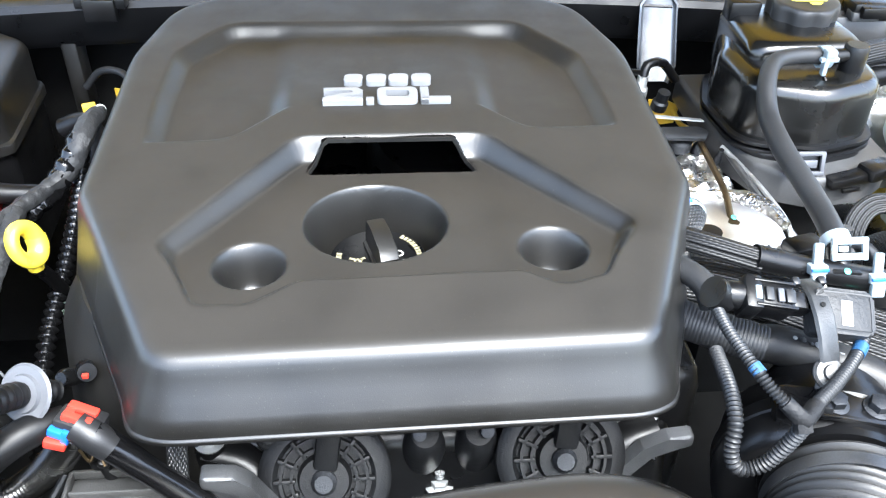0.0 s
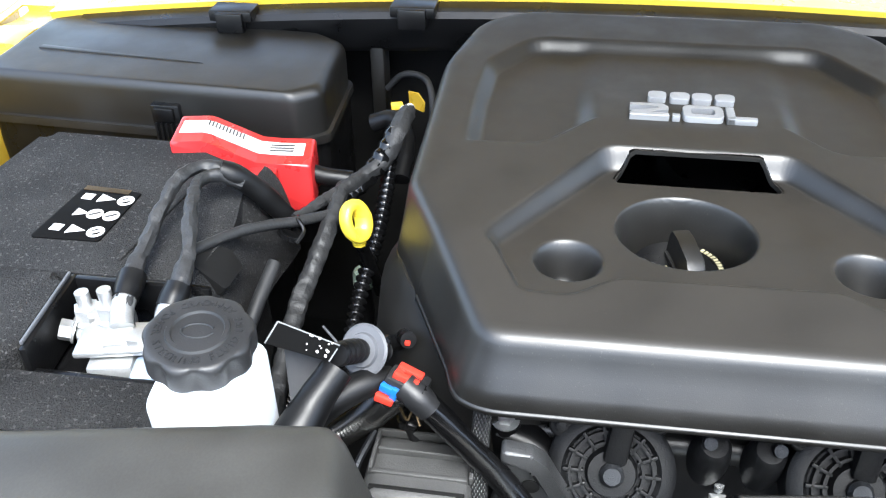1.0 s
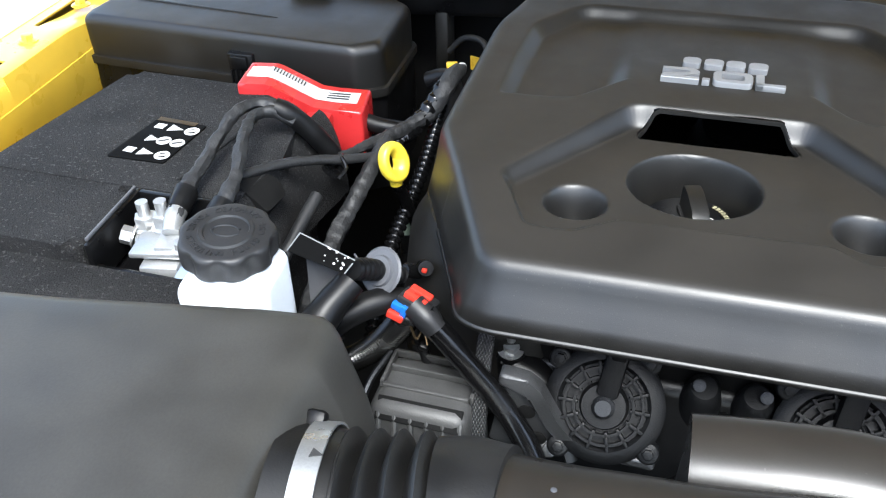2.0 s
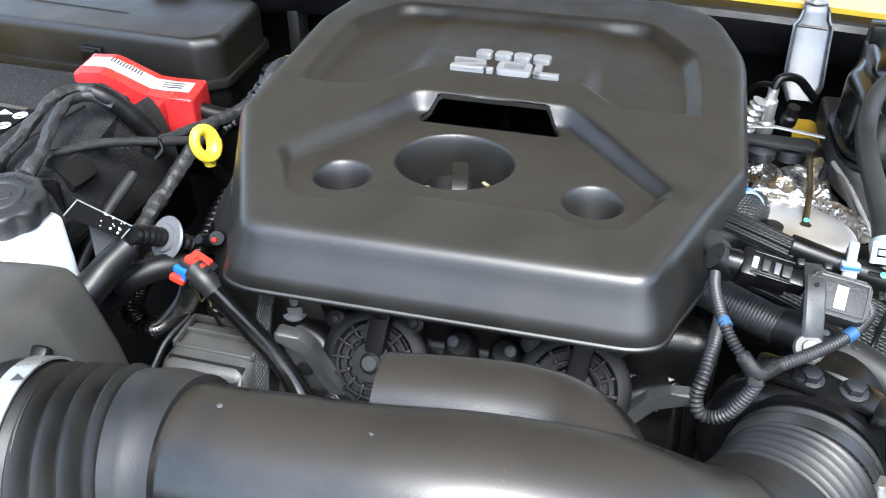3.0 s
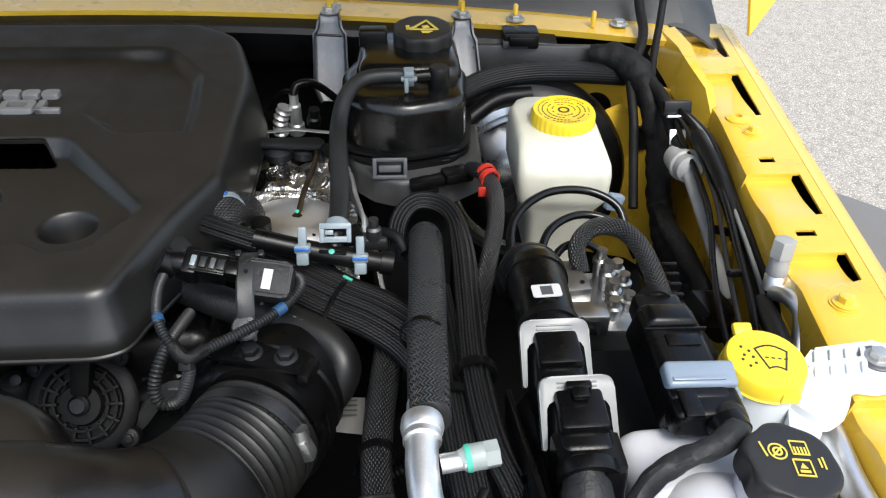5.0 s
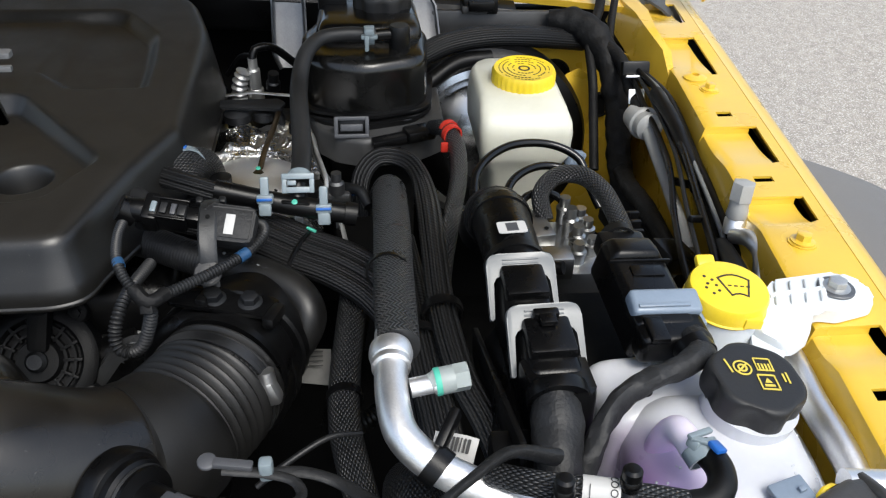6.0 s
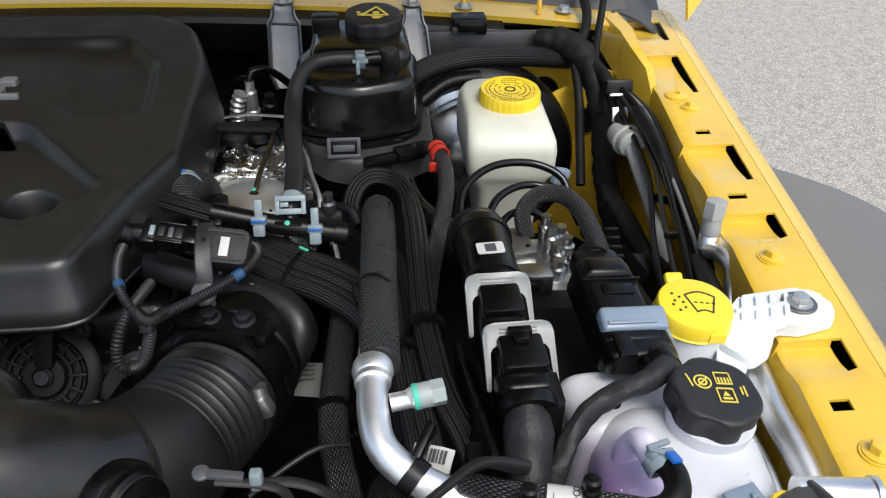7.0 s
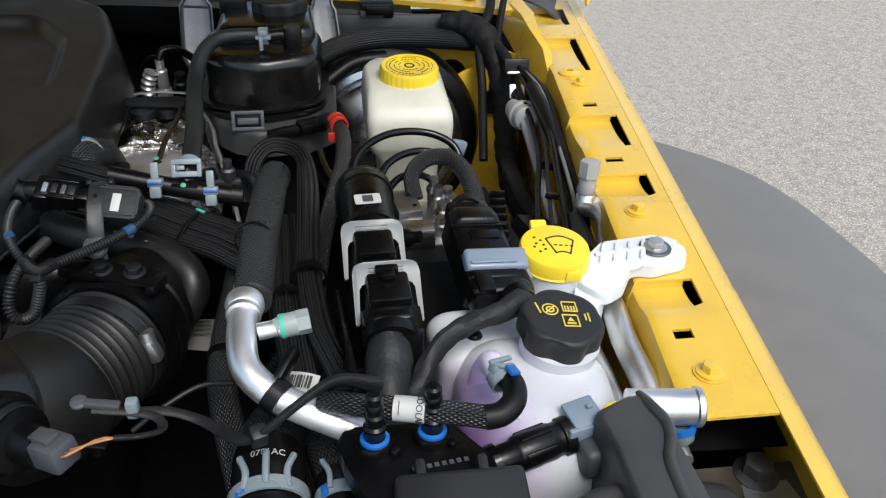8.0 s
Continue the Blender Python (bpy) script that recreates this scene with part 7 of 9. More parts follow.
part("port_cap", join(lathe([(0, -0.008), (0.005, -0.008), (0.0075, -0.001), (0.0088, 0.001), (0.0094, 0.003), (0.0094, 0.014), (0, 0.014)], axis((0.393, -0.344, 1.1135), (1, 0.12, 0.10)) @ Matrix.Scale(0.82, 4), 24), prism([(0.0098 * math.cos(math.pi / 3 * i), 0.0098 * math.sin(math.pi / 3 * i)) for i in range(6)], 0.014, 0.024, axis((0.393, -0.344, 1.1135), (1, 0.12, 0.10)) @ Matrix.Scale(0.82, 4), 0.001)), M_PORT, port, "pale grey-green hex port cap")
part("green_mark", lathe([(0.0092, 0.0005), (0.0096, 0.0015), (0.0097, 0.003), (0.0097, 0.0045), (0.0090, 0.0045)], axis((0.393, -0.344, 1.1135), (1, 0.12, 0.10)) @ Matrix.Scale(0.82, 4), 24), M_GREEN, port)
part("strap", join(ring_band((0.391, -0.3875, 1.0957), (0.7, -0.5, -0.35), 0.0097, 0.009, 0.0015), box(0.006, 0.024, 0.010, at(0.398, -0.374, 1.108, 20, 0, -30), 0.002)), M_BLACK, acline, "black rubber strap")
acline.location += V(0.003, -0.004, 0.0)

loomA = thing("ribbed_loom", (0.415, -0.2, 1.0), "ribbed black wiring looms running side by side", "cable")
ARCH = [(0.357, -0.035, 1.022), (0.360, -0.016, 1.052), (0.375, -0.006, 1.067), (0.396, -0.010, 1.068), (0.409, -0.032, 1.067), (0.413, -0.09, 1.072), (0.413, -0.16, 1.071), (0.413, -0.228, 1.068), (0.420, -0.290, 1.062), (0.434, -0.330, 1.052), (0.448, -0.38, 1.03), (0.46, -0.43, 1.0)]
mid = V(0.385, -0.040, 1.03)
for k in range(4):
    pts = []
    for i, (x, y, z) in enumerate(ARCH):
        o = (k - 1.5) * 0.0042
        if i < 5:
            away = (V(x, y, z) - mid).normalized()
            pts.append((x + away.x * o, y + away.y * o, z + away.z * o * 0.6))
        else:
            pts.append((x + o, y + o * 0.1, z + 0.003 * math.cos(k - 1.5)))
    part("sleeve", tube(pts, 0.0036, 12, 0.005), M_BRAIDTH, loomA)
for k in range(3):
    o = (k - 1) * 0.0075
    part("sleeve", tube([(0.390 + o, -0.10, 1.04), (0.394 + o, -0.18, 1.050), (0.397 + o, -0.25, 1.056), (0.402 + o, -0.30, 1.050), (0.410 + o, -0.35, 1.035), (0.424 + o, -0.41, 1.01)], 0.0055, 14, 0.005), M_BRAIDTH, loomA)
part("sleeve", tube([(0.352, -0.13, 1.015), (0.347, -0.18, 1.010), (0.343, -0.23, 1.005), (0.343, -0.27, 1.0), (0.350, -0.31, 0.995), (0.362, -0.36, 0.98)], 0.0115, 20, 0.005), M_BRAID, loomA)
part("tie", ring_band((0.343, -0.245, 1.003), (0, -1, -0.05), 0.0118, 0.006, 0.0016), M_BLACK, loomA)
part("tie", ring_band((0.413, -0.232, 1.0675), (0, -1, -0.05), 0.0128, 0.007, 0.0018), M_BLACK, loomA)
part("tie", ring_band((0.396, -0.245, 1.056), (0, -1, -0.05), 0.0124, 0.006, 0.0018), M_BLACK, loomA)
part("blue_mark", box(0.003, 0.004, 0.016, at(0.3520, -0.024, 1.040), 0.0008), M_BLUE, loomA)
lo2 = thing("red_taped_loom", (0.44, -0.03, 1.0), "braided loom with red lock clip", "cable")
part("sleeve", tube([(0.432, 0.065, 1.06), (0.440, 0.040, 1.071), (0.449, 0.012, 1.068), (0.447, -0.03, 1.060), (0.436, -0.08, 1.050), (0.424, -0.13, 1.030), (0.415, -0.19, 1.0)], 0.0078, 18, 0.004), M_BRAID, lo2)
part("red_clip", join(ring_band((0.446, 0.026, 1.072), (0.4, -1, 0), 0.0080, 0.006, 0.0016), ring_band((0.444, 0.036, 1.072), (0.4, -1, 0), 0.0080, 0.005, 0.0016)), M_REDCLIP, lo2, "red lock clip")
part("red_tag", box(0.007, 0.003, 0.010, at(0.438, 0.012, 1.066), 0.001), M_REDCLIP, lo2)
tagp = thing("paper_tag", (0.32, -0.15, 0.96), "creased pale paper tag", "label")
tsh = part("sheet", sheet([[(0.305, -0.168, 0.984), (0.331, -0.166, 0.980)], [(0.304, -0.180, 0.980), (0.331, -0.178, 0.974)], [(0.303, -0.192, 0.970), (0.330, -0.193, 0.966)]], 0.0006), M_TAGGREY, tagp)
for i in range(4):
    part("print_bar", box(0.016, 0.0010, 0.0004, at(0.317, -0.172 - 0.004 * i, 0.9835 - 0.0014 * i, 22), 0), M_INK, tsh)
low = thing("low_conduits", (0.36, -0.12, 0.93), "corrugated conduits deep between intake and loom", "cable")
part("conduit", tube([(0.360, -0.06, 0.965), (0.352, -0.11, 0.952), (0.343, -0.16, 0.945), (0.330, -0.215, 0.94)], 0.0085, 14, 0.003, corr=(0.0042, 0.0018)), M_BLACK, low)
part("conduit", tube([(0.398, -0.08, 0.965), (0.396, -0.125, 0.955), (0.386, -0.17, 0.95), (0.366, -0.205, 0.945), (0.340, -0.22, 0.94)], 0.0070, 14, 0.003, corr=(0.0038, 0.0016)), M_BLACK, low)
part("conduit", tube([(0.420, -0.12, 1.0), (0.412, -0.18, 0.985), (0.396, -0.25, 0.97), (0.385, -0.32, 0.955)], 0.0080, 14, 0.004), M_BRAIDTH, low)
tagb = thing("barcode_tag", (0.400, -0.385, 1.06), "white barcode tag tied to the loom", "label")
tbm = at(0.404, -0.372, 1.078, 30, 0, -22)
tl = part("sheet", sheet([[tuple(tbm @ V(x, y, 0.004 * math.sin(x * 130 + y * 60))) for x in (-0.013, -0.006, 0.0, 0.006, 0.013)] for y in (-0.014, -0.005, 0.005, 0.014)], 0.0006), M_LABEL, tagb)
for i in range(9):
    x = -0.010 + 0.0023 * i
    part("bar", box(0.0007 + 0.0005 * (i % 3), 0.008, 0.0004, tbm @ at(x, 0.008, 0.0012 + 0.004 * math.sin(x * 130 + 0.48)), 0), M_INK, tl)

# ---- control connectors with white levers ----
def lever_plug(x, y, z, w, length, label):
    t = thing("lever_connector", (x, y, z - 0.05), label, "connector", "lever connectors")
    m = at(x, y, z, 7, 0, 2)
    part("body", join(box(w * 0.80, length, 0.034, m @ at(0, -0.004, -0.016), 0.005, 3, top=(0.82, 0.94)), box(w * 0.62, length * 0.66, 0.010, m @ at(0, 0.002, 0.002), 0.003, 2)), M_BLACK, t)
    h, b = w * 0.47, length * 0.5
    q, ln = h + 0.0012, 0.039
    bow = rounded([(-q, -ln), (-q + 0.0028, -ln), (-q + 0.0044, -0.010), (q - 0.0044, -0.010), (q - 0.0028, -ln), (q, -ln), (q, 0.0045), (-q, 0.0045)], [0.001, 0.001, 0.005, 0.005, 0.001, 0.001, 0.008, 0.008], 5)
    bm_ = m @ at(0, b, 0.0045, 36)
    lever = part("lever", prism(bow, -0.003, 0.0026, bm_, 0.0012, 2), M_GREYPL, t, "white plastic locking lever")
    for k in range(4):
        part("ridge", box(w * 0.52, 0.0011, 0.0012, bm_ @ at(0, -0.0075 + 0.0026 * k, 0.0028), 0.0003), M_GREYPL, lever)
    return t, m


lever_plug(0.462, -0.262, 1.110, 0.046, 0.042, "black connector with a white lever")
t2, m2 = lever_plug(0.4680, -0.314, 1.108, 0.047, 0.044, "black connector with a raised latch and white lever")
part("latch", join(box(0.016, 0.006, 0.007, m2 @ at(0, 0.016, 0.008), 0.0015), box(0.010, 0.008, 0.004, m2 @ at(0, 0.010, 0.010), 0.001)), M_BLACK, t2)
part("backshell", prism(rounded([(-0.018, -0.02), (0.018, -0.02), (0.020, 0.02), (-0.020, 0.02)], 0.006), -0.03, 0.004, m2 @ at(0, -0.024, -0.004, -14), 0.005, 2), M_BLACK, t2)
part("collar", lathe([(0.013, -0.004), (0.018, -0.004), (0.0185, 0.0), (0.018, 0.004), (0.013, 0.004), (0.013, -0.004)], axis((0.466, -0.350, 1.100), (0, -1, -0.25)), 30), M_BLACK, t2)
part("cable", tube([(0.466, -0.343, 1.100), (0.464, -0.365, 1.094), (0.461, -0.384, 1.082), (0.464, -0.402, 1.064), (0.474, -0.42, 1.04)], [0.0138, 0.0140, 0.0134, 0.0125, 0.012], 20, 0.004, corr=(0.014, 0.00054), wob=0.0022), M_TAPE, t2, "tape-wrapped cable")
part("bracket", join(box(0.03, 0.10, 0.004, at(0.440, -0.31, 1.064, 0, -60), 0.001), box(0.040, 0.02, 0.02, at(0.447, -0.365, 1.072), 0.003)), M_BLACK, t2)
part("side_rail", box(0.004, 0.14, 0.022, at(0.438, -0.315, 1.070, -14, 0, 3), 0.001), M_BLACK, t2)

snor = thing("hose_elbow", (0.462, -0.19, 1.06), "ribbed black hose end with a white code label", "hose")
part("elbow", tube([(0.458, -0.120, 1.060), (0.459, -0.142, 1.088), (0.460, -0.165, 1.100), (0.461, -0.195, 1.104), (0.462, -0.238, 1.102)], [0.021, 0.0215, 0.0225, 0.0205, 0.0195], 28, 0.004), M_BLACK, snor)
part("ring", ring_band((0.4605, -0.170, 1.101), (0, -1, 0.1), 0.0222, 0.010, 0.0014), M_BLACK, snor)
part("ring", ring_band((0.4600, -0.156, 1.096), (0, -1, 0.35), 0.0218, 0.004, 0.0018), M_RUBBER, snor)
part("ring", ring_band((0.4595, -0.148, 1.091), (0, -1, 0.6), 0.0214, 0.004, 0.0018), M_RUBBER, snor)
part("ring", ring_band((0.4618, -0.228, 1.1025), (0, -1, -0.05), 0.0198, 0.006, 0.0016), M_RUBBER, snor)
qm = at(0.4605, -0.2135, 1.1242, 6, 0, 4)
ql = part("label", prism(rounded([(-0.010, -0.006), (0.010, -0.006), (0.010, 0.006), (-0.010, 0.006)], 0.002, 3), 0, 0.0006, qm), M_LABEL, snor, "small white label")
part("print_block", box(0.008, 0.008, 0.0004, qm @ at(0, 0, 0.0008), 0), M_MIDGREY, ql)
cable("thin_black_hose", [(0.452, -0.115, 1.060), (0.458, -0.060, 1.078), (0.490, -0.020, 1.082), (0.530, -0.008, 1.078), (0.558, -0.018, 1.068), (0.566, -0.035, 1.050)], 0.0038, M_GLOSS, "thin glossy black hose arching over the valve block")
cable("thin_black_hose", [(0.470, -0.120, 1.070), (0.488, -0.072, 1.078), (0.520, -0.048, 1.078), (0.552, -0.055, 1.070), (0.566, -0.075, 1.05)], 0.0036, M_GLOSS, "thin glossy black hose arching over the valve block")
cable("thin_black_hose", [(0.478, -0.118, 1.065), (0.498, -0.088, 1.072), (0.525, -0.080, 1.066), (0.545, -0.09, 1.04)], 0.0034, M_GLOSS, "thin glossy black hose arching over the valve block")

# ---- brake unit ----
abs_ = thing("valve_block", (0.522, -0.13, 1.0), "machined aluminium brake valve block with pipe unions", "brake unit")
part("block", join(box(0.058, 0.075, 0.06, at(0.518, -0.135, 1.022), 0.002), box(0.03, 0.02, 0.02, at(0.505, -0.165, 1.058), 0.002), box(0.022, 0.04, 0.014, at(0.500, -0.118, 1.058, 0, 0, 8), 0.001)), M_MACHINED, abs_)
for x, y, h in ((0.528, -0.098, 0.026), (0.540, -0.106, 0.020), (0.529, -0.118, 0.028), (0.541, -0.126, 0.022), (0.530, -0.138, 0.024), (0.541, -0.146, 0.018), (0.527, -0.156, 0.020)):
    part("union", lathe([(0, 0), (0.0058, 0), (0.0058, h * 0.45), (0.0068, h * 0.48), (0.0068, h * 0.62), (0.0045, h * 0.68), (0.0045, h), (0, h)], at(x, y, 1.050), 14), M_MACHINED, abs_)
for x, y in ((0.503, -0.11), (0.507, -0.128)):
    part("hole", disc(0.002, 0.0006, at(x, y, 1.0655), 0.0001, 10), M_DARK, abs_)
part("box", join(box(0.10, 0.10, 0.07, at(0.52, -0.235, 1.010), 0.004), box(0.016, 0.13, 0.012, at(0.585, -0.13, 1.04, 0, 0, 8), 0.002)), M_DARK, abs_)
for i in range(7):
    part("fin", box(0.014, 0.004, 0.010, at(0.579 + 0.002 * i, -0.17 + 0.014 * i, 1.047), 0.001), M_BLACK, abs_)
part("union_cap", lathe([(0, 0), (0.007, 0), (0.008, 0.006), (0.005, 0.012), (0.005, 0.018), (0, 0.018)], axis((0.488, -0.195, 1.075), (0.8, -0.4, 0.3)), 14), M_BLACK, abs_)

ecu = thing("brake_connector", (0.535, -0.28, 1.05), "black multi-pin connector with pale blue lever and taped cable", "connector")
em = at(0.542, -0.266, 1.106, 6, 4, 4)
part("body", join(box(0.044, 0.085, 0.030, em @ at(0, 0.004, -0.008), 0.005, 3, top=(0.9, 0.95)), box(0.046, 0.026, 0.022, em @ at(0.003, -0.036, -0.005), 0.005, 3), box(0.034, 0.03, 0.018, em @ at(0, 0.046, -0.006), 0.004)), M_BLACK, ecu)
part("hood", box(0.040, 0.026, 0.010, em @ at(0, 0.036, 0.006, -8), 0.003, 2, top=(0.72, 0.7), shift=(0, -0.002)), M_BLACK, ecu)
part("seam", box(0.043, 0.0018, 0.003, em @ at(0, 0.0215, 0.0075), 0.0006), M_BLACK, ecu)
part("collar", ring_band(em @ V(0.001, 0.060, -0.006), (0.05, 1, -0.05), 0.0105, 0.008, 0.002), M_RUBBER, ecu)
part("latch", join(box(0.012, 0.020, 0.004, em @ at(-0.010, -0.040, 0.0065), 0.001), box(0.010, 0.004, 0.004, em @ at(0.012, -0.044, 0.0065), 0.001)), M_BLACK, ecu)
part("panel", box(0.022, 0.010, 0.0015, em @ at(0.002, 0.012, 0.0075), 0.0005), M_BLACK, ecu)
part("lever", join(box(0.046, 0.018, 0.012, em @ at(0.003, -0.018, 0.006, 14), 0.003, 3), box(0.034, 0.0025, 0.0016, em @ at(0.000, -0.024, 0.0115, 14), 0.0006), box(0.006, 0.02, 0.014, em @ at(0.025, -0.024, -0.003), 0.002)), M_PALEBLUE, ecu, "pale blue locking lever")
part("collar", ring_band((0.556, -0.320, 1.102), (0.2, -1, -0.1), 0.010, 0.010, 0.002), M_BLACK, ecu)
part("cable", tube([(0.557, -0.308, 1.104), (0.559, -0.322, 1.106), (0.546, -0.336, 1.108), (0.518, -0.347, 1.106), (0.496, -0.360, 1.100), (0.480, -0.380, 1.085), (0.470, -0.40, 1.06)], [0.0076, 0.0078, 0.0074, 0.0068, 0.0066, 0.0064, 0.0064], 16, 0.003, corr=(0.013, 0.00049), wob=0.0018), M_TAPE, ecu, "tape-wrapped cable")
part("braided_cable", tube([(0.545, -0.216, 1.098), (0.552, -0.186, 1.093), (0.554, -0.150, 1.092), (0.551, -0.118, 1.094), (0.540, -0.094, 1.094), (0.522, -0.084, 1.088), (0.508, -0.092, 1.076), (0.510, -0.108, 1.06)], [0.0074, 0.0077, 0.0078, 0.0078, 0.0078, 0.0076, 0.0074, 0.0074], 18, 0.004), M_BRAID, ecu, "braided cable")

bf = thing("brake_reservoir", (0.523, 0.10, 0.98), "milky brake fluid reservoir with yellow cap", "tank")
def tank_ring(x0, x1, y0, y1, r, cx=0.0):
    return rounded([(x0 + cx, y0), (x1, y0 - 0.004), (x1 + 0.002, y1 - 0.012), (x1 - 0.012, y1), (x0 + 0.010, y1), (x0, y1 - 0.02)], r, 5)


part("tank", join(loft([(tank_ring(0.492, 0.552, 0.055, 0.150, 0.012), 0.955), (tank_ring(0.488, 0.556, 0.053, 0.152, 0.012), 1.014), (tank_ring(0.480, 0.564, 0.046, 0.166, 0.012), 1.028), (tank_ring(0.477, 0.568, 0.043, 0.172, 0.012), 1.036),
                        (tank_ring(0.476, 0.569, 0.043, 0.172, 0.012), 1.060), (tank_ring(0.477, 0.568, 0.046, 0.172, 0.012), 1.070), (tank_ring(0.478, 0.564, 0.058, 0.172, 0.012), 1.080), (tank_ring(0.480, 0.560, 0.070, 0.171, 0.013), 1.086), (tank_ring(0.484, 0.556, 0.076, 0.168, 0.014), 1.089)]),
                  lathe([(0.030, -0.012), (0.026, 0), (0.0245, 0.012), (0, 0.012)], at(0.527, 0.112, 1.080), 28)), M_BRAKE, bf)
part("tab", box(0.018, 0.01, 0.018, at(0.574, 0.045, 1.032, 0, 20, 20), 0.003), M_PALEBLUE, bf)
bcm = at(0.527, 0.108, 1.086, 2)
bcap = part("cap", lathe([(0.030, 0), (0.0325, 0.001), (0.0325, 0.014), (0.0305, 0.0175), (0.0285, 0.0175), (0.0275, 0.0168), (0, 0.0168)], bcm, 96, 32, 0.0011, (0.0005, 0.0145)), M_YELCAP, bf, "ribbed yellow cap")
for r in (0.0065, 0.0115, 0.0165, 0.0215, 0.0255):
    k = int(r * 1800)
    for i in range(k):
        if r > 0.009 and random.random() < 0.22:
            continue
        a = 2 * math.pi * i / k
        if r < 0.009:
            continue
        part("print_bar", box(0.0012 if r < 0.024 else 0.0008, 2 * math.pi * r / k * 0.72, 0.0003, bcm @ at(r * math.cos(a), r * math.sin(a), 0.0169, 0, 0, math.degrees(a)), 0), M_INK, bcap)
part("emblem", lathe([(0.004, 0.0168), (0.006, 0.0168), (0.006, 0.0172), (0.004, 0.0172), (0.004, 0.0168)], bcm, 24), M_INK, bcap)
boo = thing("brake_booster", (0.525, 0.26, 0.98), "round brake booster with polished and black rims", "brake booster")
bm_ = axis((0.510, 0.215, 0.965), (-0.05, -1, 0.10))
part("shell", lathe([(0, -0.02), (0.120, -0.02), (0.120, 0.0), (0.116, 0.010), (0.106, 0.013), (0.102, 0.018), (0.095, 0.016)], bm_, 56), M_BLACK, boo)
part("face", lathe([(0.098, 0.012), (0.096, 0.019), (0.088, 0.021), (0.082, 0.018), (0.078, 0.026), (0.062, 0.034), (0.040, 0.045), (0.0, 0.046)], bm_, 56), M_CHROME, boo, "polished steel face")
part("tab", prism(rounded([(-0.022, -0.032), (0.018, -0.036), (0.020, 0.022), (0.004, 0.034), (-0.014, 0.026), (-0.020, 0.0)], 0.006), 0, 0.003, at(0.618, 0.236, 1.012, 78, 0, 6), 0.001), M_PAINT, boo, "yellow painted bracket plate")
cable("brake_vacuum_hose", [(0.425, 0.205, 1.075), (0.460, 0.215, 1.088), (0.505, 0.225, 1.092), (0.555, 0.240, 1.086), (0.600, 0.258, 1.076), (0.628, 0.262, 1.072)], 0.0125, M_BRAIDTH, "thick sleeved black hose along the cowl", seg=24)
duct = thing("wire_duct", (0.53, 0.285, 1.07), "flat dark grey wire duct below the cowl", "duct")
part("duct", join(box(0.165, 0.012, 0.030, at(0.530, 0.287, 1.085, -8, 1), 0.003), box(0.03, 0.016, 0.010, at(0.498, 0.283, 1.104), 0.002)), M_TRAY, duct)
cable("brake_vacuum_hose", [(0.43, 0.18, 1.05), (0.47, 0.205, 1.068), (0.51, 0.215, 1.070)], 0.010, M_RUBBER, "black hose below the cowl")

# ---- right wall: tape, wires, rods ----
wallh = thing("body_harness", (0.64, 0.2, 0.95), "black tape-wrapped body harness along the fender", "cable")
part("trunk", tube([(0.585, 0.27, 1.095), (0.615, 0.262, 1.095), (0.636, 0.245, 1.085), (0.648, 0.21, 1.06), (0.652, 0.17, 1.02), (0.650, 0.13, 0.98), (0.652, 0.08, 0.95), (0.660, 0.02, 0.94), (0.665, -0.06, 0.95)], [0.012, 0.016, 0.017, 0.014, 0.013, 0.014, 0.014, 0.013, 0.012], 18, 0.005, corr=(0.018, 0.0012), wob=0.0025), M_TAPEDARK, wallh)
part("branch", tube([(0.636, 0.245, 1.085), (0.655, 0.20, 1.075), (0.655, 0.15, 1.062), (0.655, 0.10, 1.055)], 0.0075, 14, 0.005, wob=0.001), M_TAPEDARK, wallh)
part("branch", tube([(0.650, 0.12, 0.975), (0.640, 0.06, 0.99), (0.638, 0.0, 1.0), (0.645, -0.06, 0.99)], 0.010, 14, 0.005, wob=0.0015), M_TAPEDARK, wallh)
cable("hood_cable", [(0.700, 0.40, 1.20), (0.690, 0.36, 1.165), (0.675, 0.31, 1.125), (0.660, 0.265, 1.095), (0.652, 0.235, 1.08)], 0.0045, M_TAPEDARK, "black cable hanging over the cowl")
cable("washer_tube", [(0.655, 0.36, 1.15), (0.656, 0.335, 1.125), (0.655, 0.305, 1.110), (0.645, 0.275, 1.098), (0.632, 0.255, 1.085)], 0.006, M_TAPEDARK, "rubber washer tube through the cowl")
cable("brake_line_cover", [(0.628, 0.235, 1.075), (0.628, 0.20, 1.045), (0.626, 0.17, 1.01), (0.622, 0.13, 0.97)], 0.0055, M_TAPEDARK, "straight black line down the firewall")
grom = thing("grommet", (0.652, 0.08, 1.03), "pale grey plastic grommet on a clear tube", "grommet")
gd = Vector((0.10, -0.85, 0.10)).normalized()
part("grommet", lathe([(0.008, -0.020), (0.0135, -0.018), (0.0150, -0.008), (0.0150, 0.002), (0.0172, 0.004), (0.0172, 0.008), (0.0150, 0.010), (0.0146, 0.020), (0.008, 0.025), (0, 0.025)], axis((0.653, 0.076, 1.051), gd), 30), M_VALVE, grom)
part("tube", tube([(0.653, 0.060, 1.053), (0.654, 0.035, 1.044), (0.653, -0.018, 1.032), (0.652, -0.06, 1.022), (0.651, -0.104, 1.010)], [0.0072, 0.0066, 0.0062, 0.0062, 0.0060], 14), M_VALVE, grom)
grom.location += V(0.002, 0.02, -0.004)
lugt = thing("ground_lug", (0.648, 0.125, 1.05), "bright steel ground strap lug", "lug")
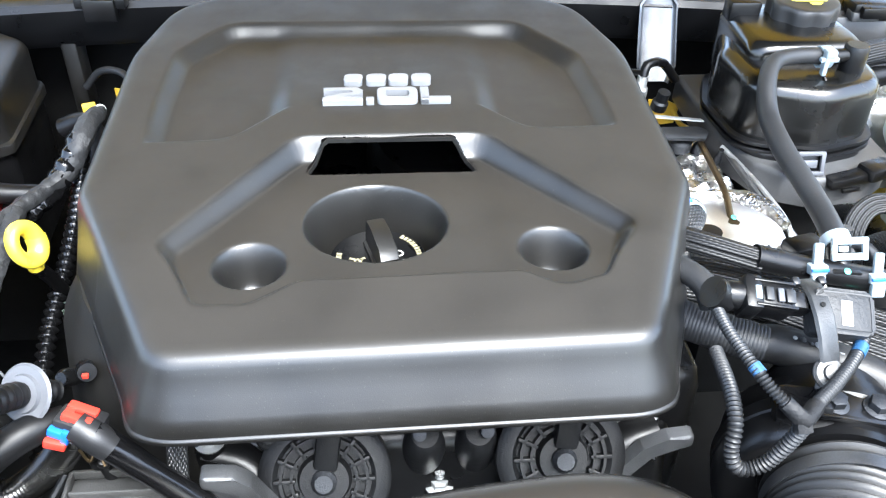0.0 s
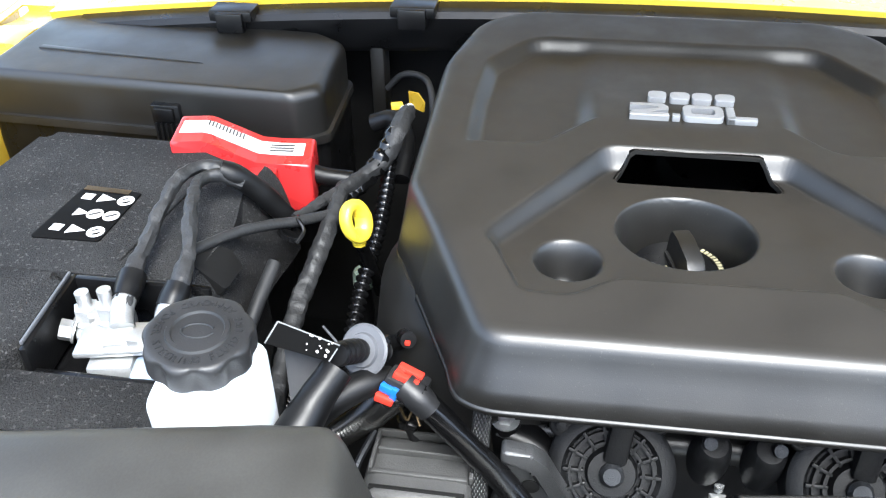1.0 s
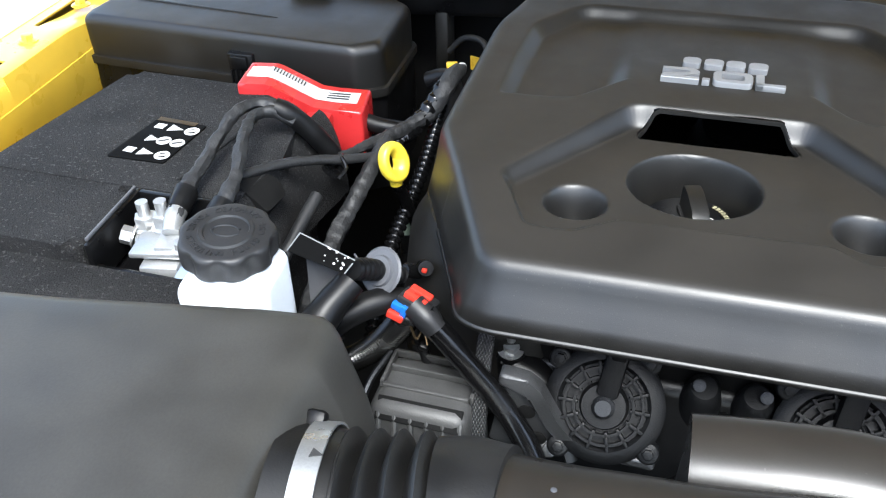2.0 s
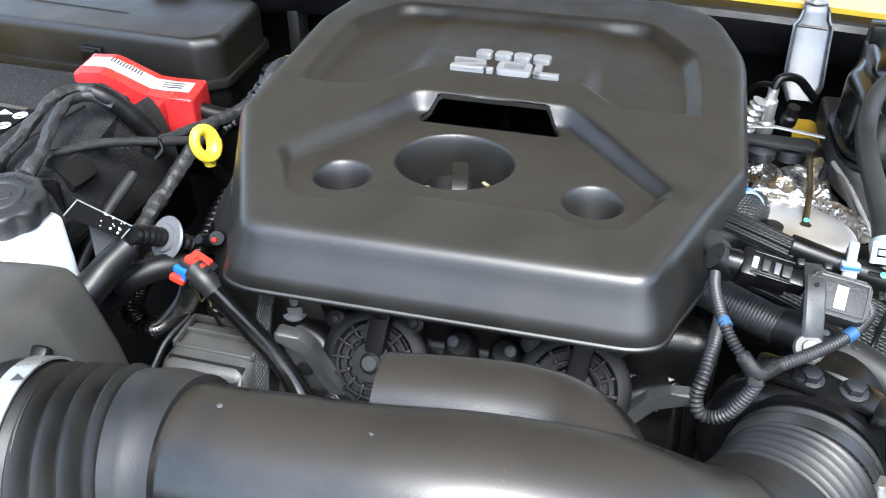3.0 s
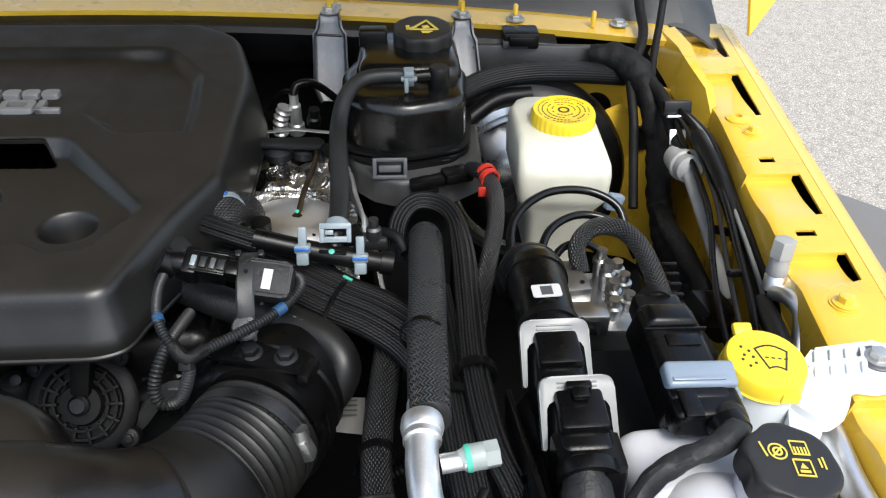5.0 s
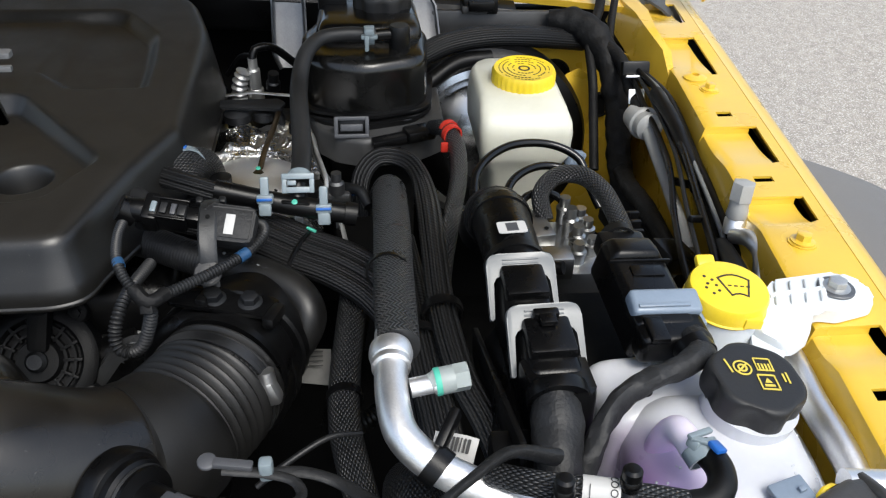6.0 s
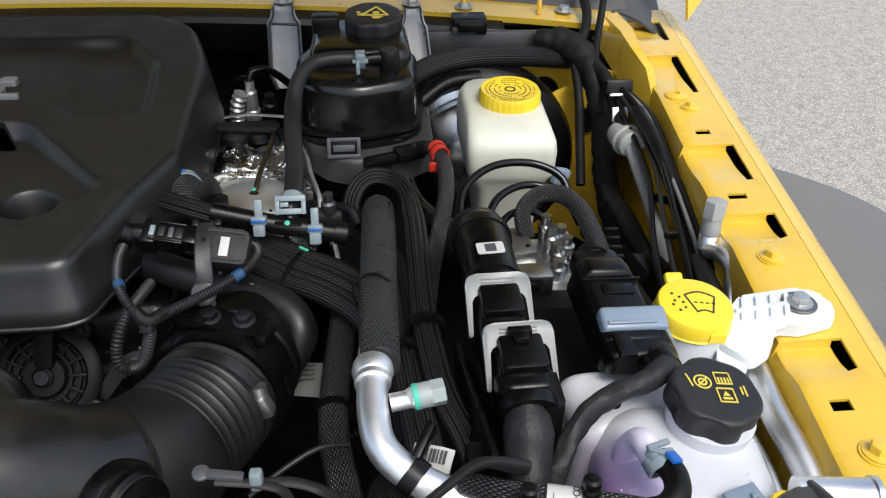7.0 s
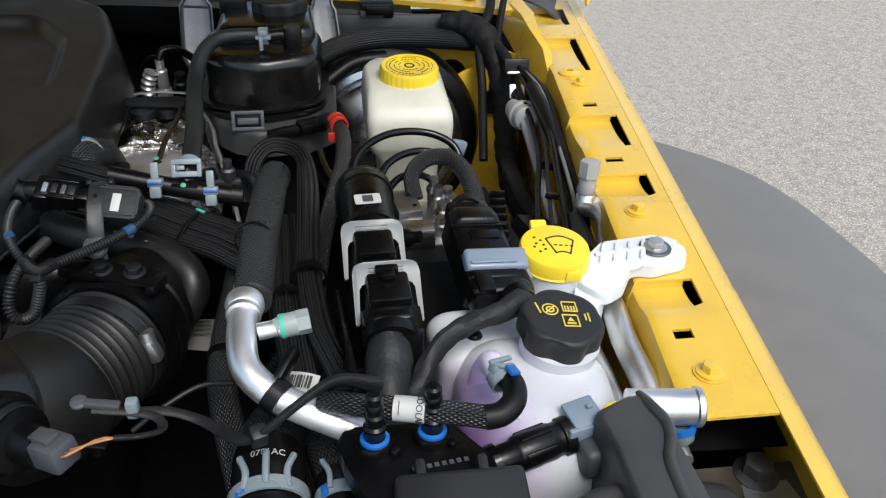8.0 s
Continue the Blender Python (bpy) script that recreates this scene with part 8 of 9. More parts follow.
part("lug", join(box(0.016, 0.003, 0.016, at(0.648, 0.122, 1.062, -25), 0.001), box(0.004, 0.003, 0.024, at(0.656, 0.122, 1.058, -25), 0.001), box(0.022, 0.006, 0.003, at(0.650, 0.138, 1.078, -25), 0.001)), M_ALU, lugt)
part("hole", disc(0.004, 0.001, axis((0.648, 0.1195, 1.0625), (0, -0.9, 0.45)), 0.0002, 16), M_DARK, lugt)
part("holder", box(0.03, 0.012, 0.016, at(0.652, 0.150, 1.082, -20), 0.002), M_BLACK, lugt)
lugt.location += V(0.006, 0.002, 0.0)
wires = thing("wire_bundle", (0.65, -0.05, 1.0), "loose grey and black wires running along the fender", "cable")
for k, (dx, dz, r, mat) in enumerate(((0, 0, 0.0032, M_BLACK), (0.007, -0.003, 0.0022, M_GREYPL), (-0.006, -0.006, 0.0022, M_GREYRUB), (0.012, -0.008, 0.0055, M_RUBBER), (-0.012, -0.014, 0.003, M_BLACK))):
    part("wire", tube([(0.660 + dx * 0.4, 0.150, 1.082 + dz * 0.5), (0.668 + dx, 0.105, 1.078 + dz), (0.668 + dx, 0.05, 1.070 + dz), (0.662 + dx, -0.01, 1.065 + dz), (0.652 + dx * 1.6, -0.08, 1.058 + dz), (0.642 + dx * 1.8, -0.14, 1.055 + dz), (0.632 + dx * 1.5, -0.20, 1.045 + dz)], r, 10, 0.006), mat, wires)
part("tie", box(0.022, 0.005, 0.006, at(0.640, -0.11, 1.058, 0, 20, 30), 0.0015), M_BLACK, wires)
part("drain_hose", tube([(0.664, 0.095, 1.080), (0.667, 0.036, 1.071), (0.668, -0.048, 1.048), (0.666, -0.10, 1.038), (0.664, -0.146, 1.029)], 0.0072, 16, 0.005, wob=0.0006), M_RUBBER, wires)
part("strap", ring_band((0.668, -0.040, 1.050), (0, -1, -0.25), 0.0076, 0.008, 0.0016), M_BLACK, wires)
part("strap", box(0.024, 0.008, 0.006, at(0.660, -0.028, 1.044, 0, 15, 0), 0.0015), M_BLACK, wires)
part("boot", tube([(0.652, -0.14, 1.050), (0.648, -0.175, 1.055), (0.642, -0.21, 1.06)], 0.0085, 14), M_RUBBER, wires)
part("plug", box(0.04, 0.03, 0.02, at(0.625, -0.11, 1.02, 10, 20, 25), 0.004), M_BLACK, wires)

acv = thing("service_valve", (0.65, -0.18, 1.05), "grey hex service valve cap on an aluminium pipe", "valve")
part("cap", join(lathe([(0.0076, -0.006), (0.0088, -0.004), (0.0078, 0.004), (0.0078, 0.011)], axis((0.6500, -0.174, 1.084), (0.06, 0.12, 0.98)), 24), prism([(0.0096 * math.cos(math.pi / 3 * i), 0.0096 * math.sin(math.pi / 3 * i)) for i in range(6)], 0.010, 0.0255, axis((0.6500, -0.174, 1.084), (0.06, 0.12, 0.98)), 0.0015)), M_VALVE, acv)
part("stem", lathe([(0, 0), (0.0095, 0), (0.0095, 0.012), (0.008, 0.014), (0.008, 0.022), (0, 0.022)], axis((0.650, -0.177, 1.064), (0.12, 0.30, 0.95)), 20), M_ALU, acv)
part("pipe", tube([(0.648, -0.183, 1.066), (0.652, -0.200, 1.074), (0.656, -0.216, 1.070), (0.650, -0.236, 1.056), (0.640, -0.26, 1.03)], 0.0068, 18, 0.003), M_ALU, acv)
acv.location += V(0.013, 0.044, -0.006)

# ---- washer tank filler and coolant bottle ----
wash = thing("washer_filler", (0.60, -0.27, 1.0), "white washer tank neck with yellow lid bolted on fender", "washer tank")
part("neck", join(lathe([(0.030, -0.07), (0.026, -0.03), (0.0245, 0.0), (0, 0.0)], at(0.593, -0.272, 1.098, 4), 32)), M_WHITE, wash)
wp = rounded([(0.606, -0.292), (0.622, -0.262), (0.640, -0.243), (0.690, -0.236), (0.704, -0.250), (0.700, -0.272), (0.670, -0.280), (0.654, -0.276), (0.640, -0.300), (0.622, -0.312)], 0.010, 4)
part("arm", join(prism(wp, 1.084, 1.094, None, 0.003), prism(rounded([(0.596, -0.322), (0.616, -0.318), (0.630, -0.295), (0.612, -0.275)], 0.008), 1.04, 1.088, None, 0.003)), M_WHITE, wash, "white plastic mounting arm")
for i in range(4):
    part("rib", box(0.004, 0.026, 0.004, at(0.636 + 0.011 * i, -0.260 + 0.001 * i, 1.0945, 0, 0, -20), 0.001), M_WHITE, wash)
part("rib", box(0.046, 0.004, 0.004, at(0.652, -0.2585, 1.0945, 0, 0, 8), 0.001), M_WHITE, wash)
part("washer", disc(0.0125, 0.002, at(0.679, -0.256, 1.094), 0.0005, 24), M_GALV, wash)
part("bolt", hex_bolt((0.679, -0.256, 1.0955), (0, 0, 1), 0.0058, 0.5, 1.6), M_STEEL, wash)
wm = at(0.593, -0.271, 1.098, 5, 2)
wcap = part("lid", join(lathe([(0.024, 0), (0.0262, 0.001), (0.0262, 0.012), (0.0250, 0.0145), (0.0240, 0.0148), (0, 0.0148)], wm, 48), box(0.013, 0.010, 0.006, wm @ at(-0.006, 0.0285, 0.011, 20), 0.002), prism([(-0.008, -0.022), (0.008, -0.022), (0.006, -0.0295), (-0.005, -0.0290)], 0.003, 0.011, wm @ at(0.008, 0.002, 0), 0.002), lathe([(0.0262, 0.0015), (0.0272, 0.0025), (0.0262, 0.0035)], wm, 48)), M_YELCAP, wash, "yellow flip lid")


sg = wm @ at(0, 0, 0.0149, 0, 0, -8)
arc_hi = [(-0.0065 + 0.0205 * k / 6, 0.0075 + 0.0042 * math.sin(math.pi * k / 6)) for k in range(7)]
arc_lo = [(0.0000 + 0.0105 * k / 4, -0.0085 + 0.0020 * math.sin(math.pi * k / 4)) for k in range(5)]
for line in (arc_hi, arc_lo, [arc_hi[0], arc_lo[0]], [arc_hi[-1], arc_lo[-1]]):
    for a, b in zip(line, line[1:]):
        part("sign", box(math.hypot(b[0] - a[0], b[1] - a[1]) + 0.001, 0.0012, 0.0005, sg @ at((a[0] + b[0]) / 2, (a[1] + b[1]) / 2, 0, 0, 0, math.degrees(math.atan2(b[1] - a[1], b[0] - a[0]))), 0), M_INK, wcap)
for i in range(4):
    part("sign", box(0.0024, 0.0010, 0.0005, sg @ at(0.0002 + 0.0040 * i, 0.0008, 0, 0, 0, 3), 0), M_INK, wcap)
for x, y in ((-0.0105, 0.005), (-0.0140, 0.001), (-0.0085, 0.000), (-0.0155, -0.003), (-0.0075, -0.005), (-0.0115, -0.008), (-0.0150, 0.008)):
    part("sign", disc(0.0011, 0.0005, sg @ at(x, y, -0.0002), 0.0001, 8), M_INK, wcap)

ct = thing("coolant_bottle", (0.57, -0.38, 0.95), "milky coolant bottle with violet coolant and black cap", "tank")
part("bottle", join(dome(rounded([(0.514, -0.330), (0.536, -0.318), (0.600, -0.322), (0.619, -0.355), (0.614, -0.415), (0.588, -0.442), (0.536, -0.440), (0.510, -0.40)], 0.03, 6), 0.94, 1.090, 0.036),
                    dome(rounded([(0.498, -0.290), (0.575, -0.285), (0.595, -0.34), (0.505, -0.35)], 0.016, 5), 0.95, 1.080, 0.014),
                    lathe([(0.033, -0.022), (0.028, -0.008), (0.0255, 0.004), (0.0265, 0.016), (0, 0.016)], at(0.580, -0.354, 1.084, 4, 4), 36)), M_COOLANT, ct)
km = at(0.580, -0.352, 1.099, 5, 5, 12)
kcap = part("cap", grip_cap(km, 0.0282, 0.0180, 6, 0.0050, 0.6), M_CAP, ct, "black scalloped cap with yellow signs")
ks = km @ at(0, 0, 0.0182, 0, 0, -14)
part("sign", lathe([(0.0046, 0), (0.0056, 0), (0.0056, 0.0004), (0.0046, 0.0004), (0.0046, 0)], ks @ at(-0.008, 0.005, 0), 24), M_YELINK, kcap)
part("sign", lathe([(0.0018, 0), (0.0030, 0), (0.0030, 0.0004), (0.0018, 0.0004), (0.0018, 0)], ks @ at(-0.008, 0.005, 0), 20), M_YELINK, kcap)
part("sign", box(0.0100, 0.0011, 0.0004, ks @ at(-0.008, 0.005, 0.0003, 0, 0, 45), 0), M_YELINK, kcap)
for bx, by, bw, bh in ((0.0055, 0.0085, 0.0095, 0.0090), (0.0040, -0.0050, 0.0100, 0.0105)):
    for sx, sy, w, h in ((0, 0.5, 1, 0.10), (0, -0.5, 1.08, 0.10), (0.5, 0, 0.09, 1), (-0.5, 0, 0.09, 1)):
        part("sign", box(bw * w, bh * h, 0.0004, ks @ at(bx + bw * sx, by + bh * sy, 0.0002), 0), M_YELINK, kcap)
for i in range(4):
    part("sign", box(0.0011, 0.0045, 0.0004, ks @ at(0.0025 + 0.0020 * i, 0.0068, 0.0002), 0), M_YELINK, kcap)
part("sign", box(0.0060, 0.0016, 0.0004, ks @ at(0.0040, -0.0075, 0.0002), 0), M_YELINK, kcap)
part("sign", prism([(-0.0022, 0), (0.0022, 0), (0, 0.0036)], 0, 0.0004, ks @ at(0.0040, -0.0055, 0)), M_YELINK, kcap)
for x, y, w, rz in ((0.0145, -0.001, 0.006, 0), (0.0168, -0.001, 0.008, 0), (-0.0160, 0.006, 0.010, 12)):
    part("sign", box(0.0011, w, 0.0004, ks @ at(x, y, 0.0002, 0, 0, rz), 0), M_YELINK, kcap)
part("nipple", join(tube([(0.527, -0.366, 1.060), (0.529, -0.368, 1.084), (0.531, -0.373, 1.0985), (0.531, -0.384, 1.1055), (0.531, -0.398, 1.107)], [0.0105, 0.0090, 0.0080, 0.0075, 0.0066], 22, 0.004)), tinted_tank("violet_nipple_plastic", (0.76, 0.70, 0.82), (0.66, 0.42, 0.78, 1), (0.527, -0.368, 1.072), 0.036), ct, "violet-tinted nipple")
drops = []
ring = rounded([(0.514, -0.330), (0.536, -0.318), (0.600, -0.322), (0.619, -0.355), (0.614, -0.415), (0.588, -0.442), (0.536, -0.440), (0.510, -0.40)], 0.03, 6)
cx, cy = sum(p[0] for p in ring) / len(ring), sum(p[1] for p in ring) / len(ring)
mean = sum(math.hypot(x - cx, y - cy) for x, y in ring) / len(ring)
for i in range(90):
    x, y = ring[random.randrange(len(ring))]
    if y > -0.345:
        continue
    a = random.uniform(0.25, 1.5)
    s = 1 - 0.036 * (1 - math.cos(a)) / mean
    q = V(cx + (x - cx) * s, cy + (y - cy) * s, 1.054 + 0.036 * math.sin(a))
    r = random.uniform(0.0005, 0.0012)
    drops.append(lathe([(r, -0.0002), (r * 0.8, r * 0.35), (0, r * 0.5)], axis(q, ((x - cx) * math.cos(a), (y - cy) * math.cos(a), mean * math.sin(a))), 7))
tagged(part("water_droplets", join(*drops), M_DROP, ct, "fine water droplets"), kind="stuff")
part("stud", lathe([(0, 0), (0.0062, 0), (0.0066, 0.003), (0.0055, 0.007), (0.003, 0.009), (0, 0.009)], axis((0.531, -0.323, 1.074), (-0.1, -0.2, 1)), 20), M_BLACK, ct)
ct.location += V(-0.005, -0.004, -0.001)
kh = thing("coolant_hose", (0.50, -0.43, 1.06), "braided coolant hose with a printed band and clamp", "hose")
part("sleeve", tube([(0.425, -0.392, 1.092), (0.446, -0.409, 1.103), (0.473, -0.418, 1.106), (0.499, -0.424, 1.106), (0.516, -0.429, 1.106)], 0.0068, 20, 0.004), M_BRAID, kh, "braided black sleeve")
part("elbow", tube([(0.514, -0.429, 1.106), (0.524, -0.428, 1.107), (0.532, -0.421, 1.109), (0.5345, -0.409, 1.109), (0.532, -0.395, 1.106)], 0.0072, 20, 0.003), M_RUBBER, kh)
part("band", lathe([(0.0069, -0.009), (0.0074, -0.009), (0.0074, 0.009), (0.0069, 0.009), (0.0069, -0.009)], axis((0.473, -0.418, 1.106), (0.97, -0.25, 0.03)), 28), M_LABEL, kh, "white printed band")
bf_ = axis((0.473, -0.418, 1.106), (0.97, -0.25, 0.03))
word = letters("COOLAN", 0.0054, Matrix.Identity(4), 0.0002)
for v in word.verts:
    a = math.radians(138) + v.co.x / 0.0076
    v.co = bf_ @ V((0.0076 + v.co.z) * math.cos(a), (0.0076 + v.co.z) * math.sin(a), 0.0058 + v.co.y)
part("print", word, M_INK, kh)
for i in range(5):
    a = math.radians(112 + 12 * i)
    part("print_bar", box(0.0009, 0.0016, 0.0003, bf_ @ at(0.0076 * math.cos(a), 0.0076 * math.sin(a), -0.0055, 0, 0, math.degrees(a)), 0), M_INK, kh)
part("clamp", join(ring_band((0.531, -0.398, 1.106), (-0.3, 0.9, 0.3), 0.0084, 0.008, 0.0014, 22), box(0.006, 0.007, 0.006, at(0.5255, -0.3975, 1.1135, 0, 20, 30), 0.0015), box(0.016, 0.0035, 0.0025, at(0.529, -0.394, 1.1165, 0, 10, 25), 0.0008), box(0.014, 0.0035, 0.0025, at(0.530, -0.3995, 1.1165, 0, 5, -20), 0.0008)), M_CLIPW, kh, "pale spring clamp")
part("blue_mark", box(0.007, 0.008, 0.003, at(0.5345, -0.4035, 1.1165, 0, 20, 20), 0.001), M_BLUE, kh)
kh.location += V(-0.003, -0.008, 0.005)
alp = thing("aluminium_pipe", (0.64, -0.33, 1.0), "bright aluminium pipe beside the coolant bottle", "pipe")
part("pipe", tube([(0.646, -0.225, 1.045), (0.641, -0.28, 1.062), (0.636, -0.33, 1.064), (0.637, -0.372, 1.062), (0.640, -0.43, 1.05)], 0.0095, 22, 0.005), M_ALU, alp)
part("thin_pipe", tube([(0.626, -0.27, 1.03), (0.621, -0.33, 1.048), (0.619, -0.38, 1.050), (0.620, -0.44, 1.03)], 0.004, 12), M_ALU, alp)
part("bracket", box(0.014, 0.02, 0.025, at(0.652, -0.395, 1.045), 0.003), M_GREYRUB, alp)

# ---- front edge, seen at the end ----
mp = thing("sensor_plate", (0.47, -0.47, 1.05), "black plate carrying two stems with blue seals", "bracket")
part("plate", prism(rounded([(0.430, -0.428), (0.438, -0.421), (0.496, -0.422), (0.517, -0.452), (0.522, -0.50), (0.455, -0.50), (0.434, -0.448)], 0.008, 4), 1.078, 1.092, None, 0.002), M_BLACK, mp)
part("tank", join(box(0.070, 0.05, 0.05, at(0.494, -0.490, 1.078, 14), 0.004, 3), *[box(0.006, 0.02, 0.008, at(0.474 + 0.034 * i, -0.468, 1.0985, 14), 0.002) for i in range(2)]), M_CAP, mp, "smooth black moulded end")
for x, y in ((0.4515, -0.437), (0.4845, -0.434)):
    sm_ = axis((x, y, 1.094), (0, 0.06, 1))
    st = part("stem", lathe([(0.0105, -0.004), (0.0110, 0.001), (0.0100, 0.003), (0.0060, 0.003), (0.0060, 0.011), (0.0066, 0.012), (0.0066, 0.0135), (0.0050, 0.015), (0.0050, 0.019), (0.0058, 0.020), (0.0058, 0.0215), (0.0045, 0.023), (0.0045, 0.026), (0.0054, 0.027), (0.0054, 0.0285), (0.0046, 0.030), (0.0050, 0.032), (0.0048, 0.035), (0.0034, 0.0365), (0, 0.037)], sm_, 28), M_BLACK, mp)
    part("seal", lathe([(0.0059, 0.003), (0.0084, 0.003), (0.0084, 0.0046), (0.0062, 0.0054), (0.0059, 0.003)], sm_, 32), M_SEAL, st, "blue seal ring")
    part("lock", box(0.006, 0.004, 0.004, at(x + 0.011, y - 0.008, 1.095, 0, 0, 45), 0.001), M_BLACK, st)
for i in range(8):
    part("print_bar", box(0.0026, 0.0030, 0.0004, at(0.472 + 0.0042 * i, -0.4560 + 0.0006 * i, 1.0922, 0, 0, 8), 0), M_MIDGREY, mp)
mp.location += V(-0.002, 0.003, 0.0)
shr = thing("radiator_shroud", (0.61, -0.48, 1.0), "grey-black moulded radiator shroud piece", "shroud")
part("panel", dome(rounded([(0.577, -0.430), (0.600, -0.419), (0.613, -0.417), (0.617, -0.44), (0.620, -0.49), (0.620, -0.58), (0.580, -0.58), (0.580, -0.46)], 0.008, 5), 0.99, 1.106, 0.009, 6), M_SHROUD, shr)
part("bulge", dome(rounded([(0.588, -0.463), (0.566, -0.468), (0.540, -0.480), (0.525, -0.50), (0.52, -0.58), (0.60, -0.58), (0.60, -0.47)], 0.015, 5), 0.99, 1.092, 0.022, 8), M_SHROUD, shr)
part("rib", tube([(0.608, -0.420, 1.102), (0.611, -0.434, 1.106), (0.615, -0.448, 1.106), (0.612, -0.462, 1.106), (0.606, -0.478, 1.106), (0.605, -0.53, 1.105)], 0.0036, 10), M_SHROUD, shr)
part("side_wing", dome(rounded([(0.640, -0.432), (0.668, -0.440), (0.676, -0.48), (0.67, -0.58), (0.636, -0.58)], 0.012, 5), 0.98, 1.048, 0.014, 6), M_TRAY, shr)
dry = thing("aluminium_canister", (0.645, -0.40, 1.03), "small bright aluminium canister with a blue ring", "canister")
part("can", lathe([(0, -0.030), (0.0112, -0.030), (0.0112, 0.010), (0.0124, 0.011), (0.0124, 0.014), (0.0112, 0.015), (0.0, 0.0155)], axis((0.636, -0.406, 1.082), (1, -0.12, 0.02)), 30), M_ALU, dry)
part("blue_ring", lathe([(0.007, 0), (0.0096, 0), (0.0096, 0.004), (0.007, 0.004), (0.007, 0)], axis((0.638, -0.411, 1.073), (0.15, -0.2, -1)), 24), M_SEAL, dry)
part("end", lathe([(0, 0.003), (0.0088, 0.003), (0.0085, 0.010), (0.006, 0.013), (0, 0.013)], axis((0.638, -0.411, 1.073), (0.15, -0.2, -1)), 24), M_CLIPW, dry)
dry.location += V(-0.004, -0.018, 0.012)
qc = thing("quick_connector", (0.55, -0.42, 1.05), "black plug with pale blue clip and coloured wires", "connector")
QX = axis((0.516, -0.4330, 1.072), (0.93, 0.26, 0.08))
part("plug", join(lathe([(0, 0.006), (0.0090, 0.006), (0.0090, 0.020), (0.0105, 0.022), (0.0110, 0.024), (0.0110, 0.046), (0.0104, 0.047), (0.0104, 0.051), (0.0118, 0.052), (0.0118, 0.058), (0, 0.058)], QX, 28), *[box(0.003, 0.0035, 0.020, QX @ at(0.0105 * math.cos(a), 0.0105 * math.sin(a), 0.035, 0, 0, math.degrees(a)), 0.0008) for a in (0.6, 1.6, 2.6, 4.2)]), M_BLACK, qc)
part("sleeve", lathe([(0, -0.026), (0.0085, -0.026), (0.0085, -0.016), (0.0105, -0.015), (0.0105, -0.008), (0.0085, -0.007), (0.0085, 0.002), (0.0112, 0.003), (0.0112, 0.010), (0, 0.010)], QX, 28), M_GLOSS, qc)
part("clip", join(box(0.020, 0.020, 0.004, at(0.580, -0.413, 1.089, 6, -6, 14), 0.0012), box(0.020, 0.0035, 0.020, at(0.578, -0.4235, 1.079, 4, 0, 14), 0.0012), box(0.004, 0.003, 0.004, at(0.584, -0.411, 1.092, 6, -6, 14), 0.0006)), M_PALEBLUE, qc, "pale blue clip")
part("hood_piece", box(0.02, 0.018, 0.022, at(0.585, -0.430, 1.070, 0, 0, 14), 0.005, 3), M_MIDGREY, qc)
for i, mat in enumerate((M_YELCAP, M_DARK, M_SEAL, M_SEAL)):
    part("wire", tube([(0.590 + 0.004 * i, -0.416 - 0.001 * i, 1.090), (0.597 + 0.004 * i, -0.411 - 0.001 * i, 1.093), (0.606 + 0.004 * i, -0.408, 1.088)], 0.0017, 8), mat, qc)
qc.location += V(-0.006, -0.01, 0.005)
cb = thing("corner_bolt", (0.70, -0.43, 1.0), "large dark flange bolt on a bare steel pad", "bolt")
part("pad", prism(rounded([(0.682, -0.452), (0.690, -0.418), (0.716, -0.412), (0.722, -0.46)], 0.006), 1.005, 1.026, None, 0.002), M_STEEL, cb)
part("bolt", hex_bolt((0.700, -0.424, 1.026), (0, 0, 1), 0.0088, 0.7, 1.7), M_GALV, cb)
rh = thing("radiator_hose", (0.385, -0.42, 1.0), "thick braided radiator hose with spring clamp and print", "hose")
part("sleeve", tube([(0.388, -0.345, 1.02), (0.387, -0.370, 1.036), (0.386, -0.398, 1.042)], 0.0215, 28), M_BRAID, rh, "braided black sleeve")
part("end", tube([(0.386, -0.392, 1.042), (0.386, -0.412, 1.044), (0.387, -0.455, 1.035)], 0.0225, 28), M_RUBBER, rh, "rubber hose end")
part("clamp", join(ring_band((0.3865, -0.427, 1.0425), (0.02, -1, -0.12), 0.0228, 0.009, 0.0018), *[tube([(0.3865 + 0.013 * s, -0.431, 1.0655 - 0.004 * s * s), (0.3865 + 0.012 * s, -0.421, 1.0690 - 0.004 * s * s), (0.3865 + 0.016 * s, -0.410, 1.0700 - 0.005 * s * s)], 0.0022, 8, 0.003) for s in (-1, 0, 1)]), M_CLIPW, rh, "pale spring clamp")
part("blue_mark", box(0.008, 0.008, 0.002, at(0.372, -0.430, 1.0605, 0, -38), 0.0006), M_SEAL, rh)
word = letters("0781AC", 0.0064, Matrix.Identity(4), 0.0002)
for v in word.verts:
    a = math.pi / 2 - 0.05 - v.co.x / 0.0229
    v.co = V(0.386 + (0.0229 + v.co.z) * math.cos(a), -0.4075 + v.co.y, 1.0438 + (0.0229 + v.co.z) * math.sin(a))
part("print", word, M_LABEL, rh, "white printed code")
h2 = thing("heater_hose", (0.425, -0.41, 1.0), "braided heater hose with a pale spring clamp", "hose")
part("sleeve", tube([(0.416, -0.355, 1.02), (0.420, -0.38, 1.040), (0.425, -0.405, 1.048), (0.428, -0.420, 1.048)], 0.0125, 20), M_BRAID, h2, "braided black sleeve")
part("end", tube([(0.4275, -0.416, 1.048), (0.430, -0.44, 1.045), (0.432, -0.47, 1.03)], 0.0135, 20), M_RUBBER, h2)
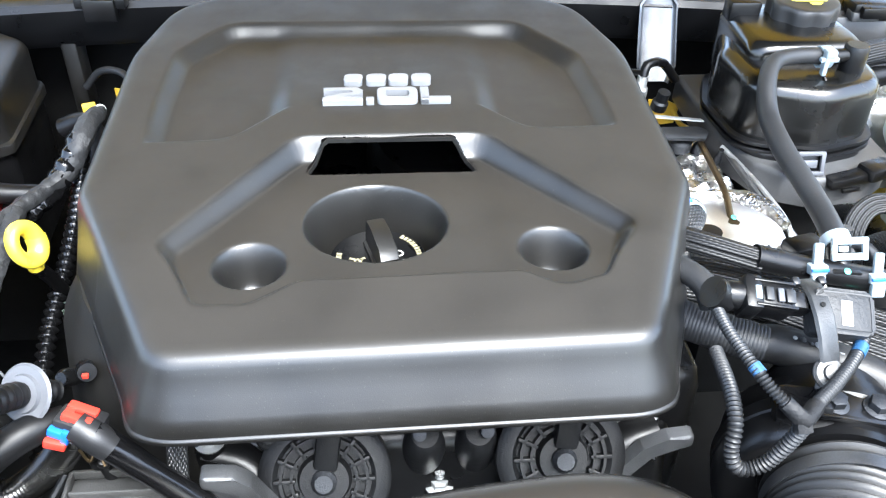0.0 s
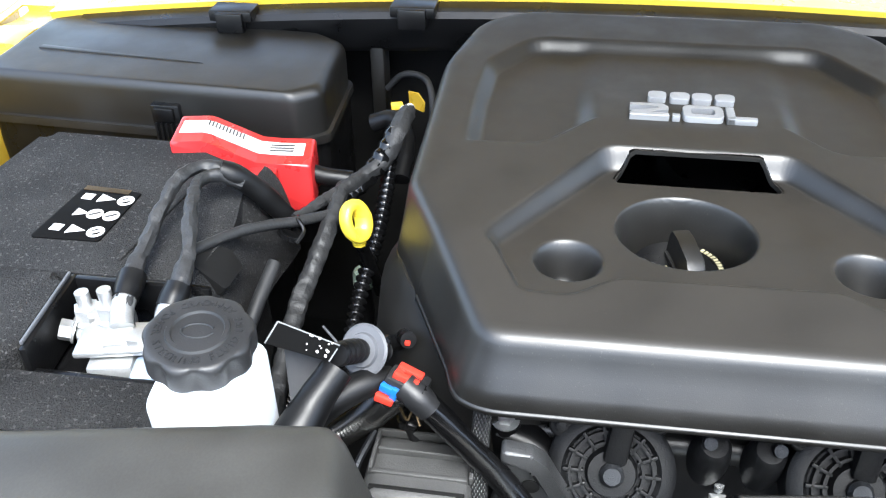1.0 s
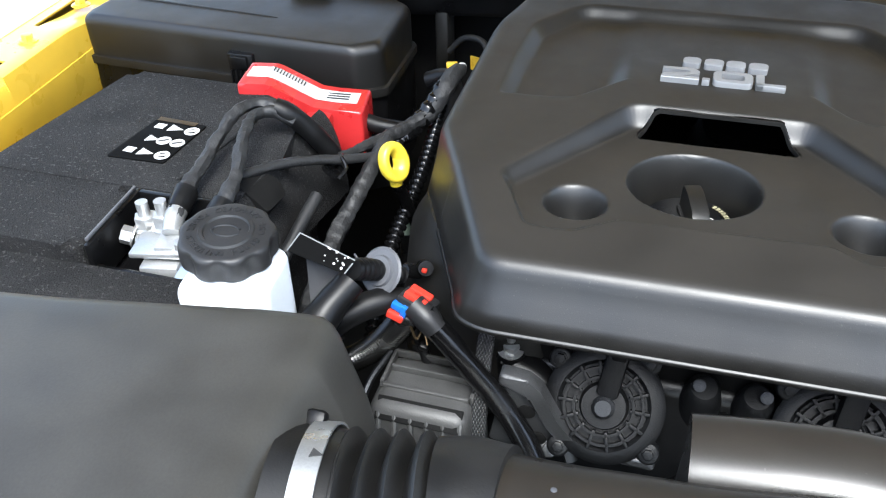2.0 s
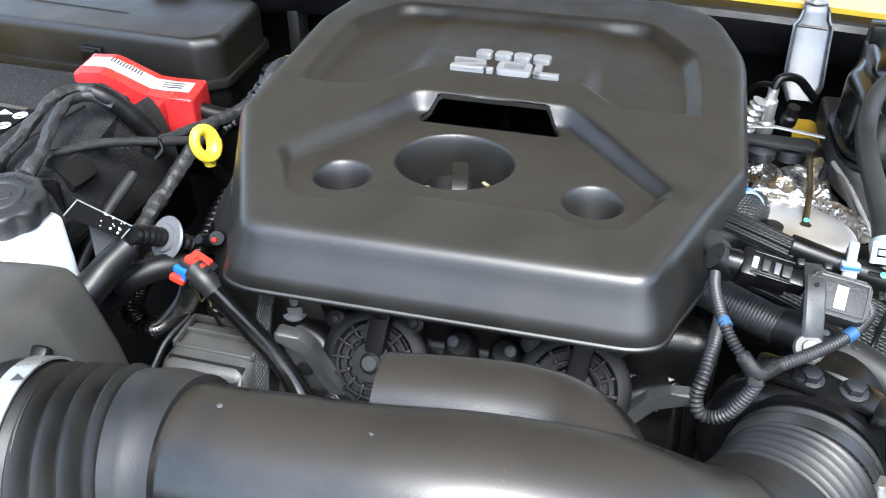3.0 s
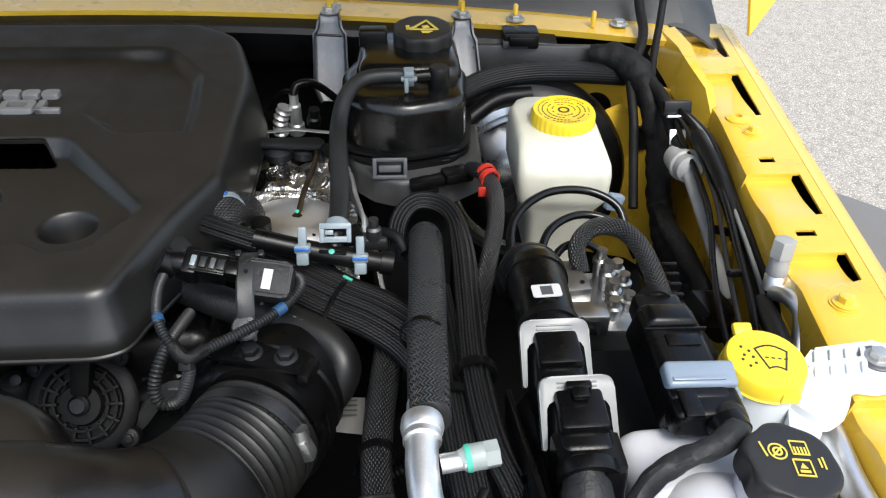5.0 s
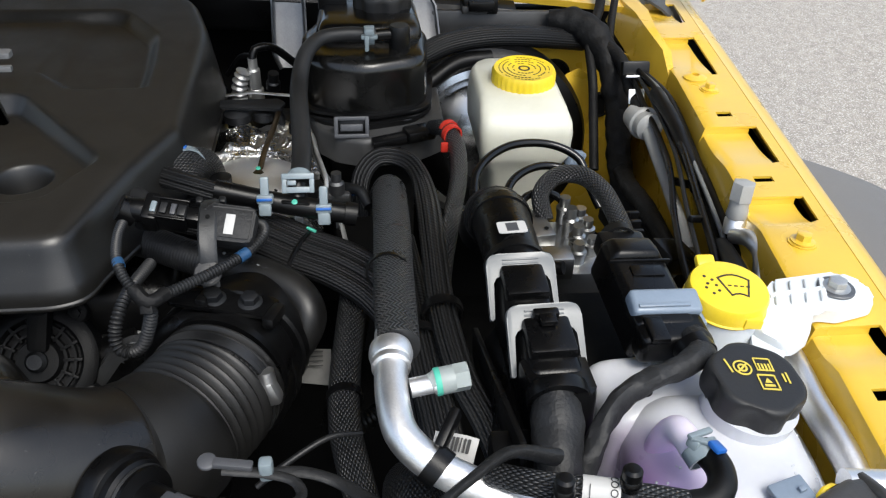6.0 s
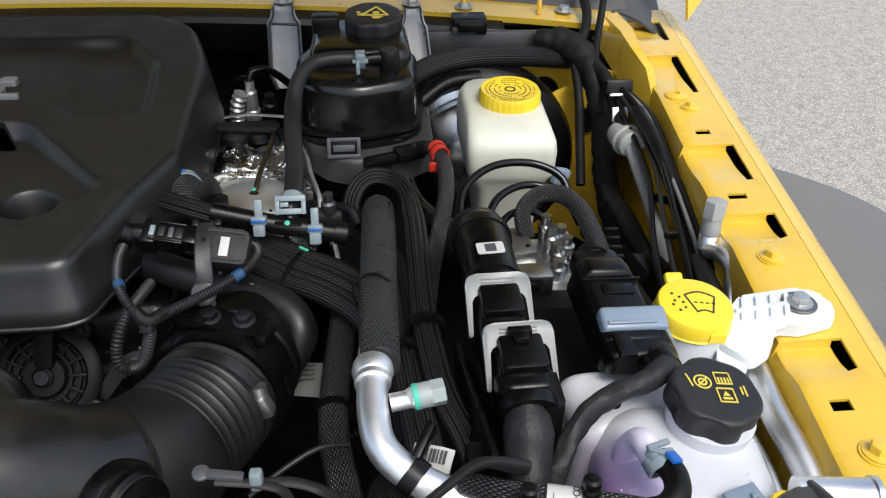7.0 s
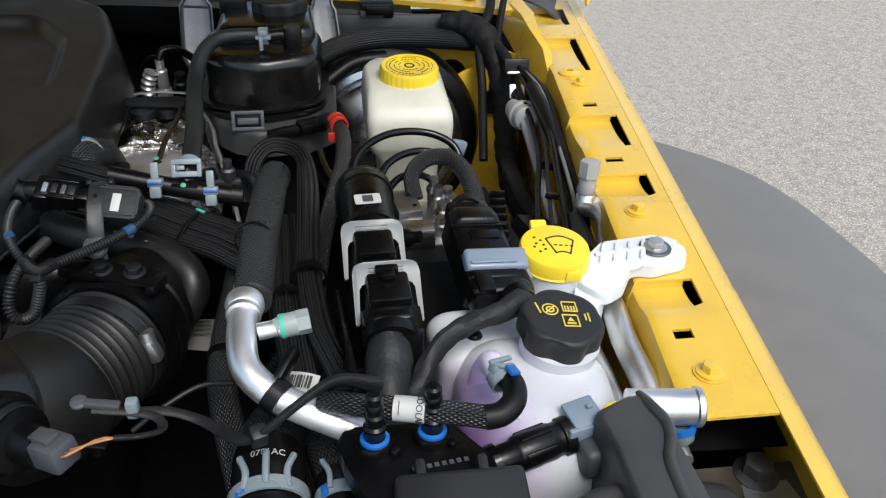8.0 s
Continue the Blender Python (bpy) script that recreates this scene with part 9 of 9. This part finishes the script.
part("clamp", join(ring_band((0.429, -0.431, 1.046), (0.08, -1, -0.1), 0.0137, 0.008, 0.0016), *[tube([(0.429 + 0.006 * s, -0.434, 1.061), (0.429 + 0.006 * s, -0.425, 1.064), (0.429 + 0.010 * s, -0.415, 1.063)], 0.0018, 8, 0.003) for s in (-1, 1)]), M_CLIPW, h2, "pale spring clamp")
part("blue_mark", box(0.005, 0.008, 0.002, at(0.420, -0.433, 1.058, 0, -35), 0.0006), M_SEAL, h2)

gw = thing("sensor_wiring", (0.33, -0.40, 1.05), "grey flat wiring with clips crossing the intake", "cable")
part("wire", tube([(0.278, -0.362, 1.068), (0.300, -0.362, 1.064), (0.322, -0.358, 1.058), (0.342, -0.362, 1.052), (0.362, -0.388, 1.064), (0.376, -0.412, 1.082), (0.390, -0.418, 1.096), (0.408, -0.412, 1.108), (0.430, -0.400, 1.113), (0.455, -0.398, 1.105)], [0.0035, 0.0035, 0.004, 0.0042, 0.0045, 0.0045, 0.0045, 0.005, 0.006, 0.008], 12, 0.004, flat=0.55), M_TAPE, gw)
part("wire", tube([(0.300, -0.362, 1.064), (0.317, -0.367, 1.062), (0.322, -0.380, 1.064), (0.312, -0.390, 1.070), (0.297, -0.392, 1.072)], 0.0032, 12, 0.004, flat=0.6), M_TAPE, gw)
part("strap", join(box(0.022, 0.006, 0.004, at(0.284, -0.360, 1.070, 0, 8, -4), 0.001), disc(0.0055, 0.003, axis((0.270, -0.358, 1.070), (0, -0.2, 1)), 0.001, 16)), M_MIDGREY, gw, "grey strap")
part("clip", box(0.008, 0.008, 0.014, at(0.302, -0.361, 1.066), 0.002), M_CLIPW, gw, "pale clip")
part("clip", box(0.010, 0.010, 0.014, at(0.384, -0.417, 1.090, 20, 0, 20), 0.002), M_GREYRUB, gw)
mpw = thing("intake_sensor", (0.24, -0.37, 1.05), "round black intake sensor with a grey plug and coloured wires", "sensor")
sx = axis((0.2235, -0.3640, 1.054), (0.82, -0.54, 0.15)) @ Matrix.Scale(0.88, 4)
part("stem", lathe([(0, -0.01), (0.030, -0.01), (0.031, 0.0), (0.029, 0.004), (0.026, 0.005), (0.026, 0.010), (0.0235, 0.012), (0.0235, 0.018), (0.015, 0.020), (0.014, 0.040), (0, 0.040)], sx, 36), M_BLACK, mpw)
part("ring", lathe([(0.0238, 0.0125), (0.0245, 0.0135), (0.0238, 0.0155)], sx, 36), M_GREYRUB, mpw)
part("plug", join(box(0.022, 0.021, 0.026, sx @ at(0, 0, 0.050), 0.003), box(0.012, 0.005, 0.018, sx @ at(0, 0.012, 0.046), 0.001)), M_PLUGGREY, mpw, "grey plastic plug")
for k, mt in enumerate((M_ORANGE, M_GREYPL, M_ORANGE)):
    part("wire", tube([tuple(sx @ V(-0.004 + 0.004 * k, 0.002, 0.062)), tuple(sx @ V(-0.003 + 0.003 * k, 0.006, 0.070)), (0.288, -0.392 - 0.001 * k, 1.072), (0.298, -0.392, 1.072)], 0.0008, 8), mt, mpw)
part("tab", join(box(0.05, 0.010, 0.003, at(0.262, -0.372, 1.054, 0, 10, -6), 0.001), lathe([(0, -0.012), (0.0035, -0.012), (0.0035, 0.003), (0, 0.004)], at(0.278, -0.373, 1.052), 10)), M_BLACK, mpw)
cable("thin_wire", [(0.29, -0.335, 1.02), (0.31, -0.325, 1.03), (0.335, -0.312, 1.036), (0.355, -0.305, 1.03)], 0.002, M_GREYRUB, "thin wire below the intake")
